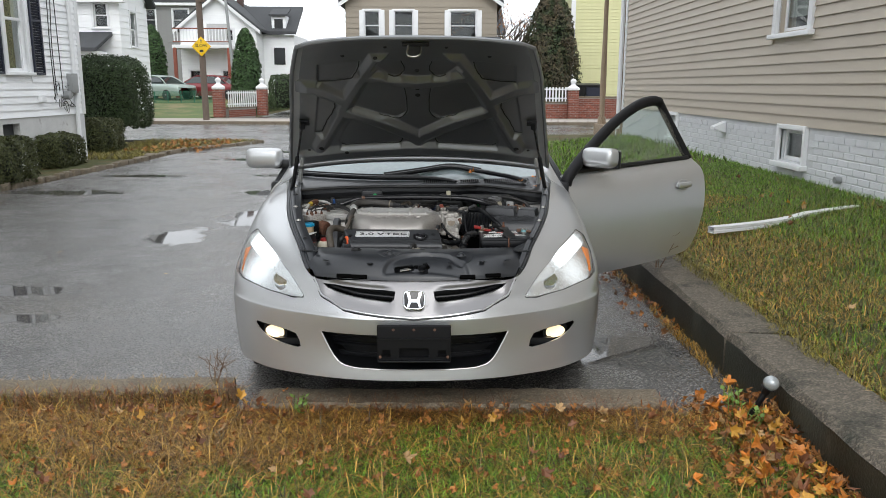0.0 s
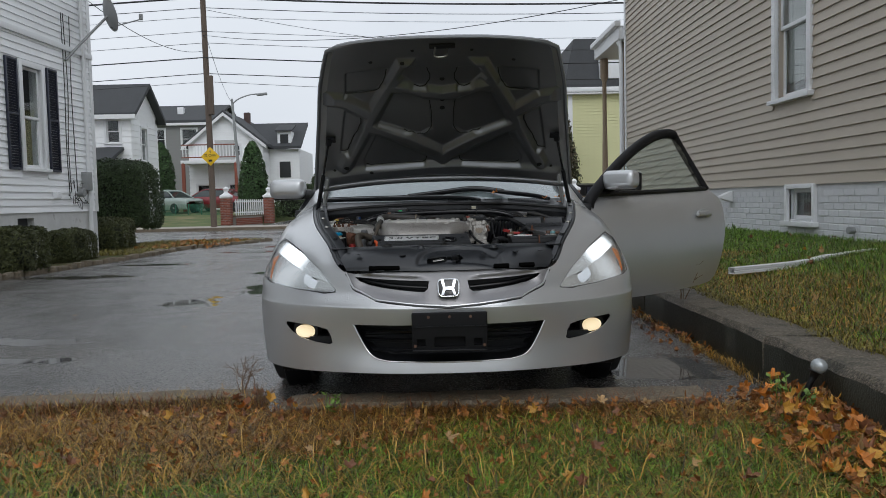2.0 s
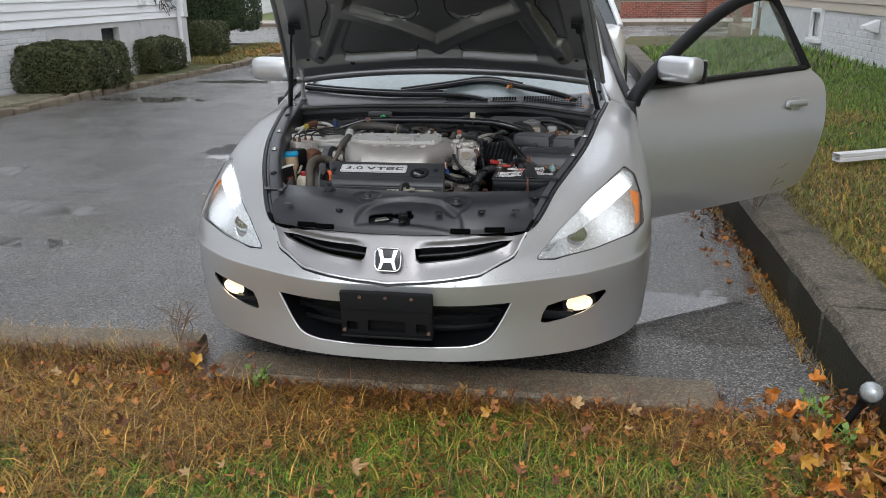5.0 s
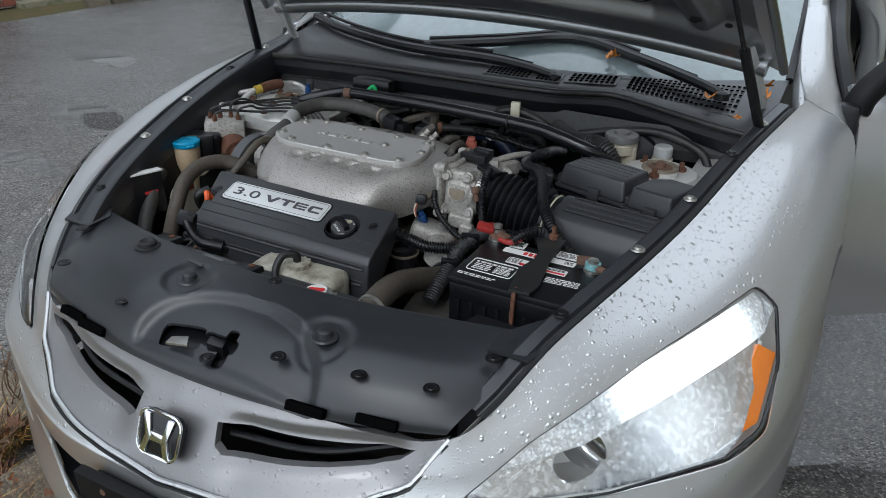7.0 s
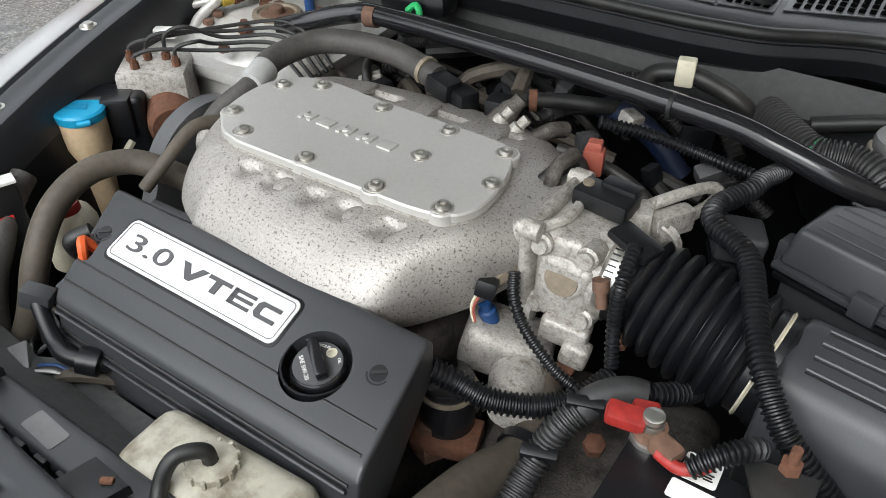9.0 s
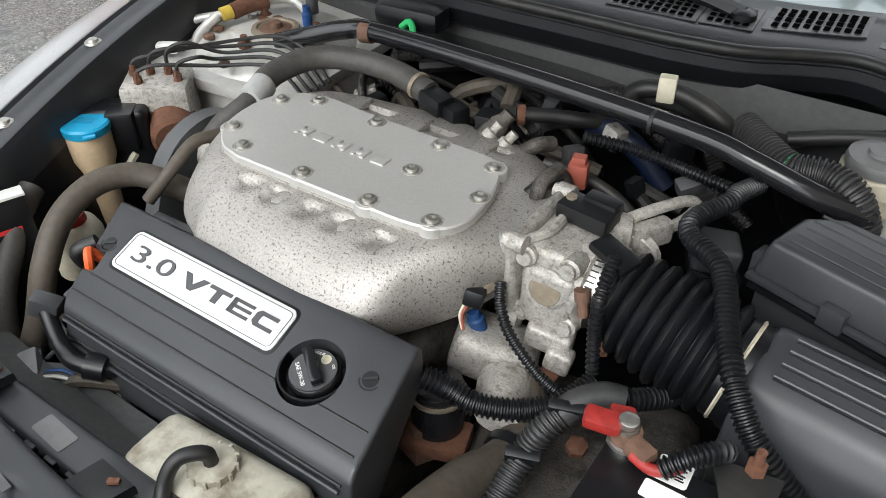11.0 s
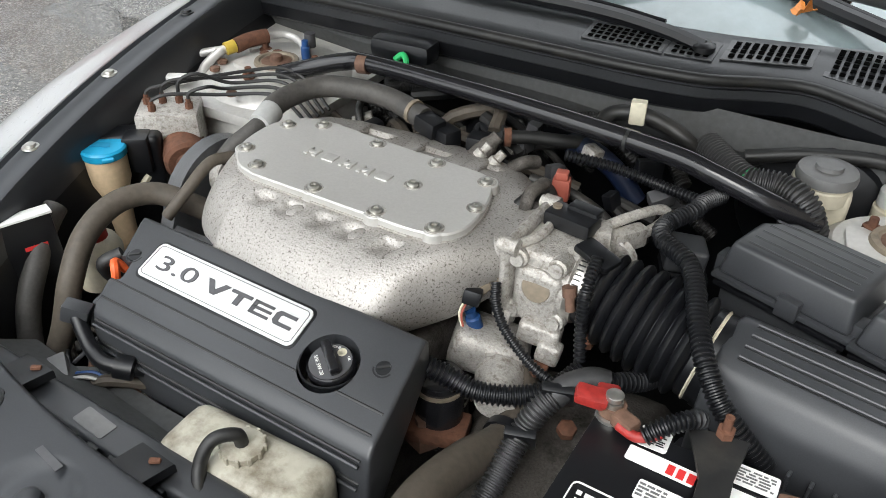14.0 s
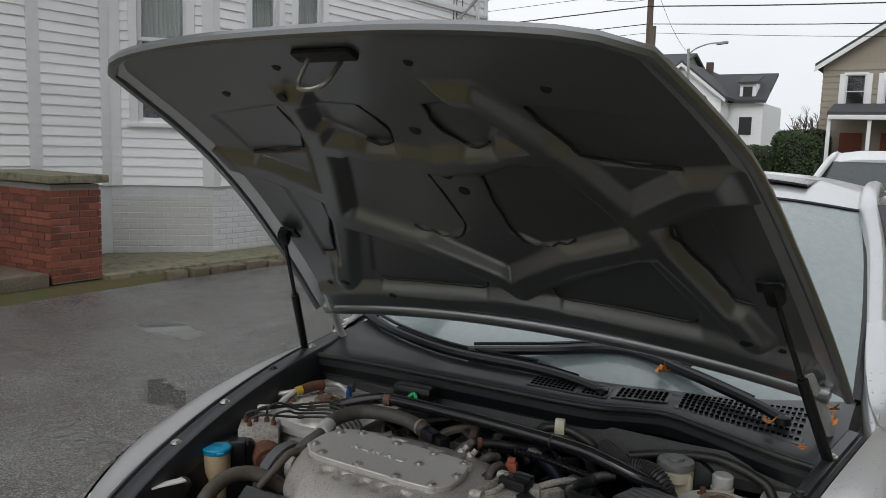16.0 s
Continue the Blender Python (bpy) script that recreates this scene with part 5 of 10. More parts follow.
for s in (1, -1):
    # the panel that closes fender, screen corner and door post
    part("pillar_base", sheet([[Vector((s * q.x, q.y, q.z)) for q in r] for r in patch_points([
        [(.880, 1.372, .852), (.842, 1.360, .9185), (.792, 1.343, .9475), (.754, 1.328, .970)],
        [(.852, 1.42, .900), (.814, 1.42, .964), (.770, 1.41, .990), (.728, 1.395, 1.002)],
        [(.802, 1.50, .990), (.780, 1.51, 1.030), (.748, 1.51, 1.047), (.708, 1.50, 1.045)],
        [(.768, 1.62, 1.058), (.757, 1.63, 1.090), (.730, 1.63, 1.107), (.694, 1.62, 1.100)],
        [(.734, 1.80, 1.112), (.726, 1.81, 1.138), (.703, 1.81, 1.148), (.680, 1.80, 1.140)]], 6, 5)], .006, flip=s < 0), silver, car)
    part("pillar_seal", hose([(s * .872, 1.44, .84), (s * .846, 1.475, .915), (s * .808, 1.55, .995), (s * .778, 1.66, 1.055), (s * .758, 1.80, 1.112), (s * .708, 2.09, 1.262), (s * .65, 2.34, 1.375)], .030, 8, 6), plastic, car)
    part("door_pillar", hose([(s * .868, 2.76, .33), (s * .880, 2.80, .60), (s * .868, 2.80, .88), (s * .80, 2.78, 1.06), (s * .71, 2.75, 1.24), (s * .61, 2.72, 1.39)], .045, 10, 8), silver, car)
    part("quarter_trim", sheet([[Vector((s * x, y, z)) for y in (2.80, 3.3, 3.8, 4.3)] for x, z in ((.80, .40), (.81, .70), (.76, 1.02))], .01, flip=s < 0), plastic_soft, car)
    part("door_post", box((s * .80, 1.43, .62), (.15, .05, .66), None, .02), plastic, car)
# cabin
part("dashboard", box((0, 1.64, .84), (1.36, .80, .30), turn(7, 0, 0), .05), plastic_soft, car)
part("cabin_floor", box((0, 2.8, .42), (1.5, 2.4, .05)), plastic, car)
part("steering_wheel", hose([(.37 + .18 * math.cos(a), 2.08 + .07 * math.sin(a), .90 + .17 * math.sin(a)) for a in [2 * math.pi * k / 16 for k in range(17)]], .014, 8, 2), plastic, car)
for s in (1, -1):
    seat = part("seat", box((s * .37, 2.75, .60), (.50, .55, .22), turn(6, 0, 0), .07), plastic_soft, car)
    part("seat_back", box((s * .37, 3.03, .93), (.48, .18, .62), turn(-18, 0, 0), .07), plastic_soft, seat)
    part("headrest", box((s * .37, 3.14, 1.26), (.24, .11, .17), turn(-12, 0, 0), .045), plastic_soft, seat)

# ---- doors and mirrors ----


def mirror_unit(s, base):
    """A wing mirror: silver cap, black foot and glass; base is where it meets the door."""
    b = Vector(base)
    c = b + Vector((s * .13, -.02, .055))
    bm = B()
    add_box(bm, c, (.215, .11, .115), turn(0, 0, s * 10), .045, 4)
    m = part("wing_mirror", bm, silver, car, "silver wing mirror on a black foot")
    part("mirror_foot", box(b + Vector((s * .035, .0, .02)), (.11, .07, .06), turn(0, 0, s * 8), .02), plastic, m)
    part("mirror_bezel", box(c + Vector((-s * .0, .045, -.012)), (.20, .04, .108), turn(0, 0, s * 10), .015), plastic, m)
    part("mirror_glass", box(c + Vector((0, .068, 0)), (.17, .006, .085), turn(0, 0, s * 10), .002), chrome, m)
    return m


mirror_unit(-1, (-.80, 1.56, 1.02))

# the open driver's door, swung about its front edge
HINGE = Vector((.895, 1.40, 0))
SWING = Matrix.Translation(HINGE) @ Matrix.Rotation(radians(-53), 4, "Z") @ Matrix.Translation((-.905, -1.40, 0))
DOOR = [[(.885, 1.40, .36), (.905, 1.40, .50), (.905, 1.40, .70), (.875, 1.40, .90), (.81, 1.40, .985)],
        [(.885, 2.0, .36), (.91, 2.0, .50), (.91, 2.0, .70), (.88, 2.0, .90), (.815, 2.0, 1.0)],
        [(.885, 2.50, .385), (.91, 2.52, .52), (.91, 2.55, .72), (.88, 2.56, .92), (.815, 2.55, 1.015)],
        [(.887, 2.62, .43), (.91, 2.66, .55), (.91, 2.71, .74), (.88, 2.71, .93), (.815, 2.66, 1.02)]]
door_bm = sheet(patch_points(DOOR, 8, 8), 0.07)
bmesh.ops.transform(door_bm, matrix=SWING, verts=door_bm.verts)
door = part("door", door_bm, silver, car, "open silver door")


def door_part(name, bm, material, label=""):
    bmesh.ops.transform(bm, matrix=SWING, verts=bm.verts)
    return part(name, bm, material, door, label)


frame_line = [(.842, 1.405, .925), (.838, 1.44, .985), (.80, 1.64, 1.12), (.745, 1.92, 1.27), (.695, 2.20, 1.375), (.675, 2.38, 1.405), (.675, 2.46, 1.395)]
door_part("window_frame", hose(frame_line, .034, 10, 8), holder_black)
door_part("window_frame", hose([(.675, 2.46, 1.395), (.70, 2.53, 1.28), (.80, 2.645, 1.015)], .028, 10, 8), holder_black)
door_part("mirror_sail", prism([(.828, 1.43, .985), (.80, 1.66, 1.13), (.80, 1.76, 1.13), (.828, 1.76, .99)], (-.022, 0, 0), .004), plastic_gloss)
door_part("window_seal", hose([(.82, 1.46, 1.0), (.815, 2.0, 1.01), (.81, 2.62, 1.025)], .016, 8, 6), plastic)
gl = [[Vector((.81, 1.5 + 1.12 * k / 8, 1.0 + .02 * k / 8)) for k in range(9)], [Vector((.755, 1.76 + .82 * k / 8, 1.17)) for k in range(9)], [Vector((.69, 2.19 + .30 * k / 8, 1.375)) for k in range(9)]]
gdoor = door_part("door_glass", sheet(gl, .004), car_glass)
gdoor.visible_shadow = False
door_part("door_handle", box((.918, 2.46, .86), (.03, .15, .038), turn(0, 6, 0), .015), silver)
cup = lathe((.905, 2.46, .86), (1, 0, 0.1), [(0, .062), (.004, .064), (.006, .058), (.002, .04), (.0, 0)], 24)
for v in cup.verts:
    v.co.z = .86 + (v.co.z - .86) * .55
door_part("handle_cup", cup, silver)
mb = mirror_unit(1, (0, 0, 0))
mm = SWING @ Matrix.Translation((.80, 1.62, 1.03))
for o in (mb, *mb.children):
    o.data.transform(mm)
    if o is not mb:
        pass
door_part("inner_trim", box((.80, 2.0, .66), (.05, 1.1, .56), None, .02), plastic_soft)

# ---- the open hood ----
HOOD_C = [(0, 1.168, 1.088), (0, 1.0, 1.248), (0, .776, 1.436), (0, .596, 1.551), (0, .347, 1.660), (0, .266, 1.686)]
hood_line = spline(HOOD_C, 18)
hood_n = []
for i, p in enumerate(hood_line):
    d = (hood_line[min(i + 1, len(hood_line) - 1)] - hood_line[max(i - 1, 0)]).normalized()
    hood_n.append(Vector((0, -d.z, d.y)) if d.y < 0 else Vector((0, d.z, -d.y)))
hood_n = [n if n.z > 0 else -n for n in hood_n]


def hood_w(y):
    """Half the width of the hood at that distance."""
    pts = ((.20, .47), (.27, .492), (.35, .520), (.44, .546), (.6, .588), (.8, .625), (1.0, .668), (1.2, .712))
    for (a, u), (b, v) in zip(pts, pts[1:]):
        if y <= b:
            return u + (v - u) * (y - a) / (b - a)
    return .70


def hood_point(s, t, lift=0.0):
    """A point of the hood's underside: s from hinge to nose, t across from -1 to 1, lift outwards."""
    back = 0.20 * t ** 4 * min(1.0, max(0, (s - .5) * 2)) + 0.02 * abs(t) ** 3 * max(0, 1 - s * 2.2)
    k = min(1.0, max(0.0, s - back)) * (len(hood_line) - 1)
    i = min(int(k), len(hood_line) - 2)
    p = hood_line[i].lerp(hood_line[i + 1], k - i)
    n = hood_n[i].lerp(hood_n[i + 1], k - i).normalized()
    return Vector((t * hood_w(p.y), p.y, p.z)) + n * (lift - t * t * (0.014 + 0.036 * (1 - s)))


POCKETS = [
    [(.26, .505), (.455, .520), (.475, .655), (.335, .662), (.285, .605)],
    [(.07, .515), (.165, .500), (.195, .560), (.136, .632), (.081, .642), (.058, .59)],
    [(.062, .735), (.19, .672), (.240, .685), (.325, .835), (.20, .890), (.117, .915), (.054, .885)],
    [(.085, 1.045), (.345, .905), (.425, 1.03), (.418, 1.065), (.258, 1.072), (.105, 1.068)],
    [(.415, .805), (.490, .755), (.545, .975), (.505, .975), (.425, .850)],
]


def depth_in(poly, x, y):
    """How far (x, y) lies inside the outline (minus: outside)."""
    best, inside = 1e9, False
    for (ax, ay), (bx, by) in zip(poly, poly[1:] + poly[:1]):
        dx, dy = bx - ax, by - ay
        t = max(0.0, min(1.0, ((x - ax) * dx + (y - ay) * dy) / (dx * dx + dy * dy)))
        best = min(best, math.hypot(x - ax - t * dx, y - ay - t * dy))
        if (ay > y) != (by > y) and x < (bx - ax) * (y - ay) / (by - ay) + ax:
            inside = not inside
    return best if inside else -best


BEAMS = [
    [(.165, .44), (.22, .563), (.275, .662), (.36, .80), (.405, .875), (.53, 1.05)],
    [(.0, .690), (.11, .668), (.25, .630)],
    [(.0, 1.045), (.03, 1.02), (.21, .925), (.38, .850)],
    [(.36, .790), (.49, .690), (.57, .665)],
    [(.0, 1.105), (.3, 1.108), (.62, 1.10)],
]


def depth_line(line, x, y):
    best = 1e9
    for (ax, ay), (bx, by) in zip(line, line[1:]):
        dx, dy = bx - ax, by - ay
        t = max(0.0, min(1.0, ((x - ax) * dx + (y - ay) * dy) / (dx * dx + dy * dy)))
        best = min(best, math.hypot(x - ax - t * dx, y - ay - t * dy))
    return best


def hood_stamp(p):
    """Relief of the pressed inner panel: beams, web, pockets and edge flange."""
    x, y = abs(p.x), p.y
    h = 0.024
    for line in BEAMS:
        h = min(h, 0.024 * smooth_step(0.014, 0.048, depth_line(line, x, y)))
    for poly in POCKETS:
        d = depth_in(poly, x, y)
        if d > -0.03:
            h = max(h, 0.030 * smooth_step(-0.024, 0.005, d))
    edge = hood_w(y) - x
    if edge < 0.075:
        h = max(h, 0.018 * smooth_step(0.075, 0.03, edge))
    if y < .47:
        h = max(h, 0.024 * smooth_step(.47, .43, y))
    return h


NS, NT = 270, 300
inner_rows = []
for j in range(NS + 1):
    row = []
    for i in range(NT + 1):
        p = hood_point(j / NS, -1 + 2 * i / NT)
        p2 = hood_point(j / NS, -1 + 2 * i / NT, hood_stamp(p))
        row.append(p2)
    inner_rows.append(row)
hood = part("hood", sheet([[hood_point(j / 24, -1 + 2 * i / 24, 0.048 - 0.031 * max(abs(-1 + i / 12), j / 24) ** 8) for i in range(25)] for j in range(25)], 0.004, flip=True), silver, car, "raised silver hood")
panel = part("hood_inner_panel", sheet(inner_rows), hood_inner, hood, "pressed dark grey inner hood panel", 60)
rim = [hood_point(j / 24, -1, 0.016) for j in range(25)] + [hood_point(1, -1 + 2 * i / 24, 0.016) for i in range(1, 25)] + [hood_point(1 - j / 24, 1, 0.016) for j in range(1, 25)]
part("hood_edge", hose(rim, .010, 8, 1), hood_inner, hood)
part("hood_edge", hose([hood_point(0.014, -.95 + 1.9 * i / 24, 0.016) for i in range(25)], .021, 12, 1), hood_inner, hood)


def hood_s(y):
    return min(range(len(hood_line)), key=lambda i: abs(hood_line[i].y - y)) / (len(hood_line) - 1)


def hood_at(x, y, lift=0.0):
    return hood_point(hood_s(y), x / hood_w(y), lift)


for x, y, r in ((0, .596, .012), (0, .719, .012), (0, .776, .013), (.135, .375, .008), (-.135, .375, .008), (.33, .44, .009), (-.33, .44, .009), (.52, 1.06, .014), (-.52, 1.06, .014), (.565, .72, .007), (-.565, .72, .007), (-.39, 1.10, .011), (.585, 1.07, .008), (-.585, 1.07, .008), (-.185, .455, .010)):
    c = hood_at(x, y, hood_stamp(Vector((x, y, 0))) - .0015)
    part("hood_hole", rod(c, c + Vector((0, .0015, .002)), r, seg=16), print_black, hood)
lat = hood_at(0, .345, .020)
part("latch_slot", box(lat, (.12, .03, .012), turn(-25, 0, 0), .006), print_black, hood)
part("hood_striker", hose([lat + Vector((-.03, .0, -.0)), lat + Vector((-.035, -.02, -.045)), lat + Vector((-.01, -.03, -.055)), lat + Vector((.02, -.02, -.045)), lat + Vector((.025, .02, -.0))], .004, 8, 6), steel, hood, "steel hood striker loop")
for s in (1, -1):
    for line in (((.072, .515), (.060, .56), (.060, .60), (.083, .640), (.110, .642), (.138, .630)), ((.262, .507), (.272, .56), (.287, .605), (.31, .642), (.338, .660), (.40, .662), (.473, .655)), ((.064, .735), (.056, .80), (.056, .875), (.075, .902), (.117, .915), (.20, .890)), ((.087, 1.045), (.095, 1.062), (.12, 1.070), (.258, 1.072), (.415, 1.064)), ((.417, .808), (.418, .835), (.427, .852), (.505, .973), (.543, .974))):
        part("sealant_line", hose([hood_at(s * x, y, hood_stamp(Vector((s * x, y, 0))) - .0012) for x, y in traced(line, .02)], .0030, 6, 2), print_black, hood)
# gas struts
for s in (1, -1):
    top, foot = Vector((s * .592, .885, 1.30)), Vector((s * .70, 1.10, .90))
    mid = top.lerp(foot, .42)
    st = part("hood_strut", rod(mid, foot, .011, seg=12, bevel=.002), plastic, car, "black gas strut")
    part("piston", rod(top, mid, .0055, seg=10), plastic_gloss, st)
    part("ball_joint", box(top, (.028, .028, .04), axis_turn(foot - top), .008), plastic, st)
    part("strut_bracket", box(top + Vector((s * -.01, .012, .012)), (.05, .035, .01), turn(-40, 0, 0), .004), plastic, st)
    part("foot_joint", box(foot, (.03, .03, .05), axis_turn(foot - top), .008), plastic, st)
    hg = part("hood_hinge", hose([(s * .66, 1.24, .93), (s * .665, 1.20, .99), (s * .63, 1.10, 1.12)], .012, 6, 5), bare_grey, car)

# ---- engine bay: shell of the bay ----
gap_r = [p for p in front_rows[-1]]


def gap_at(s, y, dx=0.0, dz=0.0):
    """A point of the hood gap on side s at that y, moved inwards by dx and up by dz."""
    for a, b in zip(gap_r, gap_r[1:]):
        if a.y <= y <= b.y and b.y > a.y:
            t = (y - a.y) / (b.y - a.y)
            p = a.lerp(b, t)
            return Vector((s * (p.x - dx), y, p.z + dz))
    p = gap_r[-1]
    return Vector((s * (p.x - dx), y, p.z + dz))


for s in (1, -1):
    ys = [.16 + .03 * k for k in range(37)]
    prof = ((.003, -.012), (.004, .002), (.014, .007), (.019, .001), (.025, .001), (.029, .009), (.062, .012), (.072, .007), (.077, -.005), (.080, -.07))
    wide = 1.0 if s < 0 else .58
    rail = part("fender_rail", sheet([[gap_at(s, y, dx * wide, dz) for y in ys] for dx, dz in prof], .003, flip=s < 0), cover_plastic, car, "black plastic rail along the fender")
    for y in (.33, .52, .70, .90, 1.08):
        c = gap_at(s, y, .046 * wide, .0105)
        part("rail_clip", lathe(c, (0, 0, 1), [(0, .013), (.003, .012), (.003, .008), (.0065, .007), (.0065, 0)], 12), plastic if y in (.33, .90) else steel, rail)
    # left wall takes the black material, right wall the bay paint
    part("inner_fender", sheet([[gap_at(s, y, .078 * wide + d, dz) for y in ys] for d, dz in ((0, -.05), (.015, -.14), (.03, -.30), (.05, -.42))], .004, flip=s < 0), plastic if s < 0 else bay_paint, car)
# the lower bulkhead is one plain black sheet
part("firewall", sheet([[Vector((x, y + .10 * x * x, z)) for x in (-.68, -.4, -.2, 0, .2, .4, .68)] for y, z in ((1.11, .90), (1.11, .82), (1.13, .70), (1.15, .40))], .006), plastic, car, "black lower bulkhead sheet")
part("bulkhead_panel", sheet([[Vector((x, y + .10 * x * x, z - .018 * min(1, max(0, (x - .05) / .2)))) for x in (-.68, -.4, -.2, 0, .2, .4, .68)] for y, z in ((1.080, .932), (1.066, .915), (1.060, .890), (1.075, .862))], .006), bulkhead_grey, car, "grey painted bulkhead strip")
part("bay_floor", box((0, .62, .40), (1.20, 1.0, .03)), plastic, car)
part("radiator", box((0, .22, .56), (.78, .05, .38), None, .006), plastic, car)
part("cross_member", box((0, .275, .725), (.92, .07, .035), None, .008), plastic, car)

# radiator shroud cover
SH = []
for v, (y, z, w) in enumerate(((.036, .694, .432), (.045, .716, .44), (.075, .752, .455), (.12, .779, .475), (.17, .787, .492), (.225, .789, .505), (.245, .786, .508), (.247, .765, .508))):
    row = []
    for i in range(33):
        t = -1 + 2 * i / 32
        sweep = .085 * abs(t) ** 2.2
        x = t * w
        arch = 0.0
        if v in (1, 2, 3):
            arch = .004 * smooth_step(.24, .16, abs(x - .05))
        row.append(Vector((x, y + sweep, z - (.0, .008, .024, .034, .030, .018, .010, .010)[v] * abs(t) ** 6 - arch)))
    SH.append(row)
shroud_rows = patch_points([[SH[v][i] for v in range(8)] for i in range(33)], 5, 13)
for row in shroud_rows:
    for p in row:
        # the hollow round the latch, with a clear arched step
        if p.y < .19:
            p.z -= .017 * smooth_step(1.03, .93, math.hypot((p.x - .05) / .185, (p.y - .050) / .122)) * smooth_step(.045, .07, p.y)
        for bx, by in ((-.112, .175), (.20, .145)):
            p.z -= .006 * smooth_step(.052, .036, math.hypot(p.x - bx, p.y - by))
shroud = part("radiator_cover", sheet(shroud_rows, .004), cover_plastic, car, "moulded satin black radiator cover")
latch = B()
add_box(latch, (-.045, .082, .76), (.085, .034, .2), turn(0, 0, 8), .012)
latch2 = box((.03, .09, .76), (.07, .022, .2), None, .009)
carve(shroud, [latch, latch2, box((.045, .085, .76), (.022, .06, .2), None, .008)])
for x in (-.30, -.235, .225, .335):
    part("cover_slot", box((x, .036 + .085 * (abs(x) / .44) ** 2.2, .706), (.066, .016, .016), turn(-30, 0, math.degrees(.4 * x)), .003), vent_black, shroud)
# plate and hook are coloured black for the shade inside the latch opening
part("latch_plate", box((-.02, .09, .715), (.17, .06, .01), turn(18, 0, 0), .004), plastic, car, "hood latch plate coloured black")
part("latch_hook", box((.028, .085, .735), (.03, .018, .035), turn(20, 10, 15), .005), plastic, car)
part("latch_lever", prism([(-.06, .058, .728), (-.015, .062, .735), (-.03, .082, .736), (-.062, .075, .73)], (0, 0, .004), .001), steel, car)
for s in (1, -1):
    part("cover_wing", prism([(s * .44, .235, .783), (s * .508, .235, .783), (s * .565, .42, .812), (s * .545, .47, .815), (s * .50, .36, .795), (s * .44, .29, .784)], (0, 0, -.004), .001), cover_plastic, shroud)


def boss(x, y, z, r=.011):
    b = part("cover_boss", lathe((x, y, z - .008), (0, 0, 1), [(0, .022), (.003, .020), (.004, r + .003), (.012, r + .001), (.015, r * .7), (.015, 0)], 20), cover_plastic, shroud)
    return b


boss(-.112, .175, .787)
boss(.20, .145, .785)
for x, y, z in ((-.26, .235, .789), (.03, .235, .789), (.46, .215, .785), (-.44, .22, .784), (-.385, .13, .762), (.40, .13, .762), (-.19, .09, .757), (.03, .058, .732), (.15, .09, .757), (.29, .105, .762)):
    part("push_clip", lathe((x, y, z - .001), (0, 0, 1), [(0, .013), (.002, .0125), (.0025, .009), (.0015, .007), (.003, .006), (.003, 0)], 14), plastic, shroud)

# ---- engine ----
part("engine_block", box((-.135, .66, .60), (.38, .34, .28), None, .03), dark_alu, car, "weathered aluminium engine block")
part("cylinder_head", box((-.135, .50, .68), (.37, .16, .16), turn(-20, 0, 0), .02), dark_alu, car)
part("cylinder_head", box((-.12, .82, .70), (.40, .16, .18), turn(20, 0, 0), .02), dark_alu, car)
part("gearbox", box((.24, .62, .56), (.26, .30, .18), turn(0, 0, 10), .05, 3), dark_alu, car, "weathered aluminium gearbox housing")

# coil cover with its badge
COVER_K = .36
TOP = math.degrees(math.atan(COVER_K))
tq = turn(TOP, 0, 0)
cover_z = lambda y: .8005 + (y - .455) * COVER_K
prof = [(.536, .780), (.535, .821), (.526, .830), (.516, .8275), (.404, .7862), (.394, .776), (.389, .754), (.384, .722), (.382, .69), (.40, .67), (.45, .71)]
bm = prism([(-.352, y, z - .0035) for y, z in prof], (.458, 0, 0))
for v in bm.verts:
    if v.co.x < 0:
        v.co.x += max(0.0, .527 - v.co.y) * .34
    else:
        v.co.x += (.50 - v.co.y) * .14
bmesh.ops.bevel(bm, geom=list(bm.edges), offset=.0065, segments=3, profile=.6, affect="EDGES", clamp_overlap=True)
cover = part("engine_cover", bm, plastic_soft, car, "ribbed satin black engine cover")
CAP = Vector((.018, .466, .8025))
recess = rod((.018, .474, .72), (.018, .474 - .03, .88), .0365, seg=36)
carve(cover, [recess, box((-.327, .450, .80), (.045, .034, .06), turn(0, 0, 15), .008)])
# front grooves painted as black lines of shade, each with a soft lip below
for k, (y, z) in enumerate(((.4360, .7941), (.4120, .7856), (.3915, .7660), (.3865, .7360))):
    x0 = -.346 + (.527 - y) * .34
    for a, b in ((x0, -.010), (.046, .108)) if k == 0 else ((x0, .110),):
        part("cover_rib", hose([(a, y, z), (b, y, z)], .0017, 6, 2), print_black, cover)
        part("cover_lip", hose([(a, y - .0042, z - .0050), (b, y - .0042, z - .0050)], .0022, 6, 2), plastic_soft, cover)
part("back_flange", prism([(-.30, .530, .812), (-.20, .534, .812), (-.19, .548, .808), (-.31, .545, .808)], (0, 0, .010), .003), plastic_soft, cover)
part("side_clip", box((-.318, .418, .748), (.030, .026, .050), turn(0, 18, 14), .005), plastic_soft, cover)
part("cap_well", lathe(CAP + Vector((0, .004, -.035)), (0, -.18, 1), [(0, 0), (0, .0375), (.036, .0380), (.036, .0358), (.002, .035), (.002, 0)], 36), plastic, cover)
cap = part("oil_cap", lathe(CAP + Vector((0, -.001, -.016)), (0, -.2, 1), [(0, .027), (.012, .0278), (.0135, .0275), (.016, .0250), (.016, 0)], 32), plastic_gloss, car, "black oil filler cap with white print")
cq = turn(11.3, 0, 0) @ turn(0, 0, 53)
ct = CAP + Vector((0, -.004, .0005))
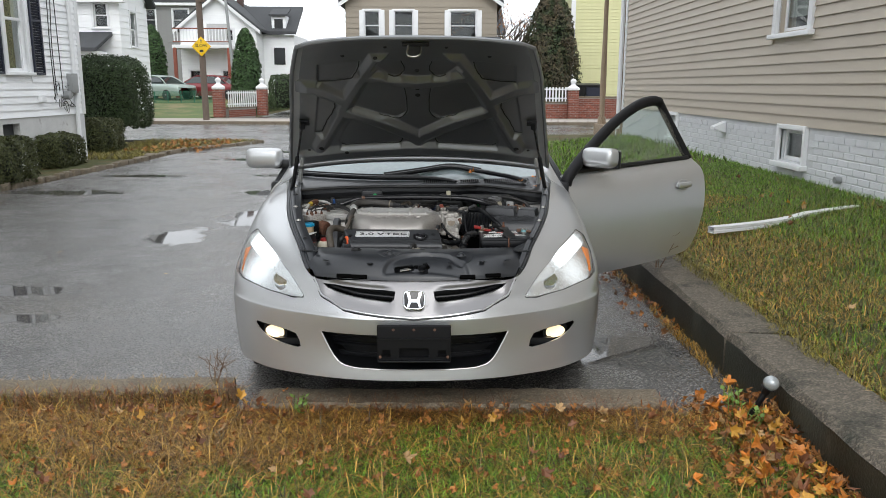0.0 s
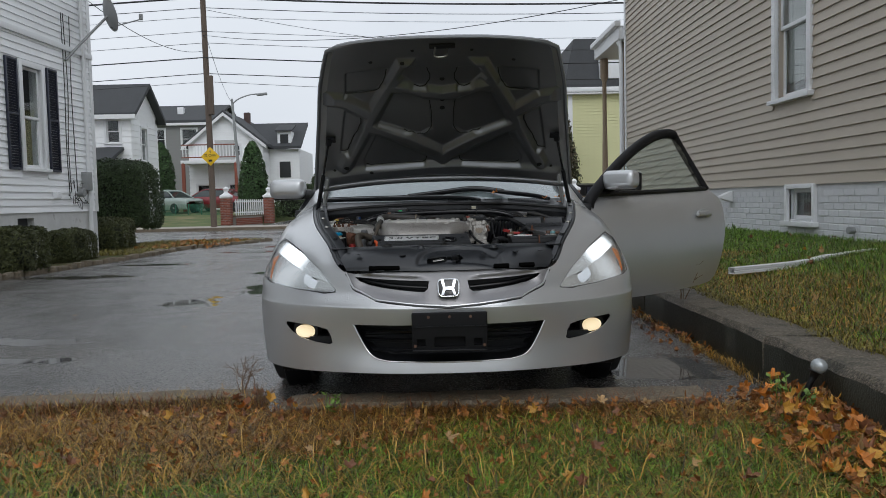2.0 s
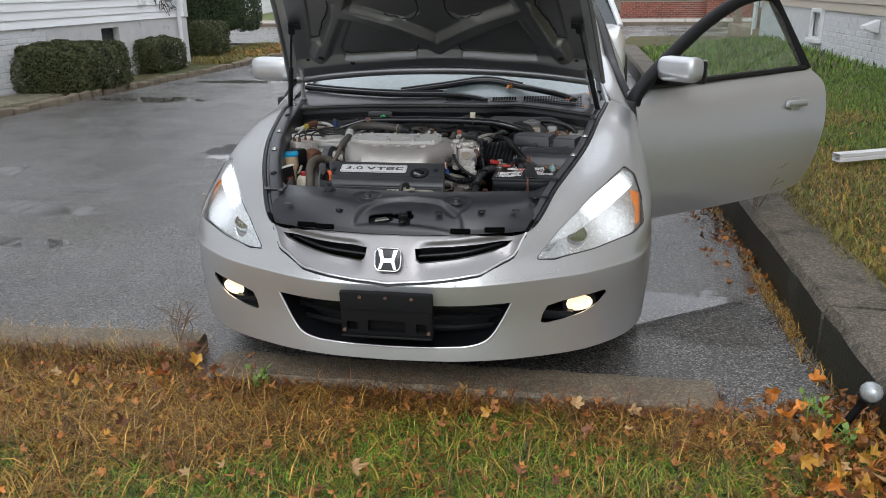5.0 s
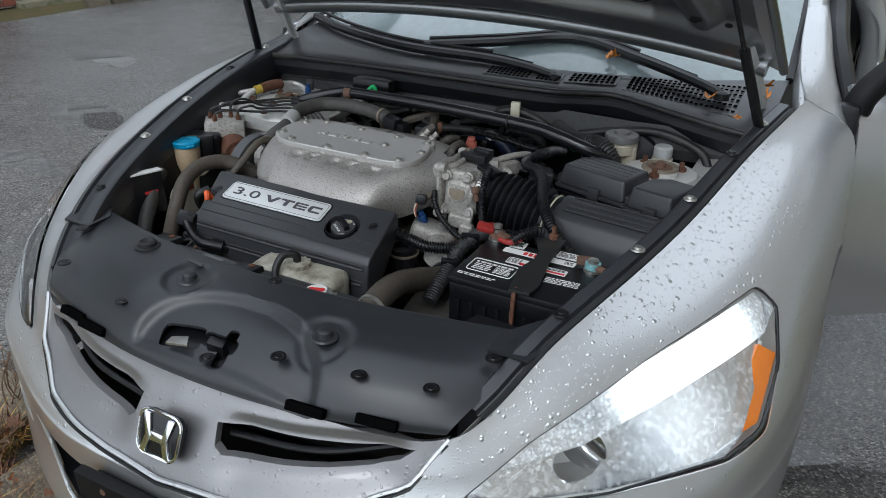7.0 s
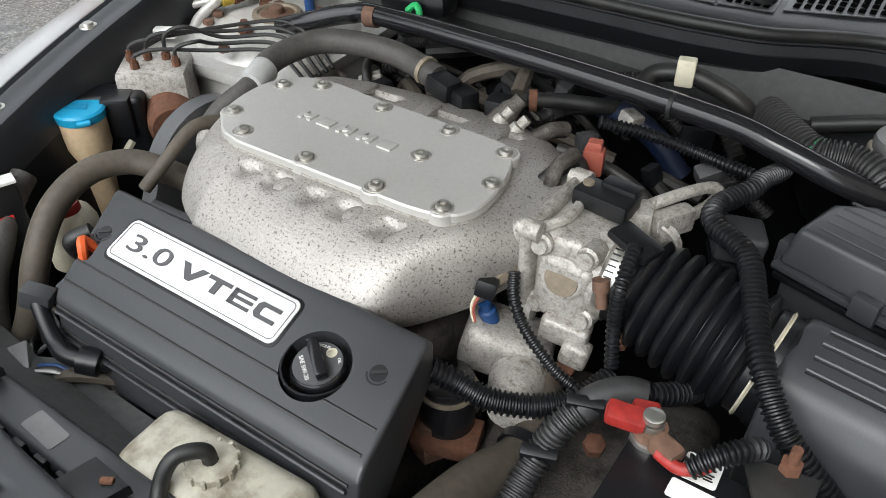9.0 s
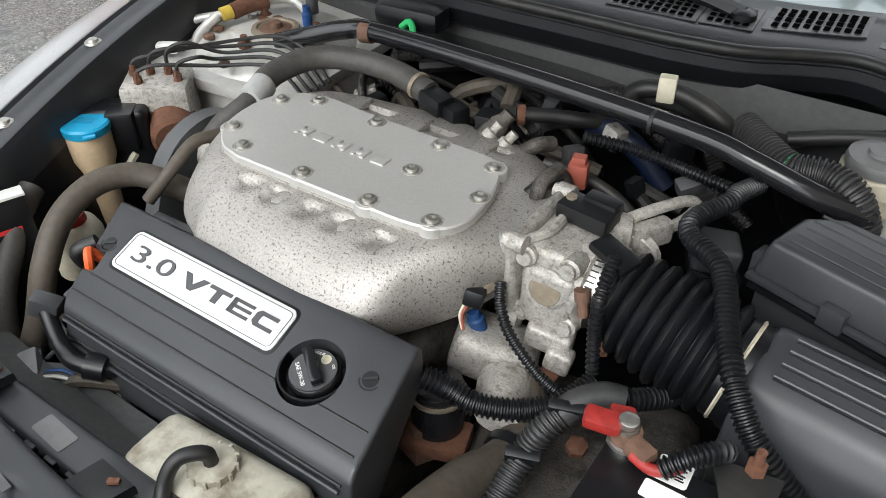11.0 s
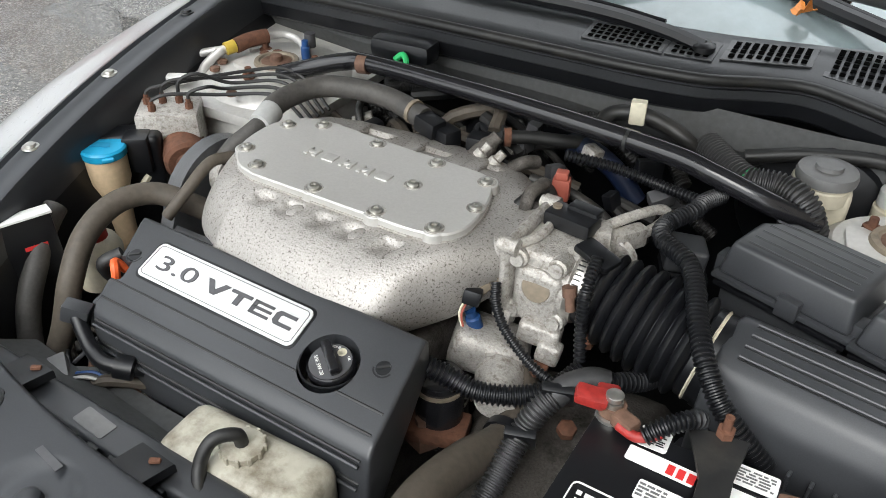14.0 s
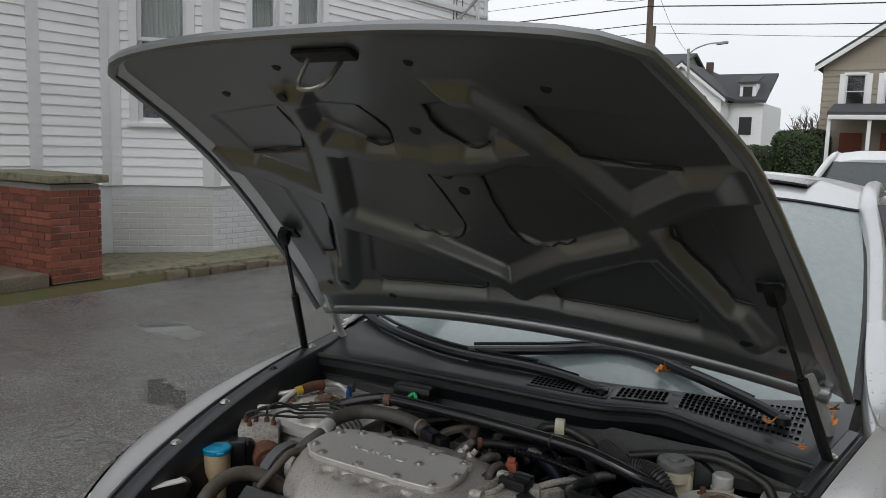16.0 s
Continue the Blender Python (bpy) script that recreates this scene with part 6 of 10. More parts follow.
part("cap_face", lathe(ct - Vector((0, -.0002, .0008)), (0, -.2, 1), [(0, .0245), (.0008, .0245), (.0008, 0)], 32), print_grey, cap, "worn grey printed face")
part("cap_grip", box(ct + Vector((0, 0, .006)), (.012, .045, .012), cq, .003), plastic_gloss, cap)
words("cap_print", "SAE 5W-20", .0062, ct + cq @ Vector((-.0135, 0, .0005)), cq @ turn(0, 0, -90), white_label, cap, .0003)
words("cap_print", "ENGINE", .0042, ct + cq @ Vector((.010, .017, .0005)), cq @ turn(0, 0, -40), white_label, cap, .0003)
words("cap_print", "OIL", .0042, ct + cq @ Vector((.020, -.006, .0005)), cq @ turn(0, 0, -95), white_label, cap, .0003)
part("cap_ring", lathe(ct + cq @ Vector((.0155, .006, 0)), (0, -.2, 1), [(0, .0055), (.0008, .0055), (.0008, .0038), (0, .0038)], 16), tan_clip, cap)
for x, y in ((-.313, .476), (.078, .480)):
    sc = part("cover_screw", lathe((x, y, cover_z(y) - .002), tq @ Vector((0, 0, 1)), [(0, .0125), (.003, .0125), (.003, .0105), (.0015, .0100), (.0015, .0095), (.0032, .009), (.0032, 0)], 20), plastic, cover)
    part("screw_slot", box((x, y, cover_z(y) + .0012), (.015, .0028, .003), tq @ turn(0, 0, 30)), print_black, sc)
bc = Vector((-.162, .4795, cover_z(.4795) + .0004))
part("badge_seat", prism(on_plane(rounded(.262, .060, .011), bc - tq @ Vector((0, 0, .002)), tq), tq @ Vector((0, 0, .0032)), .0008), plastic, cover)
badge = part("badge", prism(on_plane(rounded(.255, .053, .009), bc, tq), tq @ Vector((0, 0, .0028)), .0008), plate_white, cover, "brushed white badge with dark lettering")
lo = bc + tq @ Vector((0, 0, .0029))
inner_rim = on_plane(rounded(.247, .045, .006), lo, tq)
part("badge_rim", hose(inner_rim + inner_rim[:1], .0005, 4, 1), print_grey, badge)
words("badge_number", "3.0", .0305, lo + tq @ Vector((-.076, -.0005, .0006)), tq, print_grey, badge, .0006, stretch=1.9)


def mark(pts, dx):
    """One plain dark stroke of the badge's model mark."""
    return part("badge_mark", prism([lo + tq @ Vector((dx * .93 + .002 + u * .86, v * .74, 0)) for u, v in pts], tq @ Vector((0, 0, .001))), print_grey, badge, smooth=0)


mark([(-.022, .0125), (-.011, .0125), (0, -.003), (.011, .0125), (.022, .0125), (.004, -.0125), (-.004, -.0125)], -.012)
mark([(-.018, .0125), (.020, .0125), (.020, .0065), (.0055, .0065), (.0055, -.0125), (-.0045, -.0125), (-.0045, .0065), (-.018, .0065)], .028)
for v0 in (.0075, -.0022, -.0125):
    mark([(-.017, v0 + .005), (.018, v0 + .005), (.018, v0), (-.017, v0)], .067)
mark([(-.017, .0125), (-.010, .0125), (-.010, -.0125), (-.017, -.0125)], .067)
mark([(-.017, .007), (-.012, .0125), (.017, .0125), (.017, .0065), (-.006, .0065), (-.008, .004), (-.008, -.004), (-.006, -.0065), (.017, -.0065), (.017, -.0125), (-.012, -.0125), (-.017, -.007)], .105)
part("dipstick_grip", hose([(-.325, .446, .765), (-.325, .450, .795), (-.333, .458, .800), (-.327, .466, .785)], .006, 8, 6), orange_plastic, car, "orange dipstick loop")

# intake manifold: a cast plenum, a machined lid and its bolts
LID = [(-.225, .611), (-.123, .613), (-.03, .615), (.02, .617), (.056, .627), (.073, .655), (.071, .70), (.058, .745), (.036, .776), (-.01, .780), (-.08, .781), (-.146, .782), (-.240, .787), (-.285, .766), (-.303, .728), (-.296, .665), (-.262, .623)]
BELLY = [(-.225, .530), (-.12, .521), (-.03, .521), (.025, .534), (.058, .580), (.104, .640), (.135, .70), (.132, .765), (.092, .828), (.03, .868), (-.08, .876), (-.17, .870), (-.275, .848), (-.314, .802), (-.326, .735), (-.324, .655), (-.288, .570)]
FLAT = [1, 1, 1, .9, .7, .4, .2, .1, .1, 0, 0, 0, 0, .1, .2, .5, .8]
FALL = [.060, .060, .060, .058, .050, .040, .030, .030, .032, .028, .024, .024, .028, .040, .050, .054, .058]


def grown(outline, g):
    c = Vector((sum(p[0] for p in outline) / len(outline), sum(p[1] for p in outline) / len(outline)))
    out = []
    n = len(outline)
    for i, p in enumerate(outline):
        t = (Vector(outline[(i + 1) % n]) - Vector(outline[i - 1])).normalized()
        nrm = Vector((t.y, -t.x))
        if nrm.dot(Vector(p) - c) < 0:
            nrm = -nrm
        out.append(Vector(p) + nrm * g)
    return out


def loft_rings(rings):
    bm = B()
    V = [[bm.verts.new(p) for p in r] for r in rings]
    n = len(V[0])
    for a, b in zip(V, V[1:]):
        for i in range(n):
            j = (i + 1) % n
            bm.faces.new((a[i], a[j], b[j], b[i]))
    bm.faces.new(V[0])
    bm.faces.new(V[-1][::-1])
    bmesh.ops.recalc_face_normals(bm, faces=bm.faces)
    return bm


def soft_ring(outline, z, n=6):
    pts = [Vector((p[0], p[1], z)) for p in outline]
    return spline(pts + pts[:1], n)[:-1]


def belly_ring(k):
    """One ring of the plenum: k from 0 at the lid to 1 at its widest and 1.8 underneath."""
    a = k * math.pi / 2
    pts = []
    for (lx, ly), (bx, by), w, fall in zip(grown(LID, .004), BELLY, FLAT, FALL):
        if k <= 1:
            r = math.sin(a) * (1 - .35 * w) + k * .35 * w
            drop = (1 - math.cos(a)) * (1 - .45 * w) + k * .45 * w
        else:
            r = 1 - .75 * (1 - math.sin(a))
            drop = 1 - math.cos(a) * .06 / fall
        pts.append(Vector((lx + (bx - lx) * r, ly + (by - ly) * r, .880 - fall * drop)))
    return [p - Vector((0, -.3, 1)) * dent(p) for p in spline(pts + pts[:1], 16)[:-1]]


def dent(p):
    """How deep the casting is hollowed at a place: pockets below the lid's front edge and behind its back edge."""
    deep = 0.0
    for x, half, y0, y1, d in POCKET_ROWS:
        across = (half - abs(p.x - x - (p.y - y0) * .5)) / .004
        along = min((p.y - y0) / .016, (y1 - p.y) / .003)
        deep = max(deep, d * min(1.0, max(0.0, across)) * min(1.0, max(0.0, along)))
    return deep


POCKET_ROWS = [(x, .0135, .578, .605, .0065) for x in (-.198, -.155, -.103, -.060, -.006)] + [(x, .030, .800, .822, .008) for x in (-.185, -.088)] + [(.004, .018, .806, .826, .006)]
manifold = part("intake_manifold", loft_rings([belly_ring(k) for k in (0, .03, .06, .08, .10, .12, .15, .18, .21, .24, .27, .30, .33, .37, .42, .48, .54, .66, .78, .88, .95, 1.0, 1.08, 1.18, 1.3, 1.45, 1.6, 1.75)]), alu_cast, car, "pitted cast aluminium intake manifold", 60)
part("lid_gasket", loft_rings([soft_ring(grown(LID, .001), z, 4) for z in (.878, .8825)]), alu_dirty, manifold, "", 30)
part("manifold_lid", loft_rings([soft_ring(grown(LID, 0), z, 4) for z in (.882, .890)] + [soft_ring(grown(LID, -.002), .892, 4)]), alu_smooth, manifold, "smooth machined lid", 30)
BOLTS = [(-.235, .632), (-.135, .628), (-.037, .627), (.042, .635), (.061, .700), (.041, .761), (-.034, .703), (-.280, .660), (-.279, .744), (-.236, .771), (-.137, .768), (-.039, .767)]
for x, y in BOLTS:
    b = part("lid_bolt", lathe((x, y, .8915), (0, 0, 1), [(0, .0105), (.0012, .0103), (.0014, .0078), (.0048, .0074), (.0056, .0062), (.0056, .0036), (.003, .003), (.003, 0)], 16), steel, manifold)
    if y < .69 or y > .72:
        part("bolt_pad", lathe((x, y, .876), (0, 0, 1), [(0, .0175), (.0145, .0165), (.0158, .0150), (.0158, 0)], 20), alu_smooth, manifold)
    part("bolt_shadow_ring", lathe((x, y, .8918), (0, 0, 1), [(0, .0128), (.0006, .0124), (.0006, .0106), (0, .0104)], 18), alu_dirty, b)
# raised maker's mark on the lid, as plain blocks
for k in range(5):
    x, y = -.196 + .030 * k, .700 - .0005 * k
    mk = B()
    if k in (1, 4):
        add_box(mk, (x, y, .8925), (.020, .018, .004), turn(0, 0, 0), .002)
    else:
        add_box(mk, (x - .007, y, .8925), (.006, .018, .004), None, .001)
        add_box(mk, (x + .007, y, .8925), (.006, .018, .004), None, .001)
        add_box(mk, (x, y, .8925), (.010, .006, .004), turn(0, 0, 25 if k != 0 else 0), .001)
    part("lid_mark", mk, alu_smooth, manifold)


def flank(x, v):
    """A point on the sloping front flank: v from 0 at the lid to 1 at the widest line."""
    return Vector((x, .609 - .086 * v, .878 - .052 * v ** 1.25))


# casting lumps along the front flank, one below each bolt
for x in (-.235, -.135, -.037):
    part("casting_boss", lathe(flank(x, .12) - Vector((0, .003, .014)), (0, -.45, .9), [(0, .021), (.010, .0175), (.0135, .012), (.0145, 0)], 18), alu_cast, manifold)
# ribs behind the lid
for x in (-.205, -.105, -.005):
    part("casting_rib", box((x, .812, .876), (.026, .046, .012), turn(-5, 0, 6), .0055, 3), alu_cast, manifold)
for x, y in ((-.022, .848), (.006, .838)):
    part("vacuum_stub", lathe((x, y, .870), (.5, .5, .75), [(0, .010), (.010, .0095), (.012, .0065), (.024, .0065), (.024, 0)], 16), alu_dirty, manifold)
part("side_boss", lathe((.086, .705, .846), (.25, -.1, 1), [(0, .012), (.012, .010), (.026, .006), (.028, 0)], 14), alu_dirty, manifold)
# neck, throttle body, bellows
neck_at = [(.03, .71, .824, .10, .105, .040), (.075, .712, .826, .098, .100, .032), (.105, .715, .829, .100, .096, .018), (.124, .717, .831, .104, .100, .010)]
part("manifold_neck", loft_rings([[Vector((x, y + u, z + w)) for u, w in rounded(wy, wz, r, 5)] for x, y, z, wy, wz, r in neck_at]), alu_cast, manifold)
flange = part("throttle_flange", box((.126, .717, .832), (.014, .128, .116), None, .009, 3), alu_dirty, car)
tb = part("throttle_body", box((.162, .717, .832), (.062, .094, .096), None, .010, 3), alu_dirty, car, "dusty aluminium throttle body")
part("throttle_bore", lathe((.185, .712, .832), (1, -.03, -.02), [(0, .050), (.018, .049), (.020, .044), (.034, .044), (.034, 0)], 28), alu_dirty, tb)
part("idle_housing", box((.166, .676, .820), (.060, .030, .080), turn(0, 4, 0), .010, 3), alu_dirty, tb)
part("idle_motor", lathe((.167, .668, .837), (0, -1, .18), [(0, .0245), (.006, .024), (.008, .021), (.008, .019), (.006, .0185), (.006, 0)], 24), alu_dirty, tb)
part("idle_seal", lathe((.167, .6615, .838), (0, -1, .18), [(0, .0185), (.0015, .018), (.0018, 0)], 22), brass_seal, tb)
for x, y, z in ((.140, .668, .868), (.190, .668, .872), (.138, .668, .792), (.193, .668, .795)):
    part("housing_lug", lathe((x, y, z), (0, -1, .15), [(-.02, .0125), (.004, .012), (.006, .009), (.010, .0085), (.010, 0)], 14), alu_dirty, tb)
for y, z in ((.662, .884), (.772, .884), (.662, .782), (.772, .782)):
    part("flange_bolt", lathe((.120, y, z), (-1, 0, 0), [(-.020, .011), (0, .011), (.001, .008), (.005, .008), (.006, .005), (.006, 0)], 12), alu_dirty, tb)
part("throttle_foot", box((.178, .662, .775), (.052, .026, .030), turn(0, 6, 8), .006, 3), alu_dirty, tb)
part("throttle_foot", box((.196, .652, .760), (.030, .022, .030), turn(0, 10, 8), .007, 3), alu_dirty, tb)
part("top_rib", hose([(.136, .675, .882), (.150, .70, .885), (.150, .745, .885), (.165, .76, .882)], .006, 8, 6), alu_dirty, tb)
part("map_sensor", box((.172, .738, .893), (.062, .034, .020), turn(0, 0, -6), .004), plastic, tb)
part("sensor_plug", box((.182, .752, .900), (.040, .020, .016), turn(0, 0, -6), .003), plastic, tb)
part("sensor_screw", lathe((.150, .741, .902), (0, 0, 1), [(0, .006), (.004, .006), (.005, 0)], 10), brass_seal, tb)
link = part("throttle_link", hose([(.198, .752, .880), (.222, .790, .886), (.246, .832, .884), (.256, .842, .876), (.252, .828, .866), (.232, .788, .858), (.214, .760, .850)], .0068, 10, 7), alu_dirty, tb, "dusty grey throttle linkage")
part("link_arm", box((.230, .778, .866), (.048, .020, .028), turn(0, 0, 58), .005), alu_dirty, link)
part("link_clip", box((.204, .754, .872), (.026, .030, .034), turn(0, 0, 20), .004), alu_dirty, link)
part("cable_wheel", lathe((.222, .764, .845), (0, 1, .1), [(-.006, .026), (-.004, .028), (0, .024), (.004, .028), (.006, .026)], 20), alu_dirty, link)
part("temp_probe", lathe((.110, .668, .826), (-.25, -.85, -.25), [(-.012, .013), (.004, .013), (.005, .010), (.014, .010), (.015, .0085), (.028, .0085)], 6), brass_seal, manifold)
part("probe_plug", box((.098, .636, .817), (.022, .034, .020), turn(-14, 10, 18), .004), plastic, manifold)
for k in range(2):
    part("probe_wire", hose([(.093 + .004 * k, .624, .812), (.092 + .003 * k, .614, .800), (.098 + .002 * k, .610, .785)], .0016, 6, 6), red_faded if k else tan_clip, manifold)
BX0, BX1 = Vector((.206, .710, .831)), Vector((.380, .698, .800))
clamp = part("hose_clamp", lathe(BX0 - Vector((.002, 0, 0)), BX1 - BX0, [(0, .0475), (0, .0495), (.013, .0495), (.013, .0475)], 34), steel, car, "steel worm-drive hose clamp")
for k in range(13):
    a = math.radians(-100 + 7 * k)
    q0 = BX0 + Vector((.005, .0496 * math.sin(a), .0496 * math.cos(a)))
    part("clamp_slot", box(q0, (.0085, .0016, .0008), Matrix.Rotation(-a, 3, "X")), print_black, clamp, smooth=0)
part("clamp_screw", lathe((.208, .662, .853), (.25, -.2, -1), [(-.004, .0085), (.008, .0085), (.009, .006), (.026, .006)], 10), rust_light, clamp)
bp, L = [(0, .0455), (.018, .0465)], (BX1 - BX0).length
for k in range(8):
    t0 = .022 + (L - .050) * k / 8
    w = (L - .050) / 8
    r = .0525 + .0075 * min(1, k / 4)
    bp += [(t0, r - .0075), (t0 + w * .22, r + .001), (t0 + w * .5, r + .0035), (t0 + w * .75, r + .001), (t0 + w * .98, r - .0075)]
bp += [(L - .026, .055), (L, .0555), (L + .03, .055)]
bellows = part("intake_bellows", lathe(BX0, BX1 - BX0, bp, 40), plastic, car, "ribbed black rubber intake bellows")
part("bellows_wire", lathe(BX0 + (BX1 - BX0).normalized() * (L - .018), BX1 - BX0, [(0, .0555), (.002, .0575), (.004, .0555)], 34), tan_clip, bellows)
part("bellows_holder", box((.222, .700, .884), (.050, .030, .010), turn(0, 8, -20), .004), plastic, bellows)

# air box, fuse boxes


def placed(bm, at, yaw):
    """Turns a bmesh about the upright and sets it at that place."""
    bmesh.ops.transform(bm, matrix=Matrix.Translation(at) @ Matrix.Rotation(radians(yaw), 4, "Z"), verts=bm.verts)
    return bm


AIR, AIR_YAW = (.388, .736, 0), -7
ab = B()
prof = [(.0, .70), (.0, .845), (-.012, .858), (-.030, .861), (-.070, .852), (-.092, .838), (-.108, .812), (-.116, .78), (-.120, .70)]
add_prism(ab, [(0, y, z) for y, z in prof], (.222, 0, 0))
bmesh.ops.bevel(ab, geom=list(ab.edges), offset=.009, segments=3, profile=.6, affect="EDGES")
airbox = part("air_box", placed(ab, AIR, AIR_YAW), plastic_soft, car, "satin black plastic air filter box")
for k in range(4):
    y = -.026 - .016 * k
    z = .8622 - .225 * max(0.0, -.030 - y)
    part("lid_ridge", placed(hose([(.022, y, z - .001), (.195, y, z - .001)], .0017, 6, 2), AIR, AIR_YAW), plastic_soft, airbox)
    part("ridge_shade", placed(hose([(.022, y - .0034, z - .0020), (.195, y - .0034, z - .0020)], .0007, 4, 2), AIR, AIR_YAW), print_black, airbox)
for k in range(9):
    part("side_rib", placed(box((.022 + .022 * k, -.121, .742), (.004, .016, .075), turn(-4, 0, 0), .0015), AIR, AIR_YAW), plastic_soft, airbox)
part("lid_seam", placed(box((.112, -.060, .697), (.236, .142, .012), None, .004), AIR, AIR_YAW), plastic_soft, airbox)
part("air_box_base", placed(box((.110, -.060, .62), (.22, .128, .15), None, .012), AIR, AIR_YAW), plastic_soft, airbox)
part("box_inlet", lathe(BX1 - (BX1 - BX0).normalized() * .006, BX1 - BX0, [(0, .054), (0, .0575), (.014, .0585), (.03, .0585), (.03, 0)], 34), plastic, airbox)
part("air_duct", hose([(.40, .66, .69), (.43, .45, .68), (.42, .28, .70)], .04, 14, 6), plastic_soft, airbox)


def lidded_box(name, at, yaw, w, d, top, label, ridges=0):
    """A lidded electrics box: its near left corner lies at that place."""
    base = part(name, placed(box((w / 2, d / 2, top - .09), (w - .012, d - .012, .13), None, .006), at, yaw), plastic_soft, car, label)
    outline = [(0, 0), (w, 0), (w, d), (.030, d), (0, d - .030)]
    lid = prism([(x, y, top - .042) for x, y in outline], (0, 0, .042))
    for v in lid.verts:
        if v.co.z > top - .01:
            v.co.x += .007 if v.co.x < w / 2 else -.007
            v.co.y += .009 if v.co.y < d / 2 else -.005
    bmesh.ops.bevel(lid, geom=list(lid.edges), offset=.006, segments=3, profile=.6, affect="EDGES")
    part("box_lid", placed(lid, at, yaw), plastic_soft, base)
    part("lid_skirt", placed(box((w / 2, d / 2, top - .046), (w + .008, d + .008, .007), None, .002), at, yaw), plastic_soft, base)
    part("lid_skirt", placed(box((w / 2, d / 2, top - .058), (w + .002, d + .002, .007), None, .002), at, yaw), plastic, base)
    for k in range(ridges):
        y = .024 + (d - .042) * k / max(1, ridges - 1)
        part("lid_ridge", placed(hose([(.018, y, top - .0008), (w - .018, y, top - .0008)], .0016, 6, 2), at, yaw), plastic_soft, base)
        part("ridge_shade", placed(hose([(.018, y - .003, top - .0006), (w - .018, y - .003, top - .0006)], .0009, 4, 2), at, yaw), print_black, base)
    part("lid_clip", placed(box((w * .58, -.004, top - .040), (.026, .012, .026), None, .003), at, yaw), plastic_soft, base)
    part("lid_clip", placed(box((-.004, d * .22, top - .040), (.012, .024, .026), None, .003), at, yaw), plastic_soft, base)
    return base


lidded_box("fuse_box", (.337, .797, 0), -16, .160, .108, .891, "black fuse box with a ridged lid", 5)
lidded_box("relay_box", (.497, .748, 0), -17, .100, .112, .889, "black relay box with a smooth lid")
stub = part("relay_stub", placed(box((0, 0, .848), (.050, .046, .034), turn(0, 6, 0), .007, 3), (.293, .812, 0), 25), plastic_soft, car)
part("stub_base", placed(box((0, 0, .825), (.056, .052, .012), turn(0, 6, 0), .003), (.295, .812, 0), 25), plastic, stub)
part("relay_wires", add_box(add_box(B(), (.60, .79, .79), (.012, .05, .07), None, .004), (.60, .73, .80), (.012, .02, .06), None, .004), plastic_soft, car)

# battery with cables and hold-down
batt = part("battery", box((.422, .46, .715), (.245, .172, .185), None, .008), plastic, car, "black car battery with worn labels")
part("battery_lid", box((.422, .46, .803), (.250, .178, .018), None, .005), plastic, batt)
part("battery_step", box((.422, .380, .785), (.24, .02, .03), None, .004), plastic, batt)
for k in range(9):
    part("battery_rib", box((.32 + .025 * k, .372, .72), (.008, .008, .10), None, .002), plastic, batt)


def sticker(x, y, w, h, m, rot=0, lines=0, tone=None, z=.8135):
    st = part("label_patch", prism(on_plane(rounded(w, h, min(w, h) * .12, 3), (x, y, z), turn(0, 0, rot)), (0, 0, .0008)), m, batt, smooth=0)
    for k in range(lines):
        yy = h * (.5 - (k + 1) / (lines + 1))
        ln = w * (.78 if k % 3 else .6)
        part("print_line", add_box(B(), Vector((x, y, z + .0012)) + turn(0, 0, rot) @ Vector((-w * .06, yy, 0)), (ln, h / (lines + 1) * .42, .0004), turn(0, 0, rot)), tone or print_black, st, smooth=0)
    return st


def label_block(x, y, w, h, rows, m, seed, rot=0):
    """Rows of small unreadable print: short bars of uneven length."""
    rb = random.Random(seed)
    bm = B()
    for k in range(rows):
        v = h * (.5 - (k + .5) / rows)
        u = -w / 2
        while u < w / 2 - .003:
            ln = min(rb.uniform(.004, .012), w / 2 - u)
            add_box(bm, Vector((x, y, .8148)) + turn(0, 0, rot) @ Vector((u + ln / 2, v, 0)), (ln, h / rows * .5, .0004), turn(0, 0, rot))
            u += ln + rb.uniform(.0012, .003)
    return part("print_block", bm, m, batt, smooth=0)


rimq = on_plane(rounded(.084, .046, .006, 3), (.357, .429, .8145), turn(0, 0, 0))
part("label_edge", hose(rimq + rimq[:1], .0010, 4, 1), white_label, batt)
label_block(.357, .441, .070, .010, 1, white_label, 1)
label_block(.340, .424, .034, .024, 4, white_label, 2)
label_block(.378, .424, .030, .024, 5, white_label, 3)
sticker(.390, .4755, .049, .024, white_label, 0, 0)
label_block(.380, .4755, .026, .018, 4, cap_grey, 4)
part("sticker_red", prism(on_plane(rounded(.016, .007, .002), (.399, .469, .8146), turn(0, 0, 0)), (0, 0, .0004)), print_red, batt, smooth=0)
sticker(.376, .512, .066, .019, white_label, 0, 0)
for k in range(4):
    part("brand_bar", add_box(B(), (.386 + .010 * k, .511, .8149), (.007, .012, .0006), None), print_red, batt, smooth=0)
sticker(.360, .540, .030, .028, white_label, 3, 0)
label_block(.360, .541, .022, .020, 7, print_black, 5, 3)
sticker(.457, .543, .041, .026, white_label, 2, 0)
label_block(.457, .543, .034, .019, 5, cap_grey, 6, 2)
sticker(.457, .514, .046, .019, white_label, 1, 0)
label_block(.468, .514, .016, .012, 3, print_grey, 7, 1)
sticker(.457, .474, .042, .021, white_label, 1, 0)
label_block(.457, .478, .034, .008, 2, print_black, 8, 1)
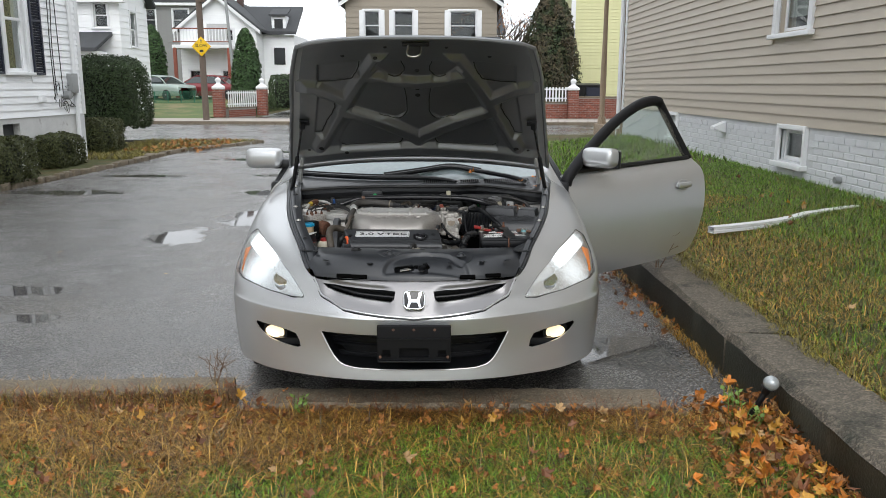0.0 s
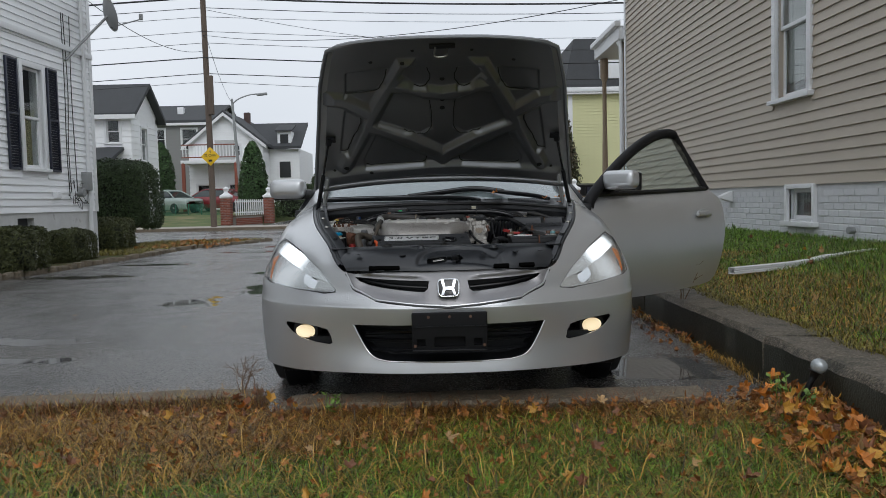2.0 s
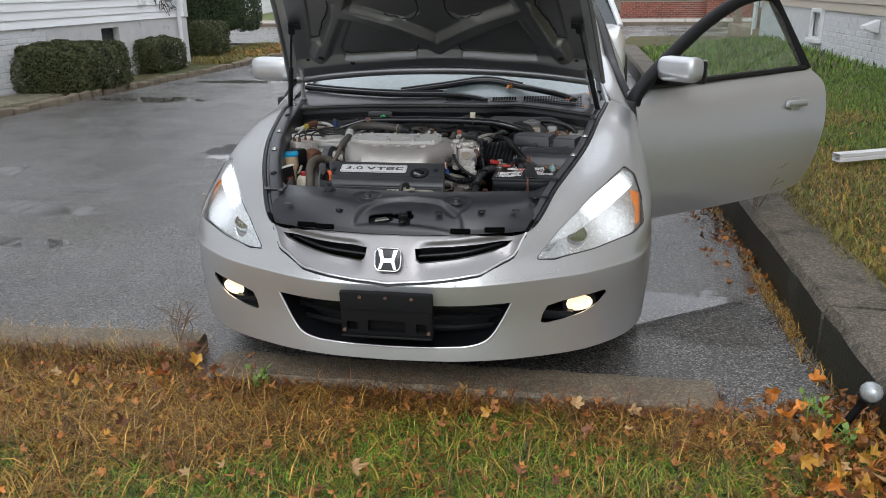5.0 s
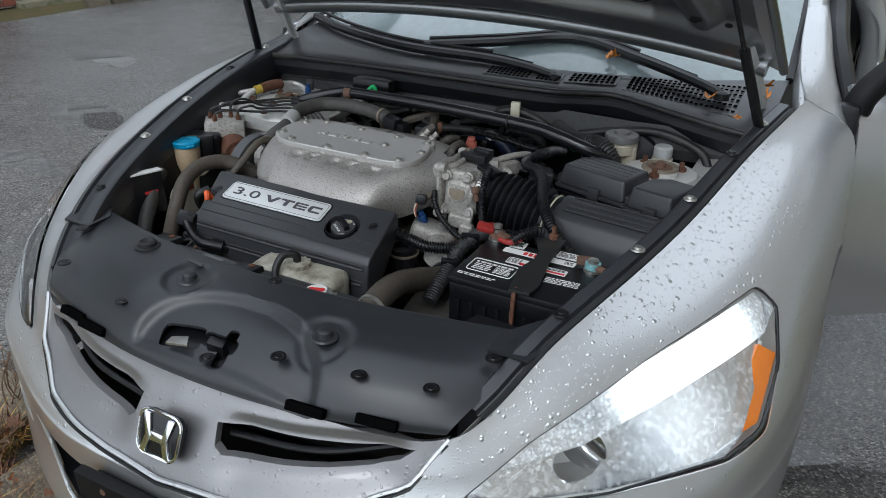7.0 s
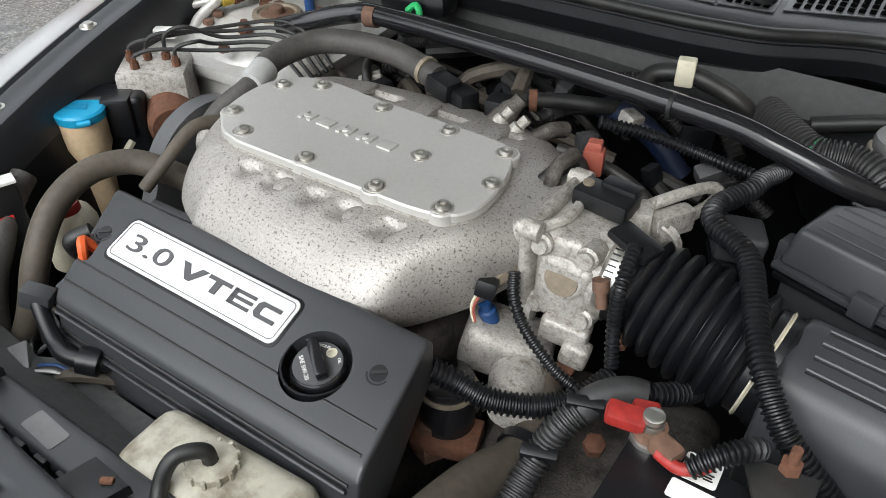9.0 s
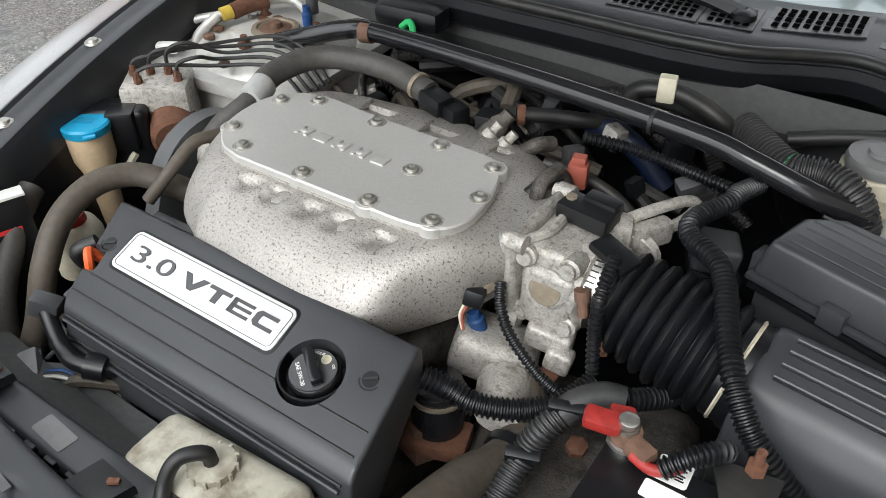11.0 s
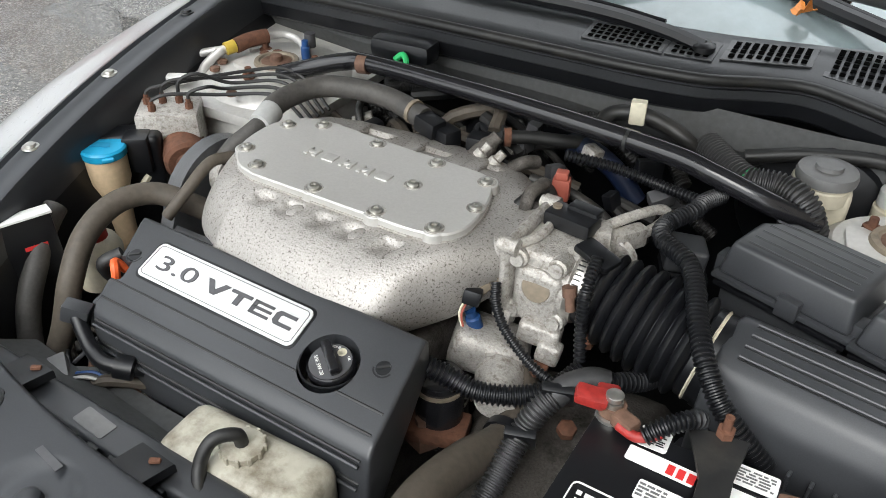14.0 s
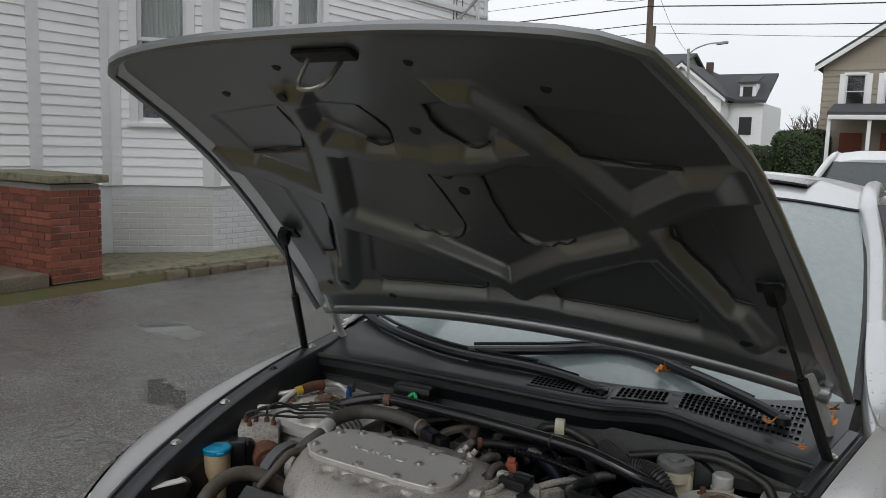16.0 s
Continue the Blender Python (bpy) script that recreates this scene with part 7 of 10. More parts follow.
part("sticker_red", prism(on_plane(rounded(.038, .005, .001), (.457, .468, .8146), turn(0, 0, 1)), (0, 0, .0004)), print_red, batt, smooth=0)
label_block(.482, .440, .060, .022, 4, white_label, 9, 4)
label_block(.345, .388, .070, .010, 2, white_label, 10)
strap = part("battery_strap", prism([(.384, .560, .826), (.442, .569, .827), (.440, .52, .825), (.446, .464, .824), (.459, .393, .820), (.452, .366, .816), (.416, .362, .816), (.404, .429, .821), (.415, .476, .823), (.412, .505, .824), (.400, .530, .825)], (0, 0, .005), .0015), rubber, car, "black battery hold-down strap with rust")
part("strap_stud", rod((.418, .565, .80), (.418, .565, .856), .0045, seg=10), rust, strap)
part("strap_nut", rod((.418, .565, .831), (.418, .565, .840), .009, seg=6), rust, strap)
part("strap_hook", hose([(.426, .374, .82), (.426, .362, .80), (.428, .358, .66)], .004, 6, 4), rust, strap)
for x, y, collar in ((.312, .548, rust_light), (.512, .514, verdigris)):
    part("battery_post", lathe((x, y, .808), (0, 0, 1), [(0, .0165), (.008, .016), (.010, .0105), (.026, .0098), (.0275, 0)], 18), steel, batt)
    part("post_collar", lathe((x, y, .818), (0, 0, 1), [(0, .0145), (.010, .014)], 18), collar, batt)
red = part("terminal_cover", box((.291, .540, .834), (.034, .021, .014), turn(8, 10, 18), .005), red_plastic, batt, "red plastic terminal cover")
part("terminal_hood", box((.304, .555, .830), (.024, .024, .013), turn(0, 10, 28), .004), red_plastic, red)
part("terminal_clamp", box((.330, .536, .823), (.026, .018, .016), turn(0, 0, -20), .004), rust_light, batt)
part("terminal_bolt", lathe((.312, .548, .836), (0, 0, 1), [(0, .0092), (.0055, .0092), (.0065, .0075), (.0065, 0)], 16), steel, batt)
part("terminal_clamp", box((.494, .524, .823), (.03, .016, .014), turn(0, 0, 15), .004), rust_light, batt)
part("red_cable", hose([(.325, .53, .822), (.345, .525, .822), (.360, .530, .828), (.366, .535, .831)], .0055, 10, 6), red_plastic, batt)
part("cable_sleeve", hose([(.352, .526, .826), (.368, .538, .838), (.386, .556, .842), (.394, .568, .836)], .0085, 10, 6, .003, .005), plastic, batt)
part("ground_cable", hose([(.518, .510, .822), (.545, .505, .815), (.565, .52, .77), (.57, .56, .70)], .007, 8, 6), rust_light, batt)
part("battery_tray", box((.42, .45, .61), (.30, .22, .03), None, .01), plastic, car)
part("shroud_box", prism([(.35, .285, .765), (.46, .285, .765), (.475, .345, .765), (.37, .35, .765)], (0, 0, -.05), .005), plastic, car)

part("splash_plate", prism([(-.37, .345, .69), (-.31, .378, .69), (-.13, .378, .69), (-.115, .345, .688), (-.26, .285, .686), (-.35, .295, .686)], (0, 0, -.006), .002), bulkhead_grey, car, "dusty plate below the front of the engine")

alt = part("alternator", lathe((-.268, .395, .675), (-.5, -.6, .6), [(-.03, .034), (0, .036), (.006, .036), (.008, .030), (.014, .030), (.016, .022), (.020, .020), (.020, 0)], 24), rust_light, car, "rusty ribbed alternator end")
for k in range(10):
    a = 2 * math.pi * k / 10
    q = Vector((-.5, -.6, .6)).to_track_quat("Z", "Y").to_matrix()
    part("vent_rib", box(Vector((-.268, .395, .675)) + q @ Vector((.026 * math.cos(a), .026 * math.sin(a), .009)), (.012, .005, .010), q @ turn(0, 0, math.degrees(a)), .001), alu_dirty, alt)
part("plug_boot", hose([(-.326, .384, .765), (-.308, .376, .750), (-.285, .368, .738), (-.262, .364, .734), (-.240, .372, .732), (-.222, .390, .722)], .0095, 12, 6), plastic, car)
part("boot_collar", lathe((-.247, .370, .732), (.75, .45, -.2), [(0, .0095), (0, .0155), (.022, .0155), (.024, .0095)], 20), plastic, car)
part("boot_clip", box((-.328, .386, .768), (.034, .022, .026), turn(0, 20, 30), .004), plastic_soft, car)
can = part("oil_filter", lathe((.092, .572, .640), (0, 0, 1), [(0, .030), (.070, .031), (.078, .029), (.090, .029), (.092, .026), (.092, 0)], 28), plastic_gloss, car, "black oil filter with a brass ring")
part("filter_ring", lathe((.092, .572, .716), (0, 0, 1), [(0, .0295), (0, .0325), (.004, .0325), (.004, .0295)], 28), brass_seal, can)
part("filter_bracket", box((.100, .560, .655), (.075, .050, .022), turn(0, 0, 18), .007), rust, can, "rust-red bracket under the filter")
part("bracket_bolt", rod((.084, .545, .660), (.084, .545, .676), .009, seg=6), rust_light, can)

# coolant tank, caps and hoses
tank = part("coolant_tank", box((-.002, .340, .715), (.19, .082, .095), turn(0, 0, 3), .024, 4), tank_mat, car, "yellowed translucent coolant tank")
part("tank_neck", lathe((-.004, .342, .752), (0, 0, 1), [(0, .028), (.006, .028), (.008, .023), (.018, .023), (.020, .018), (.020, 0)], 26), tank_mat, tank)
for k in range(12):
    a = 2 * math.pi * k / 12
    part("cap_grip", box((-.004 + .0235 * math.cos(a), .342 + .0235 * math.sin(a), .765), (.004, .004, .012), turn(0, 0, math.degrees(a)), .001), tank_mat, tank)
part("overflow_hose", hose([(-.004, .342, .768), (-.006, .338, .787), (-.020, .318, .788), (-.022, .298, .765), (.0, .280, .752), (.05, .272, .758), (.075, .275, .762)], .0075, 10, 8), rubber, tank)
rc = part("radiator_cap", lathe((.088, .276, .752), (0, 0, 1), [(0, .028), (.008, .029), (.012, .026), (.016, .018), (.016, 0)], 26), steel, car, "radiator cap with a red and white warning label")
part("cap_ear", box((.088, .276, .757), (.072, .022, .008), turn(0, 0, 20), .003), steel, rc)
part("cap_label", lathe((.088, .276, .768), (0, 0, 1), [(0, .0185), (.0008, .0185), (.0008, 0)], 24), white_label, rc)
part("cap_label_red", prism(on_plane(rounded(.030, .012, .004), (.088, .276, .7685), turn(0, 0, 20)), (0, 0, .0008)), print_red, rc)
rh = part("radiator_hose", hose([(.192, .262, .742), (.187, .31, .752), (.182, .36, .752), (.176, .42, .738), (.180, .49, .715), (.192, .55, .695), (.190, .60, .70), (.165, .64, .715)], .024, 16, 8), rubber_brown, car, "thick dusty radiator hose")
part("hose_clip", lathe((.189, .292, .748), (0, 1, .15), [(0, .0255), (0, .0275), (.009, .0275), (.009, .0255)], 24), steel, rh)
part("hose_clip", lathe((.192, .555, .693), (0, 1, .05), [(0, .0255), (0, .0285), (.012, .0285), (.012, .0255)], 24), plastic, rh)
part("thermostat_housing", box((.115, .655, .725), (.10, .07, .06), turn(0, 15, 20), .018, 3), alu_dirty, car)
part("water_outlet", lathe((.15, .62, .72), (.3, -.8, .1), [(0, .032), (.02, .03), (.03, .026), (.05, .025)], 20), alu_dirty, car)
part("coolant_sensor", lathe((.098, .648, .752), (-.2, -.2, 1), [(0, .010), (.022, .010), (.024, .007), (.034, .007), (.034, 0)], 12), blue_dark, car, "blue coolant sensor")
part("oil_filter", lathe((.075, .60, .60), (0, 0, 1), [(0, .038), (.05, .038), (.055, .035), (.06, .036), (.064, .036), (.066, .03), (.066, 0)], 26), plastic_gloss, car, "black oil filter can")
part("filter_ring", lathe((.075, .60, .664), (0, 0, 1), [(0, .0385), (.003, .0395), (.006, .0385)], 26), steel, car)
part("rust_bracket", prism([(.04, .545, .655), (.09, .53, .655), (.115, .57, .655), (.10, .61, .655), (.05, .60, .655)], (0, 0, -.03), .005), rust_light, car, "rusty bracket with a bolt")
part("bracket_bolt", lathe((.068, .555, .653), (0, 0, 1), [(0, .010), (.008, .010), (.010, .007), (.010, 0)], 6), rust, car)
for x, y, z, r in ((.14, .60, .70, .014), (.19, .64, .735, .012), (.235, .655, .72, .014), (.225, .70, .75, .010), (.16, .66, .775, .008), (.25, .60, .70, .012)):
    part("housing_bolt", lathe((x, y, z), (.1, -.2, 1), [(0, r), (.01, r), (.012, r * .7), (.012, 0)], 6), rust, car)

# wiring and sleeves
LOOMS = (
    ("wire_loom", [(.095, .535, .778), (.12, .546, .765), (.154, .552, .755), (.198, .575, .752), (.229, .605, .758), (.245, .635, .77)], .0115, .003),
    ("wire_loom", [(.215, .46, .69), (.22, .529, .735), (.230, .555, .765), (.247, .582, .785)], .0135, .003),
    ("taped_loom", [(.240, .570, .778), (.250, .586, .787), (.268, .604, .791), (.285, .612, .788)], .0150, 0),
    ("wire_loom", [(.283, .612, .788), (.300, .630, .783), (.318, .660, .772), (.333, .712, .760)], .0105, .003),
    ("wire_loom", [(.300, .925, .875), (.290, .88, .885), (.286, .850, .887), (.266, .804, .884), (.275, .771, .884), (.319, .736, .884), (.352, .668, .868), (.377, .625, .852), (.409, .600, .825), (.462, .592, .782)], .0105, .0025),
    ("thin_loom", [(.227, .688, .890), (.232, .650, .872), (.235, .640, .83), (.244, .627, .79)], .0065, .002),
    ("wire_loom", [(.251, 1.006, .900), (.298, .961, .898), (.325, .944, .896), (.364, .945, .898), (.398, .933, .89), (.421, .931, .85)], .0180, .004),
    ("thin_loom", [(.12, .650, .835), (.13, .635, .815), (.150, .625, .79), (.190, .615, .765), (.225, .61, .755)], .0060, .0015),
    ("thin_loom", [(.10, .87, .90), (.16, .90, .885), (.22, .915, .87), (.285, .905, .87)], .0070, .002),
)
for name, pts, r, ribs in LOOMS:
    part(name, hose(pts, r, 12, 7, ribs, .0055), dusty_loom if r > .0125 or name == "taped_loom" else plastic, car)
for x, y, z in ((.243, .575, .78), (.222, .532, .738)):
    part("loom_clip", box((x, y, z), (.036, .012, .034), turn(20, 0, 20), .003), plastic, car)
HOSES = (
    ("heater_hose", [(-.415, .36, .62), (-.404, .399, .69), (-.401, .430, .76), (-.413, .475, .803), (-.415, .531, .823), (-.394, .578, .822), (-.357, .602, .808), (-.335, .62, .79)], .0165, rubber_brown),
    ("ac_hose", [(-.512, .50, .80), (-.500, .468, .782), (-.488, .440, .755), (-.470, .395, .70), (-.441, .360, .62)], .0165, rubber_grey),
    ("breather_hose", [(-.320, .668, .862), (-.328, .632, .866), (-.335, .588, .838), (-.349, .560, .808)], .0085, rubber_brown),
    ("vacuum_hose", [(-.322, .735, .888), (-.330, .785, .900), (-.308, .845, .906), (-.255, .875, .905), (-.19, .882, .900), (-.125, .868, .893)], .0170, rubber_grey),
    ("plug_hose", [(-.345, .665, .845), (-.338, .69, .865), (-.326, .715, .880), (-.322, .735, .888)], .0130, rubber_grey),
    ("heater_pipe", [(.114, .940, .905), (.120, .968, .925), (.155, .982, .930), (.196, .989, .920), (.233, .993, .900), (.250, 1.03, .86)], .0115, rubber),
    ("blue_hose", [(.060, .985, .855), (.100, .968, .862), (.140, .970, .84), (.178, .971, .80)], .0160, navy_hose),
    ("vent_hose", [(-.013, .905, .880), (.025, .930, .878), (.071, .959, .872), (.10, 1.0, .86)], .0100, rubber),
    ("vent_hose", [(.06, .85, .86), (.12, .86, .85), (.18, .85, .83), (.22, .80, .81)], .0080, rubber),
    ("crank_hose", [(.085, .758, .868), (.098, .775, .882), (.108, .800, .884), (.118, .80, .87)], .0090, rubber),
    ("cowl_hose", [(.30, 1.03, .885), (.38, 1.055, .90), (.48, 1.075, .905), (.57, 1.07, .88), (.60, 1.05, .85)], .0100, rubber),
    ("side_hose", [(-.345, .50, .72), (-.36, .47, .755), (-.355, .455, .79), (-.34, .475, .80)], .0100, rubber),
    ("lower_hose", [(-.335, .42, .69), (-.345, .40, .66), (-.30, .395, .645), (-.25, .40, .66)], .0120, rubber),
)
for name, pts, r, m in HOSES:
    part(name, hose(pts, r, 12, 8), m, car)
part("hose_crimp", lathe((-.506, .482, .79), (-.35, -.85, -.5), [(0, .019), (.02, .02), (.022, .018), (.034, .018)], 16), rust_light, car)
part("hose_crimp", lathe((-.321, .728, .887), (-.15, .9, .2), [(0, .0175), (.035, .0185), (.037, .017)], 16), bare_grey, car)
part("hose_band", lathe((-.150, .874, .8965), (.95, -.2, -.1), [(0, .0172), (0, .0192), (.006, .0188), (.006, .0172)], 18), brass_seal, car)
part("hose_plug", box((-.112, .862, .889), (.040, .030, .026), turn(0, 8, -12), .005), plastic, car)
part("tan_hose_clip", add_box(B(), (.157, .975, .936), (.022, .016, .034), turn(0, 0, 15), .003), tan_clip, car, "tan plastic hose clip")
part("green_band", lathe((.318, .950, .891), (.9, -.45, 0), [(0, .0185), (0, .0215), (.008, .0215), (.008, .0185)], 20), green_tape, car, "green tape band")
part("green_clip", hose([(-.245, .965, .925), (-.232, .968, .935), (-.222, .962, .925), (-.232, .955, .917)], .005, 8, 4), green_tape, car)
part("red_sensor", box((.119, .822, .878), (.024, .018, .032), turn(0, 0, 15), .004), red_faded, car, "faded red solenoid plug")
part("sensor_top", box((.119, .822, .898), (.017, .014, .012), turn(0, 0, 15), .003), red_faded, car)
part("solenoid_pipe", hose([(.100, .756, .872), (.100, .77, .89), (.105, .80, .892)], .009, 10, 5), dark_alu, car)
part("coil_plug", box((-.085, .865, .878), (.035, .03, .026), turn(0, 0, -20), .005), plastic, car)
part("coil_plug", box((-.035, .872, .876), (.03, .03, .03), turn(0, 0, 10), .005), plastic, car)
part("egr_valve", lathe((-.03, .85, .86), (.4, .5, .6), [(0, .016), (.03, .015), (.04, .010), (.05, .010)], 16), dark_alu, car)
part("egr_pipe", hose([(.03, .85, .865), (.045, .86, .875), (.055, .88, .87)], .010, 12, 5), dark_alu, car)
part("rust_clamp", lathe((-.012, .906, .879), (1, .6, 0), [(0, .0115), (.0, .014), (.01, .014), (.01, .0115)], 14), rust, car)

# strut towers, brace bar
for s, at in ((-1, (-.485, .945)), (1, (.517, .935))):
    r = 1.0 if s < 0 else .68
    tower = part("strut_tower", lathe((*at, .66), (0, 0, 1), [(0, .17 * r), (.16, .15 * r), (.19, .138 * r), (.205, .115 * r), (.208, .05 * r), (.208, 0)], 32), bay_paint, car, "painted strut tower with rusty bolts")
    part("apron", prism([(s * (.335 if s < 0 else .565), .80, .842), (s * .645, .76, .858), (s * .70, 1.12, .866), (s * (.335 if s < 0 else .57), 1.10, .858)], (0, 0, -.02), .006), bay_paint, tower)
    part("strut_mount", lathe((*at, .8725), (0, 0, 1), [(0, .040), (.0055, .038), (.006, .031), (.003, .029), (.0025, .012), (.0025, 0)], 28), brass_seal, tower)
    part("mount_dish", lathe((*at, .8752), (0, 0, 1), [(0, .027), (.0008, .026), (.0016, .012), (.010, .0105), (.012, .007), (.012, 0)], 24), rust_light, tower)
    for k in range(3):
        a = 2 * math.pi * k / 3 + .5
        b = part("tower_stud", lathe((at[0] + .068 * r * math.cos(a), at[1] + .068 * r * math.sin(a), .866), (0, 0, 1), [(0, .011), (.008, .011), (.009, .006), (.020, .0055), (.020, 0)], 8), rust, tower)
    part("brace_plate", prism(on_plane(rounded(.15 * r, .10 * r, .02 * r), (at[0] - s * .012, at[1] - .01, .866), turn(0, 0, s * 12)), (0, 0, .007), .001), bay_paint, tower)
bar = part("strut_brace", hose([(-.44, .905, .876), (-.39, .918, .893), (-.33, .94, .910), (-.27, .945, .917), (0, .925, .925), (.22, .910, .922), (.29, .902, .914), (.36, .905, .895), (.42, .93, .87)], .0145, 16, 8), plastic_gloss, car, "black strut brace bar")
part("brace_clamp", lathe((-.30, .943, .913), (1, .1, .1), [(0, .016), (.018, .016)], 16), rust_light, bar)
part("brace_strap", lathe((.166, .913, .922), (1, -.05, 0), [(0, .0145), (.0, .0160), (.005, .0160), (.005, .0145)], 16), print_black, bar)

# left corner: washer filler, brake modulator, belt, pipes
wf = part("washer_neck", lathe((-.538, .612, .60), (0, .0, 1), [(0, .020), (.10, .020), (.16, .022), (.185, .031), (.225, .0315), (.226, 0)], 24), cream, car, "cream washer filler neck")
part("washer_cap", lathe((-.538, .612, .826), (0, 0, 1), [(0, .033), (.011, .034), (.014, .031), (.015, .0)], 30), blue_cap, wf, "bright blue washer cap")
part("cap_tab", box((-.512, .598, .832), (.02, .018, .006), turn(0, 0, -30), .003), blue_cap, wf)
part("cap_emblem", prism(on_plane([(-.016, -.008), (.016, -.008), (.011, .006), (-.011, .006)], (-.54, .612, .8415), turn(0, 0, 30)), (0, 0, .0006)), cap_line, wf)
ps = part("fluid_reservoir", lathe((-.44, .50, .70), (0, 0, 1), [(0, .034), (.055, .036), (.07, .030), (.075, .022), (.075, 0)], 24), brake_fluid, car, "milky fluid reservoir with a red cap")
part("reservoir_cap", lathe((-.44, .50, .775), (0, 0, 1), [(0, .020), (.012, .019), (.014, .006), (.016, 0)], 20), red_plastic, ps)
absu = part("brake_modulator", box((-.520, .730, .829), (.096, .076, .070), turn(0, 0, 40), .006), alu_dirty, car, "aluminium brake modulator with steel lines")
part("modulator_motor", lathe((-.478, .712, .800), (.75, -.5, -.15), [(-.03, .036), (.022, .036), (.027, .031), (.027, .020), (.030, .018), (.030, 0)], 26), rust, absu)
part("modulator_step", box((-.505, .700, .795), (.080, .030, .040), turn(0, 0, 40), .006), alu_dirty, absu)
for k in range(3):
    part("modulator_plug", lathe((-.545 + .026 * k, .690 + .022 * k, .818), (.64, -.76, 0), [(0, .011), (.006, .0105), (.007, .007), (.011, .006), (.011, 0)], 14), steel, absu)
part("modulator_ecu", box((-.545, .662, .795), (.105, .052, .095), turn(0, 0, 38), .010, 3), plastic, absu)
part("ecu_cover", box((-.520, .660, .815), (.040, .040, .060), turn(0, 0, 38), .006), plastic, absu)
part("plug_lever", hose([(-.585, .625, .80), (-.555, .615, .755), (-.52, .635, .75), (-.51, .66, .775)], .006, 6, 5), tan_clip, absu)
for k, (u, v, reach, rise) in enumerate(((-.034, .012, .00, .030), (-.010, .014, .028, .038), (.016, .012, .056, .046), (.034, -.012, .085, .034), (-.022, -.016, .115, .026))):
    q0 = Vector((-.520, .730, .862)) + turn(0, 0, 40) @ Vector((u, v, 0))
    part("line_nut", lathe(q0, (0, 0, 1), [(0, .0062), (.012, .0062), (.012, .004), (.018, .004)], 6), rust, absu)
    pts = [q0 + Vector((0, 0, .010)), q0 + Vector((.002, .004, rise * .8)), q0 + Vector((.022, .026, rise)), Vector((-.47 + .10 * reach, .845 - .55 * reach, .893 - .12 * reach)), Vector((-.42 + .10 * reach, .895 - .60 * reach, .893 - .14 * reach)), Vector((-.375, .905 - .58 * reach, .872)), Vector((-.33, .895 - .5 * reach, .842))]
    part("brake_line", hose(pts, .0030, 8, 7), print_black, absu)
belt = part("drive_belt", lathe((-.405, .705, .745), (1, 0, 0), [(-.013, .099), (-.013, .103), (.013, .103), (.013, .099)], 40), belt_rubber, car, "ribbed drive belt round its pulley")
part("pulley", lathe((-.405, .705, .745), (1, 0, 0), [(-.011, .0), (-.011, .03), (-.002, .05), (-.002, .085), (-.011, .092), (.011, .098), (.011, 0)], 36), plastic, belt)
part("belt_run", prism([(-.418, .612, .775), (-.418, .606, .772), (-.42, .555, .66), (-.42, .563, .655)], (.026, 0, 0)), belt_rubber, belt)
part("idler", lathe((-.36, .70, .80), (1, 0, .1), [(-.02, .02), (-.02, .032), (.0, .034), (.0, .018), (.02, .016)], 20), alu_dirty, belt)
pipe = part("ac_pipe", hose([(-.63, .78, .84), (-.650, .83, .865), (-.610, .885, .88), (-.575, .915, .887), (-.555, .965, .892), (-.53, 1.02, .89), (-.49, 1.02, .88), (-.455, .985, .862), (-.44, .97, .83)], .0070, 10, 8), alu_smooth, car, "aluminium air-conditioning pipe")
part("pipe_sleeve", hose([(-.566, .93, .889), (-.558, .96, .893), (-.545, .99, .893)], .0135, 12, 5), rust, pipe)
part("yellow_band", lathe((-.572, .912, .888), (.3, .8, .1), [(0, .0095), (.0, .0115), (.018, .0115), (.018, .0095)], 16), yellow_tape, pipe, "yellow tape band")
part("ac_pipe", hose([(-.574, .905, .888), (-.585, .87, .865), (-.57, .84, .84)], .0085, 10, 5), alu_smooth, car)
part("pipe_cap", lathe((-.452, .985, .872), (0, 0, 1), [(0, .008), (.022, .008), (.024, .006), (.034, .006), (.034, 0)], 14), blue_dark, car, "blue service-port cap")
part("pipe_cap", lathe((-.462, 1.01, .885), (0, 0, 1), [(0, .010), (.025, .010), (.026, 0)], 14), print_grey, car)
part("line_connector", box((-.575, .80, .872), (.034, .018, .015), turn(0, 0, 30), .004), white_label, car)
part("fuse_cover", box((-.25, 1.0, .932), (.11, .05, .035), turn(0, 0, 5), .014), plastic, car)
ctl = part("relay_module", box((-.50, .435, .77), (.028, .085, .095), turn(0, -8, -20), .003), plastic, car, "black relay module with a white edge")
part("module_edge", box((-.501, .435, .819), (.030, .088, .004), turn(0, -8, -20), .001), white_label, ctl)
part("module_print", box((-.484, .442, .775), (.002, .03, .006), turn(0, -8, -20)), print_red, ctl)

# left front lower: alternator, plugs, brackets
part("alternator", lathe((-.27, .415, .635), (1, 0, 0), [(-.06, .045), (-.05, .055), (.04, .055), (.05, .045), (.055, .0)], 26), alu_dirty, car)
part("alternator_fan", lathe((-.335, .415, .655), (1, 0, 0), [(0, .04), (.004, .042), (.012, .042), (.014, .03)], 22), rust_light, car)
part("plug_boot", lathe((-.255, .41, .69), (.9, -.2, .25), [(0, .018), (.03, .019), (.035, .014), (.05, .012)], 16), plastic, car)
part("wire_plug", box((-.335, .345, .695), (.05, .025, .022), turn(10, 0, -30), .004), cap_grey, car)
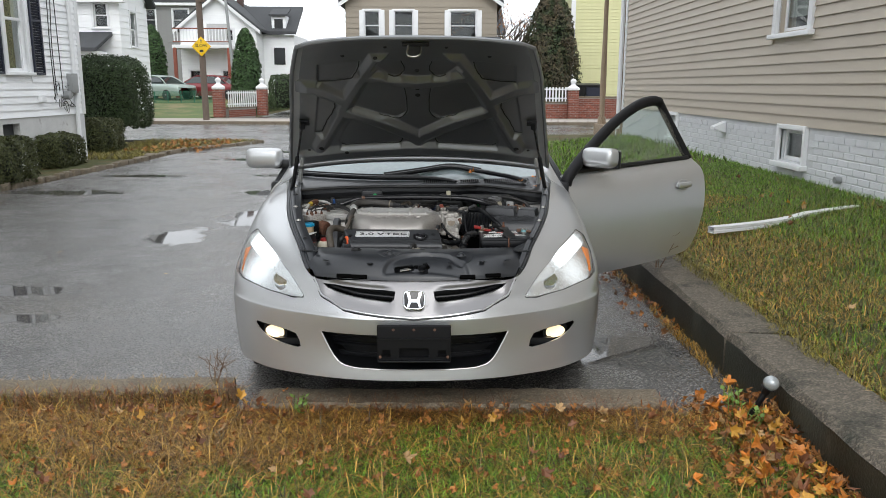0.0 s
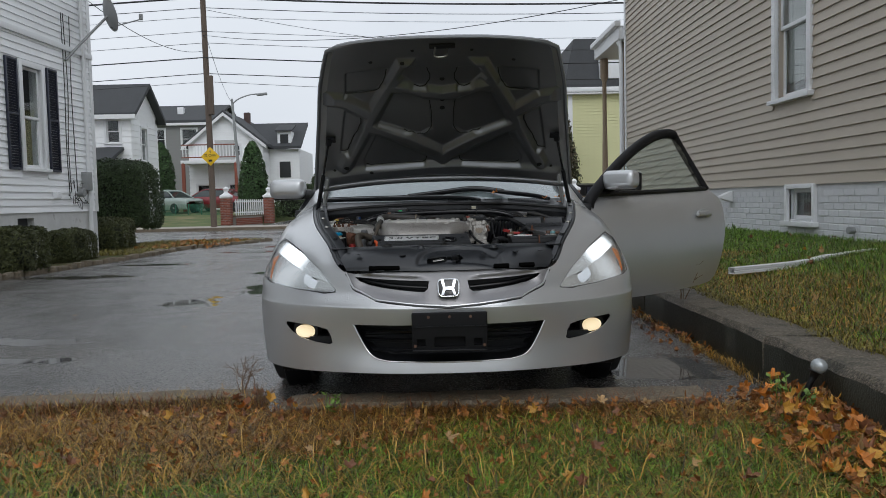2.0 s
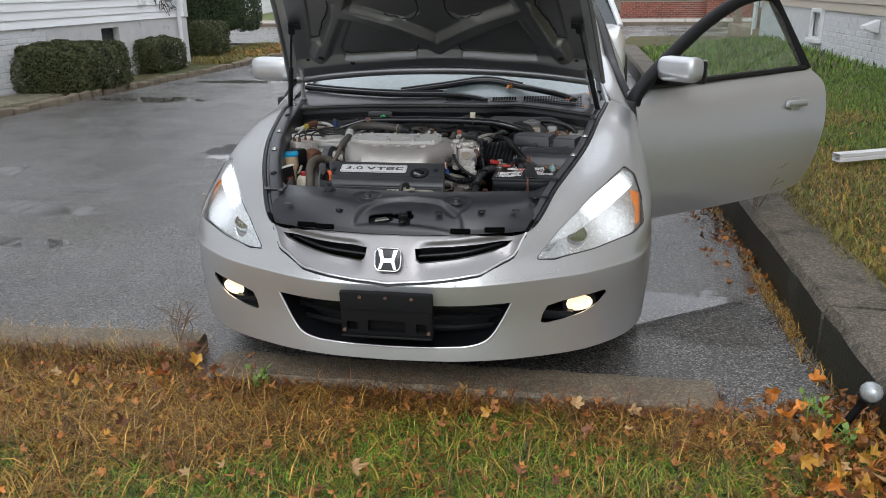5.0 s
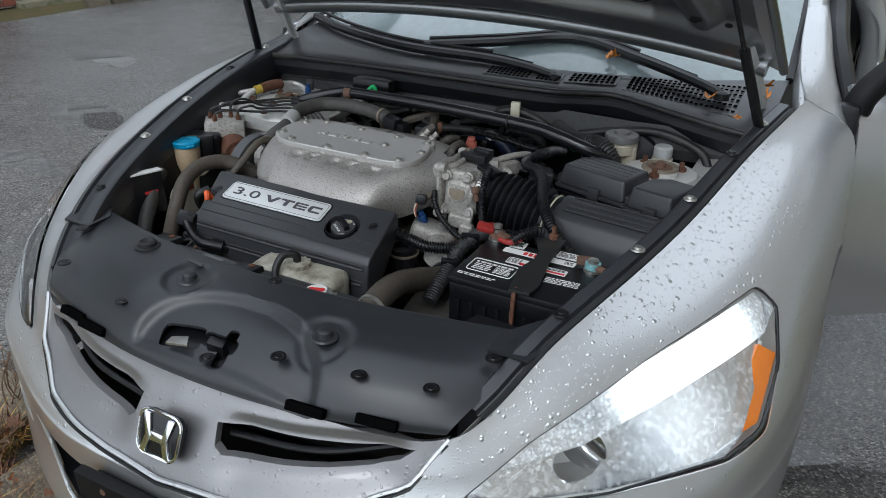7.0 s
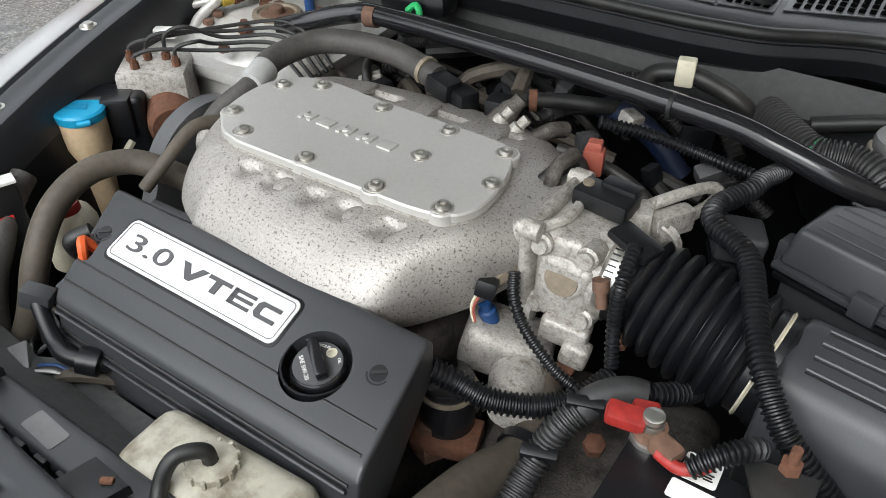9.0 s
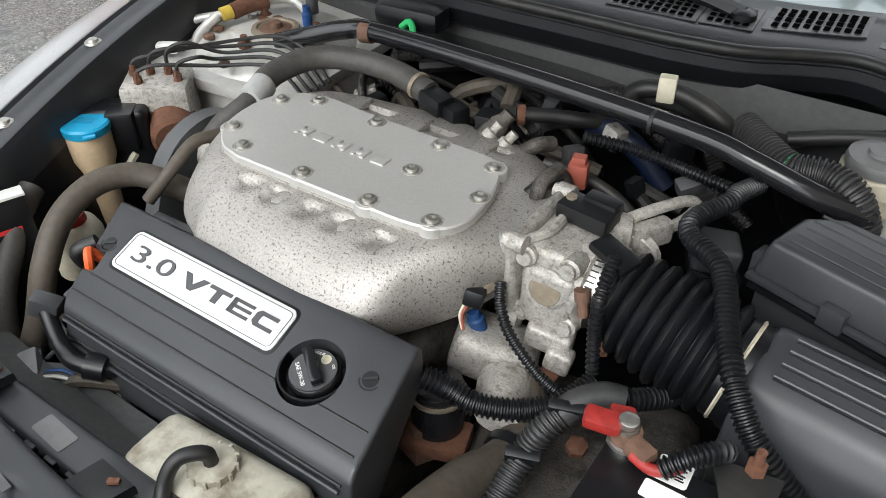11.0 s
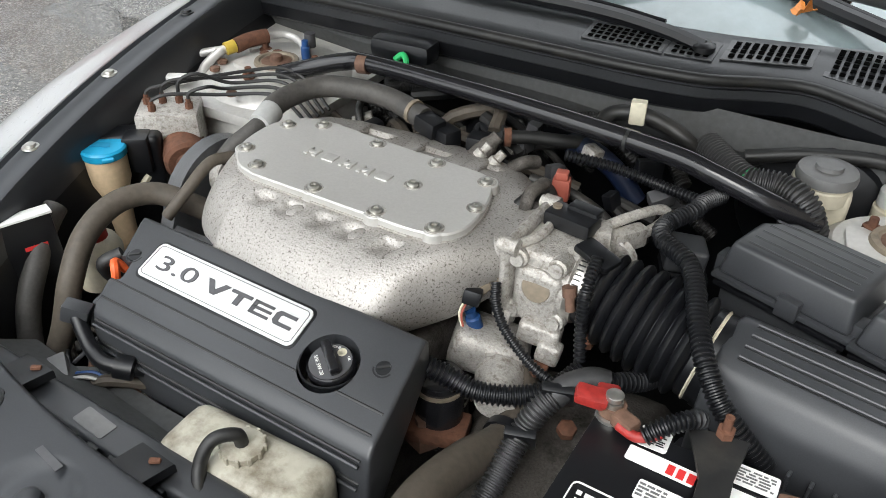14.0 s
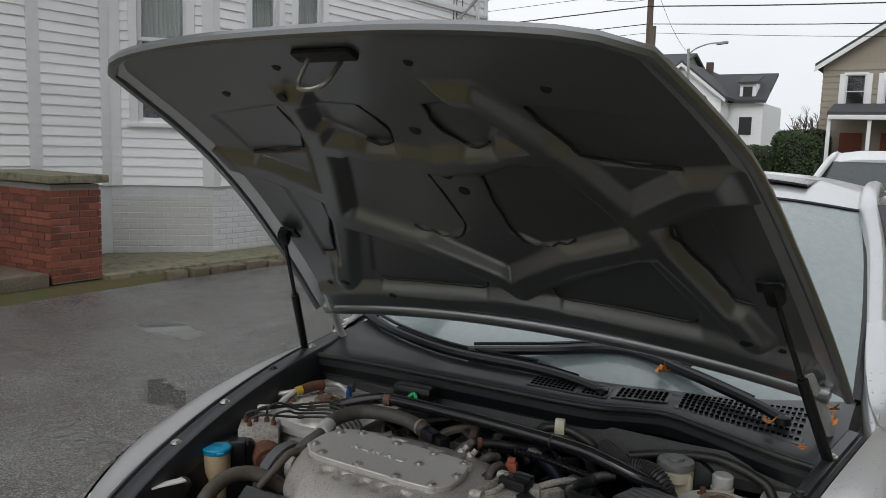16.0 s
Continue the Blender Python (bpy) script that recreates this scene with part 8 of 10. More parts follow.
for k in range(3):
    part("wire", hose([(-.31, .34 + .006 * k, .70), (-.285, .352 + .005 * k, .706), (-.26, .37, .69)], .0025, 6, 5), (alu_smooth, print_black, blue_dark)[k], car)
for x, y in ((-.285, .280), (-.07, .262)):
    part("support_bracket", prism([(x - .03, y - .02, .762), (x + .02, y - .025, .765), (x + .035, y + .02, .768), (x - .02, y + .025, .762)], (0, 0, .012), .003), plastic, car)
    part("bracket_rust", box((x + .015, y + .012, .779), (.012, .006, .005), turn(0, 0, 30), .0015), rust, car)
part("radiator_tank", box((-.02, .284, .742), (.74, .044, .036), None, .010, 3), plastic_soft, car, "black radiator end tank")
for k in range(22):
    part("tank_crimp", box((-.37 + .033 * k, .2605, .757), (.016, .005, .010), None, .0015), plastic, car)
part("fan_shroud", prism([(-.44, .305, .730), (-.12, .305, .735), (-.10, .345, .700), (-.42, .37, .690)], (0, 0, -.008), .003), bulkhead_grey, car)
part("tank_label", prism(on_plane(rounded(.050, .022, .003), (-.165, .283, .7602), turn(0, 0, -4)), (0, 0, .0006)), cap_grey, car)
part("cover_text_bar", box((-.135, .215, .7905), (.04, .008, .001), turn(0, 0, -8)), print_grey, car)

part("hood_stop", lathe((-.262, .222, .784), (0, 0, 1), [(0, .024), (.006, .024), (.008, .018), (.014, .017), (.016, .012), (.013, .008), (.013, 0)], 22), rubber, car, "round rubber hood stop")
# the tangle of hoses, plugs and brackets behind and beside the manifold
tr = random.Random(31)
for k in range(20):
    x, y = tr.uniform(-.30, .26), tr.uniform(.87, 1.03)
    p = Vector((x, y, tr.uniform(.80, .875)))
    pts = [p, p + Vector((tr.uniform(-.08, .08), tr.uniform(-.03, .05), tr.uniform(.0, .03))), p + Vector((tr.uniform(-.14, .14), tr.uniform(-.02, .08), tr.uniform(-.02, .02))), p + Vector((tr.uniform(-.17, .17), tr.uniform(0, .1), -.08))]
    part("rear_hose", hose(pts, tr.choice((.004, .006, .008, .011)), 8, 6, tr.choice((0, 0, .0015)), .005), tr.choice((plastic, rubber, rubber, rubber_brown)), car)
for k in range(16):
    x, y = tr.uniform(-.28, .24), tr.uniform(.86, 1.0)
    sz = (tr.uniform(.018, .04), tr.uniform(.015, .03), tr.uniform(.015, .035))
    part("rear_plug", box((x, y, tr.uniform(.81, .872)), sz, turn(tr.uniform(-20, 20), tr.uniform(-20, 20), tr.uniform(0, 90)), .003), tr.choice((plastic, plastic, print_grey, alu_dirty, rust_light)), car)
for k in range(18):
    x, y = tr.uniform(-.42, -.22), tr.uniform(.34, .44)
    p = Vector((x, y, tr.uniform(.62, .70)))
    if k % 3:
        part("front_hose", hose([p, p + Vector((tr.uniform(-.05, .05), .02, .03)), p + Vector((tr.uniform(-.09, .09), .05, tr.uniform(-.02, .03)))], tr.choice((.003, .005, .008)), 8, 6), tr.choice((plastic, rubber, rubber_brown, print_grey)), car)
    else:
        part("front_bracket", box(p, (tr.uniform(.012, .03), tr.uniform(.006, .018), tr.uniform(.006, .018)), turn(tr.uniform(-30, 30), tr.uniform(-30, 30), tr.uniform(0, 90)), .003), tr.choice((dark_alu, dark_alu, rust, print_grey)), car)
for k in range(10):
    x, y = tr.uniform(-.66, -.42), tr.uniform(.78, 1.05)
    p = Vector((x, y, .868))
    part("apron_bolt", lathe(p, (0, 0, 1), [(0, .009), (.006, .009), (.007, .005), (.007, 0)], 6), tr.choice((rust, steel, rust_light)), car)

# right rear: brake and clutch reservoirs
mc = part("brake_reservoir", box((.405, 1.015, .855), (.075, .06, .07), turn(0, 0, 12), .012, 3), brake_fluid, car, "milky brake fluid reservoir with a black cap")
part("reservoir_neck", lathe((.408, 1.005, .87), (0, 0, 1), [(0, .034), (.02, .035), (.022, .033), (.03, .033)], 26), brake_fluid, mc)
part("reservoir_cap", lathe((.408, 1.005, .897), (0, 0, 1), [(0, .038), (.008, .039), (.014, .037), (.016, .028), (.016, .018), (.021, .017), (.021, 0)], 30), cap_grey, mc, "ribbed dark grey cap")
cr = part("clutch_reservoir", lathe((.494, 1.055, .82), (0, 0, 1), [(0, .023), (.035, .024), (.036, .020), (.042, .020)], 20), brake_fluid, car, "small fluid reservoir with a grey cap")
part("reservoir_cap", lathe((.494, 1.055, .86), (0, 0, 1), [(0, .0215), (.020, .0215), (.024, .018), (.024, 0)], 18), bare_grey, cr)
part("brake_booster", lathe((.40, 1.12, .80), (0, -1, 0), [(0, .10), (.03, .11), (.05, .10), (.07, .04), (.10, .03)], 28), plastic, car)

# ---- cowl, wipers, leaves on the glass ----
COWL = [(-.70, 1.10, .935), (-.56, 1.075, .950), (-.40, 1.06, .960), (-.20, 1.052, .966), (.0, 1.055, .967), (.10, 1.057, .967), (.16, 1.065, .966), (.22, 1.082, .964), (.285, 1.120, .962), (.345, 1.143, .960), (.42, 1.13, .955), (.50, 1.11, .948), (.60, 1.092, .938), (.70, 1.095, .925)]
edge = spline(COWL, 5)
back_edge = [Vector((p.x, 1.185 + .48 * p.x * p.x, .986)) for p in edge]
cowl_rows = [[a + Vector((0, -.012, -.03)) for a in edge], [a + Vector((0, -.012, -.004)) for a in edge], [a.lerp(b, .04) + Vector((0, 0, .006)) for a, b in zip(edge, back_edge)]]
cowl_rows += [[a.lerp(b, t) + Vector((0, 0, .010 * math.sin(math.pi * t))) for a, b in zip(edge, back_edge)] for t in (.2, .35, .5, .7, .85, 1.0)]
cowl = part("cowl_panel", sheet(cowl_rows, .004), cowl_plastic, car, "black cowl panel with air vents")
part("cowl_seal", hose([p + Vector((0, -.010, .0)) for p in edge], .0085, 10, 1), rubber, cowl)
part("cowl_face", sheet([[p + Vector((0, dy, dz)) for p in edge] for dy, dz in ((-.010, -.010), (-.004, -.022), (-.010, -.028), (-.006, -.048), (.006, -.056))], .003), plastic, cowl)


def cowl_at(x, t, lift=0.0):
    p = min(edge, key=lambda e: abs(e.x - x))
    b = Vector((x, 1.185 + .48 * x * x, .986))
    p = Vector((x, p.y, p.z))
    return p.lerp(b, t) + Vector((0, 0, .010 * math.sin(math.pi * t) + lift))


for x0, x1, t0, t1, nx, ny in ((.022, .135, .26, .58, 10, 4), (.150, .205, .26, .58, 5, 4), (.225, .330, .30, .70, 9, 4), (.36, .62, .20, .80, 22, 6)):
    vent = part("vent", prism([cowl_at(x0 - .006, t0 - .03, .001), cowl_at(x1 + .006, t0 - .03, .001), cowl_at(x1 + .006, t1 + .03, .001), cowl_at(x0 - .006, t1 + .03, .001)], (0, 0, .0015)), vent_grey, cowl)
    for i in range(nx):
        for j in range(ny):
            xx, tt = x0 + (x1 - x0) * (i + .5) / nx, t0 + (t1 - t0) * (j + .5) / ny
            c = cowl_at(xx, tt, .0024)
            part("vent_slot", add_box(B(), c, ((x1 - x0) / nx * .66, .62 * (t1 - t0) / ny * .15, .0006), turn(8, 0, 0)), vent_black, vent, smooth=0)
for pts in ([(-.71, 1.385, 1.0), (-.50, 1.25, 1.002), (-.25, 1.155, 1.002), (0, 1.148, 1.002), (.12, 1.14, .995), (.19, 1.13, .985)], [(-.20, 1.175, 1.008), (0, 1.235, 1.030), (.18, 1.30, 1.048), (.35, 1.27, 1.025), (.51, 1.21, 1.002), (.58, 1.185, .985)]):
    w = part("wiper", hose(pts, .0125, 8, 8), plastic, car, "black wiper arm and blade")
    part("wiper_blade", hose([Vector(p) + Vector((0, .028, .013)) for p in pts[:4]], .005, 6, 8), print_black, w)
    part("wiper_pivot", lathe(Vector(pts[-1]) - Vector((0, 0, .01)), (0, 0, 1), [(0, .018), (.015, .017), (.02, .010), (.02, 0)], 16), plastic, w)
    part("wiper_link", hose([Vector(p) + Vector((0, .018, .008)) for p in pts[1:5]], .004, 6, 6), plastic, w)

# ---- hedges, trees and shrubs ----
leaf_green = mat("hedge_leaf", (0.042, 0.070, 0.022), 0.6, var=0.3, scale=3, bump=0.0, island=0.45)
leaf_olive = mat("olive_leaf", (0.066, 0.076, 0.022), 0.65, var=0.3, scale=3, bump=0.0, island=0.5)
leaf_cypress = mat("cypress_leaf", (0.05, 0.10, 0.03), 0.65, var=0.3, scale=2, bump=0.0, island=0.5)
leaf_brown = mat("browned_conifer", (0.080, 0.062, 0.032), 0.7, var=0.35, scale=1.2, bump=0.0, island=0.5, stain=(0.035, 0.06, 0.02), stain_at=(0.45, 0.6), stain_scale=1.5)
leaf_orange = mat("autumn_foliage", (0.40, 0.16, 0.04), 0.7, var=0.3, island=0.4, bump=0.0)
# near-black filler solids carry the shade between the leaves
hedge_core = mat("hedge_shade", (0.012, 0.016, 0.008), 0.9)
bark = mat("bark", (0.10, 0.08, 0.065), 0.85, var=0.3, scale=6, bump=0.5)
dark_brick = mat("sooty_brick", (0.085, 0.055, 0.048), 0.85, var=0.3, bump=0.3)
pole_wood = mat("pole_wood", (0.125, 0.095, 0.075), 0.85, var=0.25, stretch=(6, 6, 0.6), bump=0.4)


def leaf_cloud(name, n, place, size, material, parent, seed, kind="stuff"):
    """Very many small leaf blades; place(rng, n) gives their centres and outward directions."""
    rng = np.random.default_rng(seed)
    c, d = place(rng, n)
    d = d / np.maximum(np.linalg.norm(d, axis=1, keepdims=True), 1e-6)
    d = d + rng.normal(0, 0.55, d.shape)
    d /= np.linalg.norm(d, axis=1, keepdims=True)
    r = rng.normal(0, 1, d.shape)
    u = np.cross(d, r)
    u /= np.linalg.norm(u, axis=1, keepdims=True)
    v = np.cross(d, u)
    s = size * rng.uniform(0.6, 1.3, (len(c), 1))
    tip = c + u * s
    verts = np.stack([c - u * s * 0.6, c + v * s * 0.45 + d * s * 0.12, tip, c - v * s * 0.45 + d * s * 0.12], 1).reshape(-1, 3)
    faces = np.arange(len(c) * 4).reshape(-1, 4)
    me = bpy.data.meshes.new(name)
    me.from_pydata(verts.tolist(), [], faces.tolist())
    ob = part(name, me, material, parent, smooth=0)
    ob["kind"] = kind
    return ob


def box_cloud(c, s, bulge=0.12):
    c, s = np.array(c), np.array(s) / 2

    def place(rng, n):
        area = np.array([s[1] * s[2], s[0] * s[2], s[0] * s[1] * .6])
        ax = rng.choice(3, n, p=area / area.sum())
        p = rng.uniform(-1, 1, (n, 3))
        sg = np.where(rng.random(n) < .5, -1.0, 1.0)
        sg = np.where(ax == 2, 1.0, sg)
        p[np.arange(n), ax] = sg
        d = np.sign(p) * np.abs(p) ** 5
        p = p / np.sum(np.abs(p) ** 4.5, axis=1, keepdims=True) ** (1 / 4.5) * (1 - np.abs(rng.normal(0, .055, (n, 1))))
        wob = 1 + bulge * .6 * np.sin(p[:, :1] * 5 + p[:, 1:2] * 4 + c[1]) * np.cos(p[:, 2:3] * 3 + p[:, 1:2] * 6) + rng.normal(0, .015, (n, 1))
        return c + p * s * wob, d * (1 / s)
    return place


def cone_cloud(c, r, h, top=0.45, lump=0.1):
    c = np.array(c)

    def place(rng, n):
        t = rng.beta(1.15, 1.3, n)
        a = rng.uniform(0, 2 * np.pi, n)
        rr = r * np.where(t < 0.25, 0.75 + t, (1 - ((t - 0.25) / 0.75) ** 2.2) ** 0.6) * (1 + lump * np.sin(a * 5 + t * 9) + rng.normal(0, 0.05, n))
        rr = rr * (0.86 + 0.14 * rng.random(n))
        p = np.stack([c[0] + rr * np.cos(a), c[1] + rr * np.sin(a), c[2] + t * h], 1)
        d = np.stack([np.cos(a), np.sin(a), 0.4 + 0 * a], 1)
        return p, d
    return place


def hedge(c, s, n, size, material, label, seed):
    h = root("hedge", (c[0], c[1], c[2] - s[2] / 2), label, "hedge")
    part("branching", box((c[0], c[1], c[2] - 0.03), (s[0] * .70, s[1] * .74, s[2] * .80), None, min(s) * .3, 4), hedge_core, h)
    leaf_cloud("foliage", n, box_cloud(c, s), size, material, h, seed)
    return h


hedge((-6.60, 8.4, .36), (1.45, 1.3, .76), 20000, .026, leaf_olive, "clipped low olive-green shrub by the white house", 1)
hedge((-7.02, 11.4, .30), (1.10, 1.3, .66), 14000, .026, leaf_olive, "clipped low olive-green shrub by the white house", 2)
hedge((-7.70, 14.3, .38), (1.80, 1.3, .80), 18000, .028, leaf_olive, "clipped low olive-green shrub by the white house", 7)
tall = hedge((-7.90, 16.5, 1.22), (1.85, 1.6, 1.84), 30000, .034, leaf_green, "tall dense dark-green shrub at the house corner", 3)
part("stem", rod((-7.95, 16.5, -.02), (-7.9, 16.5, .8), .09, seg=10), bark, tall)
hedge((-7.2, 39.0, 1.1), (2.0, 6.0, 1.8), 9000, .07, leaf_green, "clipped dark-green hedge along a far drive", 4)
hedge((-5.2, 40.0, 1.5), (2.4, 2.2, 2.6), 7000, .08, leaf_green, "round dark-green shrub across the street", 5)
hedge((-6.6, 47.0, 1.6), (2.4, 2.4, 2.6), 6000, .09, leaf_green, "round dark-green shrub across the street", 6)


def cypress(x, y, r, h, n, size, material, label, seed, z=0.1):
    t = root("tree", (x, y, z), label, "tree")
    part("trunk", rod((x, y, z - .1), (x, y, z + h * .8), r * .16, .03, 8), bark, t)
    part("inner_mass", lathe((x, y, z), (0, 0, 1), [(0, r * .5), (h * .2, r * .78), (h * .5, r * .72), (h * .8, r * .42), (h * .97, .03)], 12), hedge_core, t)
    leaf_cloud("crown", n, cone_cloud((x, y, z), r, h), size, material, t, seed)
    return t


cypress(-18.6, 51, .85, 4.6, 7000, .10, leaf_cypress, "narrow dark-green conifer across the street", 11, .75)
cypress(-9.45, 38, .72, 4.2, 7000, .09, leaf_cypress, "narrow clipped conifer across the street", 12)
cypress(5.65, 36, 1.32, 5.9, 14000, .10, leaf_brown, "large browning conifer behind a white fence", 13)


def bare_tree(x, y, h, seed, label, leaves=0):
    """A leafless tree: a forking trunk with limbs and twigs."""
    rnd = random.Random(seed)
    t = root("tree", (x, y, 0), label, "tree")
    bm, tips = B(), []

    def grow(p, d, length, r, level):
        q = p + d * length
        add_rod(bm, p, q, r, r * .62, 5 if level else 8)
        if level >= 4:
            tips.append(q)
            return
        for _ in range(3 if level else 4):
            nd = (d + Vector((rnd.uniform(-.8, .8), rnd.uniform(-.8, .8), rnd.uniform(-.15, .6)))).normalized()
            grow(p.lerp(q, rnd.uniform(.6, 1)), nd, length * rnd.uniform(.55, .8), r * .55, level + 1)

    grow(Vector((x, y, -.1)), Vector((0, 0, 1)), h * .36, h * .028, 0)
    part("trunk", bm, bark, t)
    if leaves:
        pts = np.array([tuple(p) for p in tips])

        def place(rng, n):
            c = pts[rng.integers(0, len(pts), n)] + rng.normal(0, .25, (n, 3))
            return c, rng.normal(0, 1, (n, 3))
        leaf_cloud("crown", leaves, place, .07, leaf_orange, t, seed)
    return t


bare_tree(-8.0, 66, 6.5, 21, "bare grey autumn tree far across the street")
bare_tree(-9.6, 72, 7.0, 22, "bare grey autumn tree far across the street")
bare_tree(2.4, 42, 6.4, 23, "autumn tree with sparse orange leaves", 1500)
bare_tree(4.0, 45, 6.8, 24, "bare autumn tree behind the street fence")
bare_tree(-1.6, 62, 7.5, 25, "bare grey autumn tree far across the street")

# ---- houses across the street ----


def plain_house(p0, p1, depth, eave, ridge, wall, label, gable="side", wins=(), pitch=0.28, base=0.1, side_wins=()):
    """A far house: walls with boards, gable roof, windows. p0, p1: the ends of its front, seen left to right."""
    f = Face(p0, p1)
    h = root("house", (f.p0 + f.p1) / 2 - f.n * depth / 2 + Vector((0, 0, base)), label, "house")
    back = -f.n * depth
    c = [f.p0, f.p1, f.p1 + back, f.p0 + back]
    faces = [Face(tuple(c[i])[:2], tuple(c[(i + 1) % 4])[:2]) for i in range(4)]
    for i, g in enumerate(faces):
        holes = list(wins) if i == 0 else list(side_wins) if i == 1 else []
        part("wall", wall_mesh(g, base - .2, eave, holes, .2), wall, h)
        if i < 2 or i == 3:
            boards(h, g, base, eave, pitch, [(a - .12, b + .12, z0 - .1, z1 + .12) for a, b, z0, z1 in holes], wall, proud=.03)
        for w in holes:
            window(h, g, *w, frame_w=.11)
    o = .35
    if gable == "front":
        m0 = (f.p0 + f.p1) / 2
        tri = [f.p0 + Vector((0, 0, eave)), f.p1 + Vector((0, 0, eave)), m0 + Vector((0, 0, ridge))]
        part("gable", prism(tri, back), wall, h)
        for a, b in ((f.p0 - f.u * o, m0), (f.p1 + f.u * o, m0)):
            za = eave - o * (ridge - eave) / (f.len / 2)
            q = [a + Vector((0, 0, za + .05)), b + Vector((0, 0, ridge + .05)), b + Vector((0, 0, ridge + .25)), a + Vector((0, 0, za + .25))]
            part("roof", prism([p + f.n * o for p in q], back - f.n * o * 2), slate, h)
            fq = [a + Vector((0, 0, za - .12)), b + Vector((0, 0, ridge - .12)), b + Vector((0, 0, ridge + .1)), a + Vector((0, 0, za + .1))]
            part("barge_board", prism([p + f.n * (o + .02) for p in fq], f.n * .06), white_trim, h)
    else:
        for g in (faces[1], faces[3]):
            m0 = (g.p0 + g.p1) / 2
            part("gable", prism([g.p0 + Vector((0, 0, eave)), g.p1 + Vector((0, 0, eave)), m0 + Vector((0, 0, ridge))], -g.n * .2), wall, h)
        mid = back / 2
        for s0 in (Vector((0, 0, 0)), back):
            out = f.n * o if s0.length == 0 else -f.n * o
            dz = o * (ridge - eave) / (depth / 2)
            q = [f.p0 - f.u * o + s0 + out + Vector((0, 0, eave - dz)), f.p1 + f.u * o + s0 + out + Vector((0, 0, eave - dz)), f.p1 + f.u * o + mid + Vector((0, 0, ridge)), f.p0 - f.u * o + mid + Vector((0, 0, ridge))]
            part("roof", prism([p + Vector((0, 0, .02)) for p in q], (0, 0, .2)), slate, h)
        bm = B()
        f.slab(bm, -o, f.len + o, eave - .32, eave - .12, 0.0, o + .05)
        part("fascia", bm, white_trim, h)
    return h, f


A, fa = plain_house((-26, 33), (-13.75, 33), 3.4, 5.3, 6.6, white_siding, "white clapboard house with a dark shingle roof across the street",
                    wins=((11.15, 11.72, 3.95, 4.98), (6.8, 7.5, 3.3, 4.8)), side_wins=((1.2, 1.9, 3.2, 4.7),), base=.3)
part("lean_to", prism([(-22, 31.4, .2), (-14.4, 31.4, .2), (-14.4, 33, .2), (-22, 33, .2)], (0, 0, 2.7)), white_siding, A)
part("lean_to_roof", prism([(-22.2, 31.1, 2.85), (-14.1, 31.1, 2.85), (-14.1, 33, 3.6), (-22.2, 33, 3.6)], (0, 0, .16)), slate, A)
G, fg = plain_house((-27, 62), (-18.2, 62), 10, 7.9, 9.6, grey_siding, "grey two-storey house behind the street",
                    wins=((3.8, 5.0, 5.7, 7.3), (6.4, 7.6, 5.7, 7.3)), base=.3)
for x in (-24.5, -21.2):
    part("roof_vent", box((x, 64, 8.95), (.5, .5, .7), None, .05), white_trim, G)
W, fw = plain_house((-16.4, 50), (-11.5, 50), 9, 5.1, 7.05, white_siding, "white gabled house with a red-posted balcony",
                    "front", wins=((.5, 1.3, .9, 2.4), (2.6, 3.6, .5, 2.4), (1.8, 3.4, 4.3, 5.0)), base=.3)
part("wing", prism([(-11.5, 52, .2), (-9.4, 52, .2), (-9.4, 58, .2), (-11.5, 58, .2)], (0, 0, 4.6)), white_siding, W)
part("wing_roof", prism([(-11.6, 51.6, 4.8), (-9.2, 51.6, 4.8), (-9.2, 55, 6.7), (-13.9, 55, 6.7), (-13.9, 51.6, 4.8)], (0, 0, .2)), slate, W)
part("dormer", box((-10.4, 52.6, 5.5), (.95, 1.2, 1.1), None, .03), white_siding, W)
part("dormer_roof", prism([(-11.0, 51.8, 6.0), (-9.8, 51.8, 6.0), (-9.8, 53.4, 6.5), (-11.0, 53.4, 6.5)], (0, 0, .12)), slate, W)
part("dormer_pane", box((-10.4, 51.98, 5.45), (.55, .04, .75)), room_dark, W)
for x, z in ((-10.4, 3.4), (-10.4, 1.5)):
    part("wing_window", box((x, 51.97, z), (.75, .05, 1.1), None, .02), room_dark, W)
part("chimney", box((-13.6, 55, 7.1), (.42, .42, 1.2), None, .03), dark_brick, W)
part("balcony_floor", box((-14.6, 49.2, 3.85), (3.7, 1.8, .22), None, .03), white_trim, W)
part("balcony_rail", add_box(add_box(B(), (-14.6, 48.4, 4.95), (3.6, .07, .07)), (-14.6, 48.4, 4.15), (3.6, .06, .06)), red_brick, W)
for k in range(18):
    part("baluster", box((-16.3 + .2 * k, 48.4, 4.55), (.05, .04, .75)), white_trim, W)
for x in (-16.3, -12.9):
    part("balcony_post", box((x, 48.4, 2.1), (.2, .2, 3.5), None, .02), red_brick, W)
part("balcony_door", box((-14.0, 49.96, 4.65), (1.3, .08, 1.4), None, .02), bare_grey, W)
T, ft = plain_house((-4.7, 41), (3.4, 41), 9, 5.9, 8.6, tan_siding, "tan two-storey house with white window trim and a porch",
                    "front", wins=((1.0, 1.8, 3.9, 5.4), (2.6, 3.6, 3.9, 5.4), (5.6, 7.0, 3.9, 5.4)), base=.3)
part("porch_roof", prism([(-4.1, 38.6, 3.4), (3.6, 38.6, 3.4), (3.6, 41, 3.9), (-4.1, 41, 3.9)], (0, 0, .2)), slate, T)
part("porch_fascia", box((-.25, 38.6, 3.36), (7.6, .12, .2), None, .02), white_trim, T)
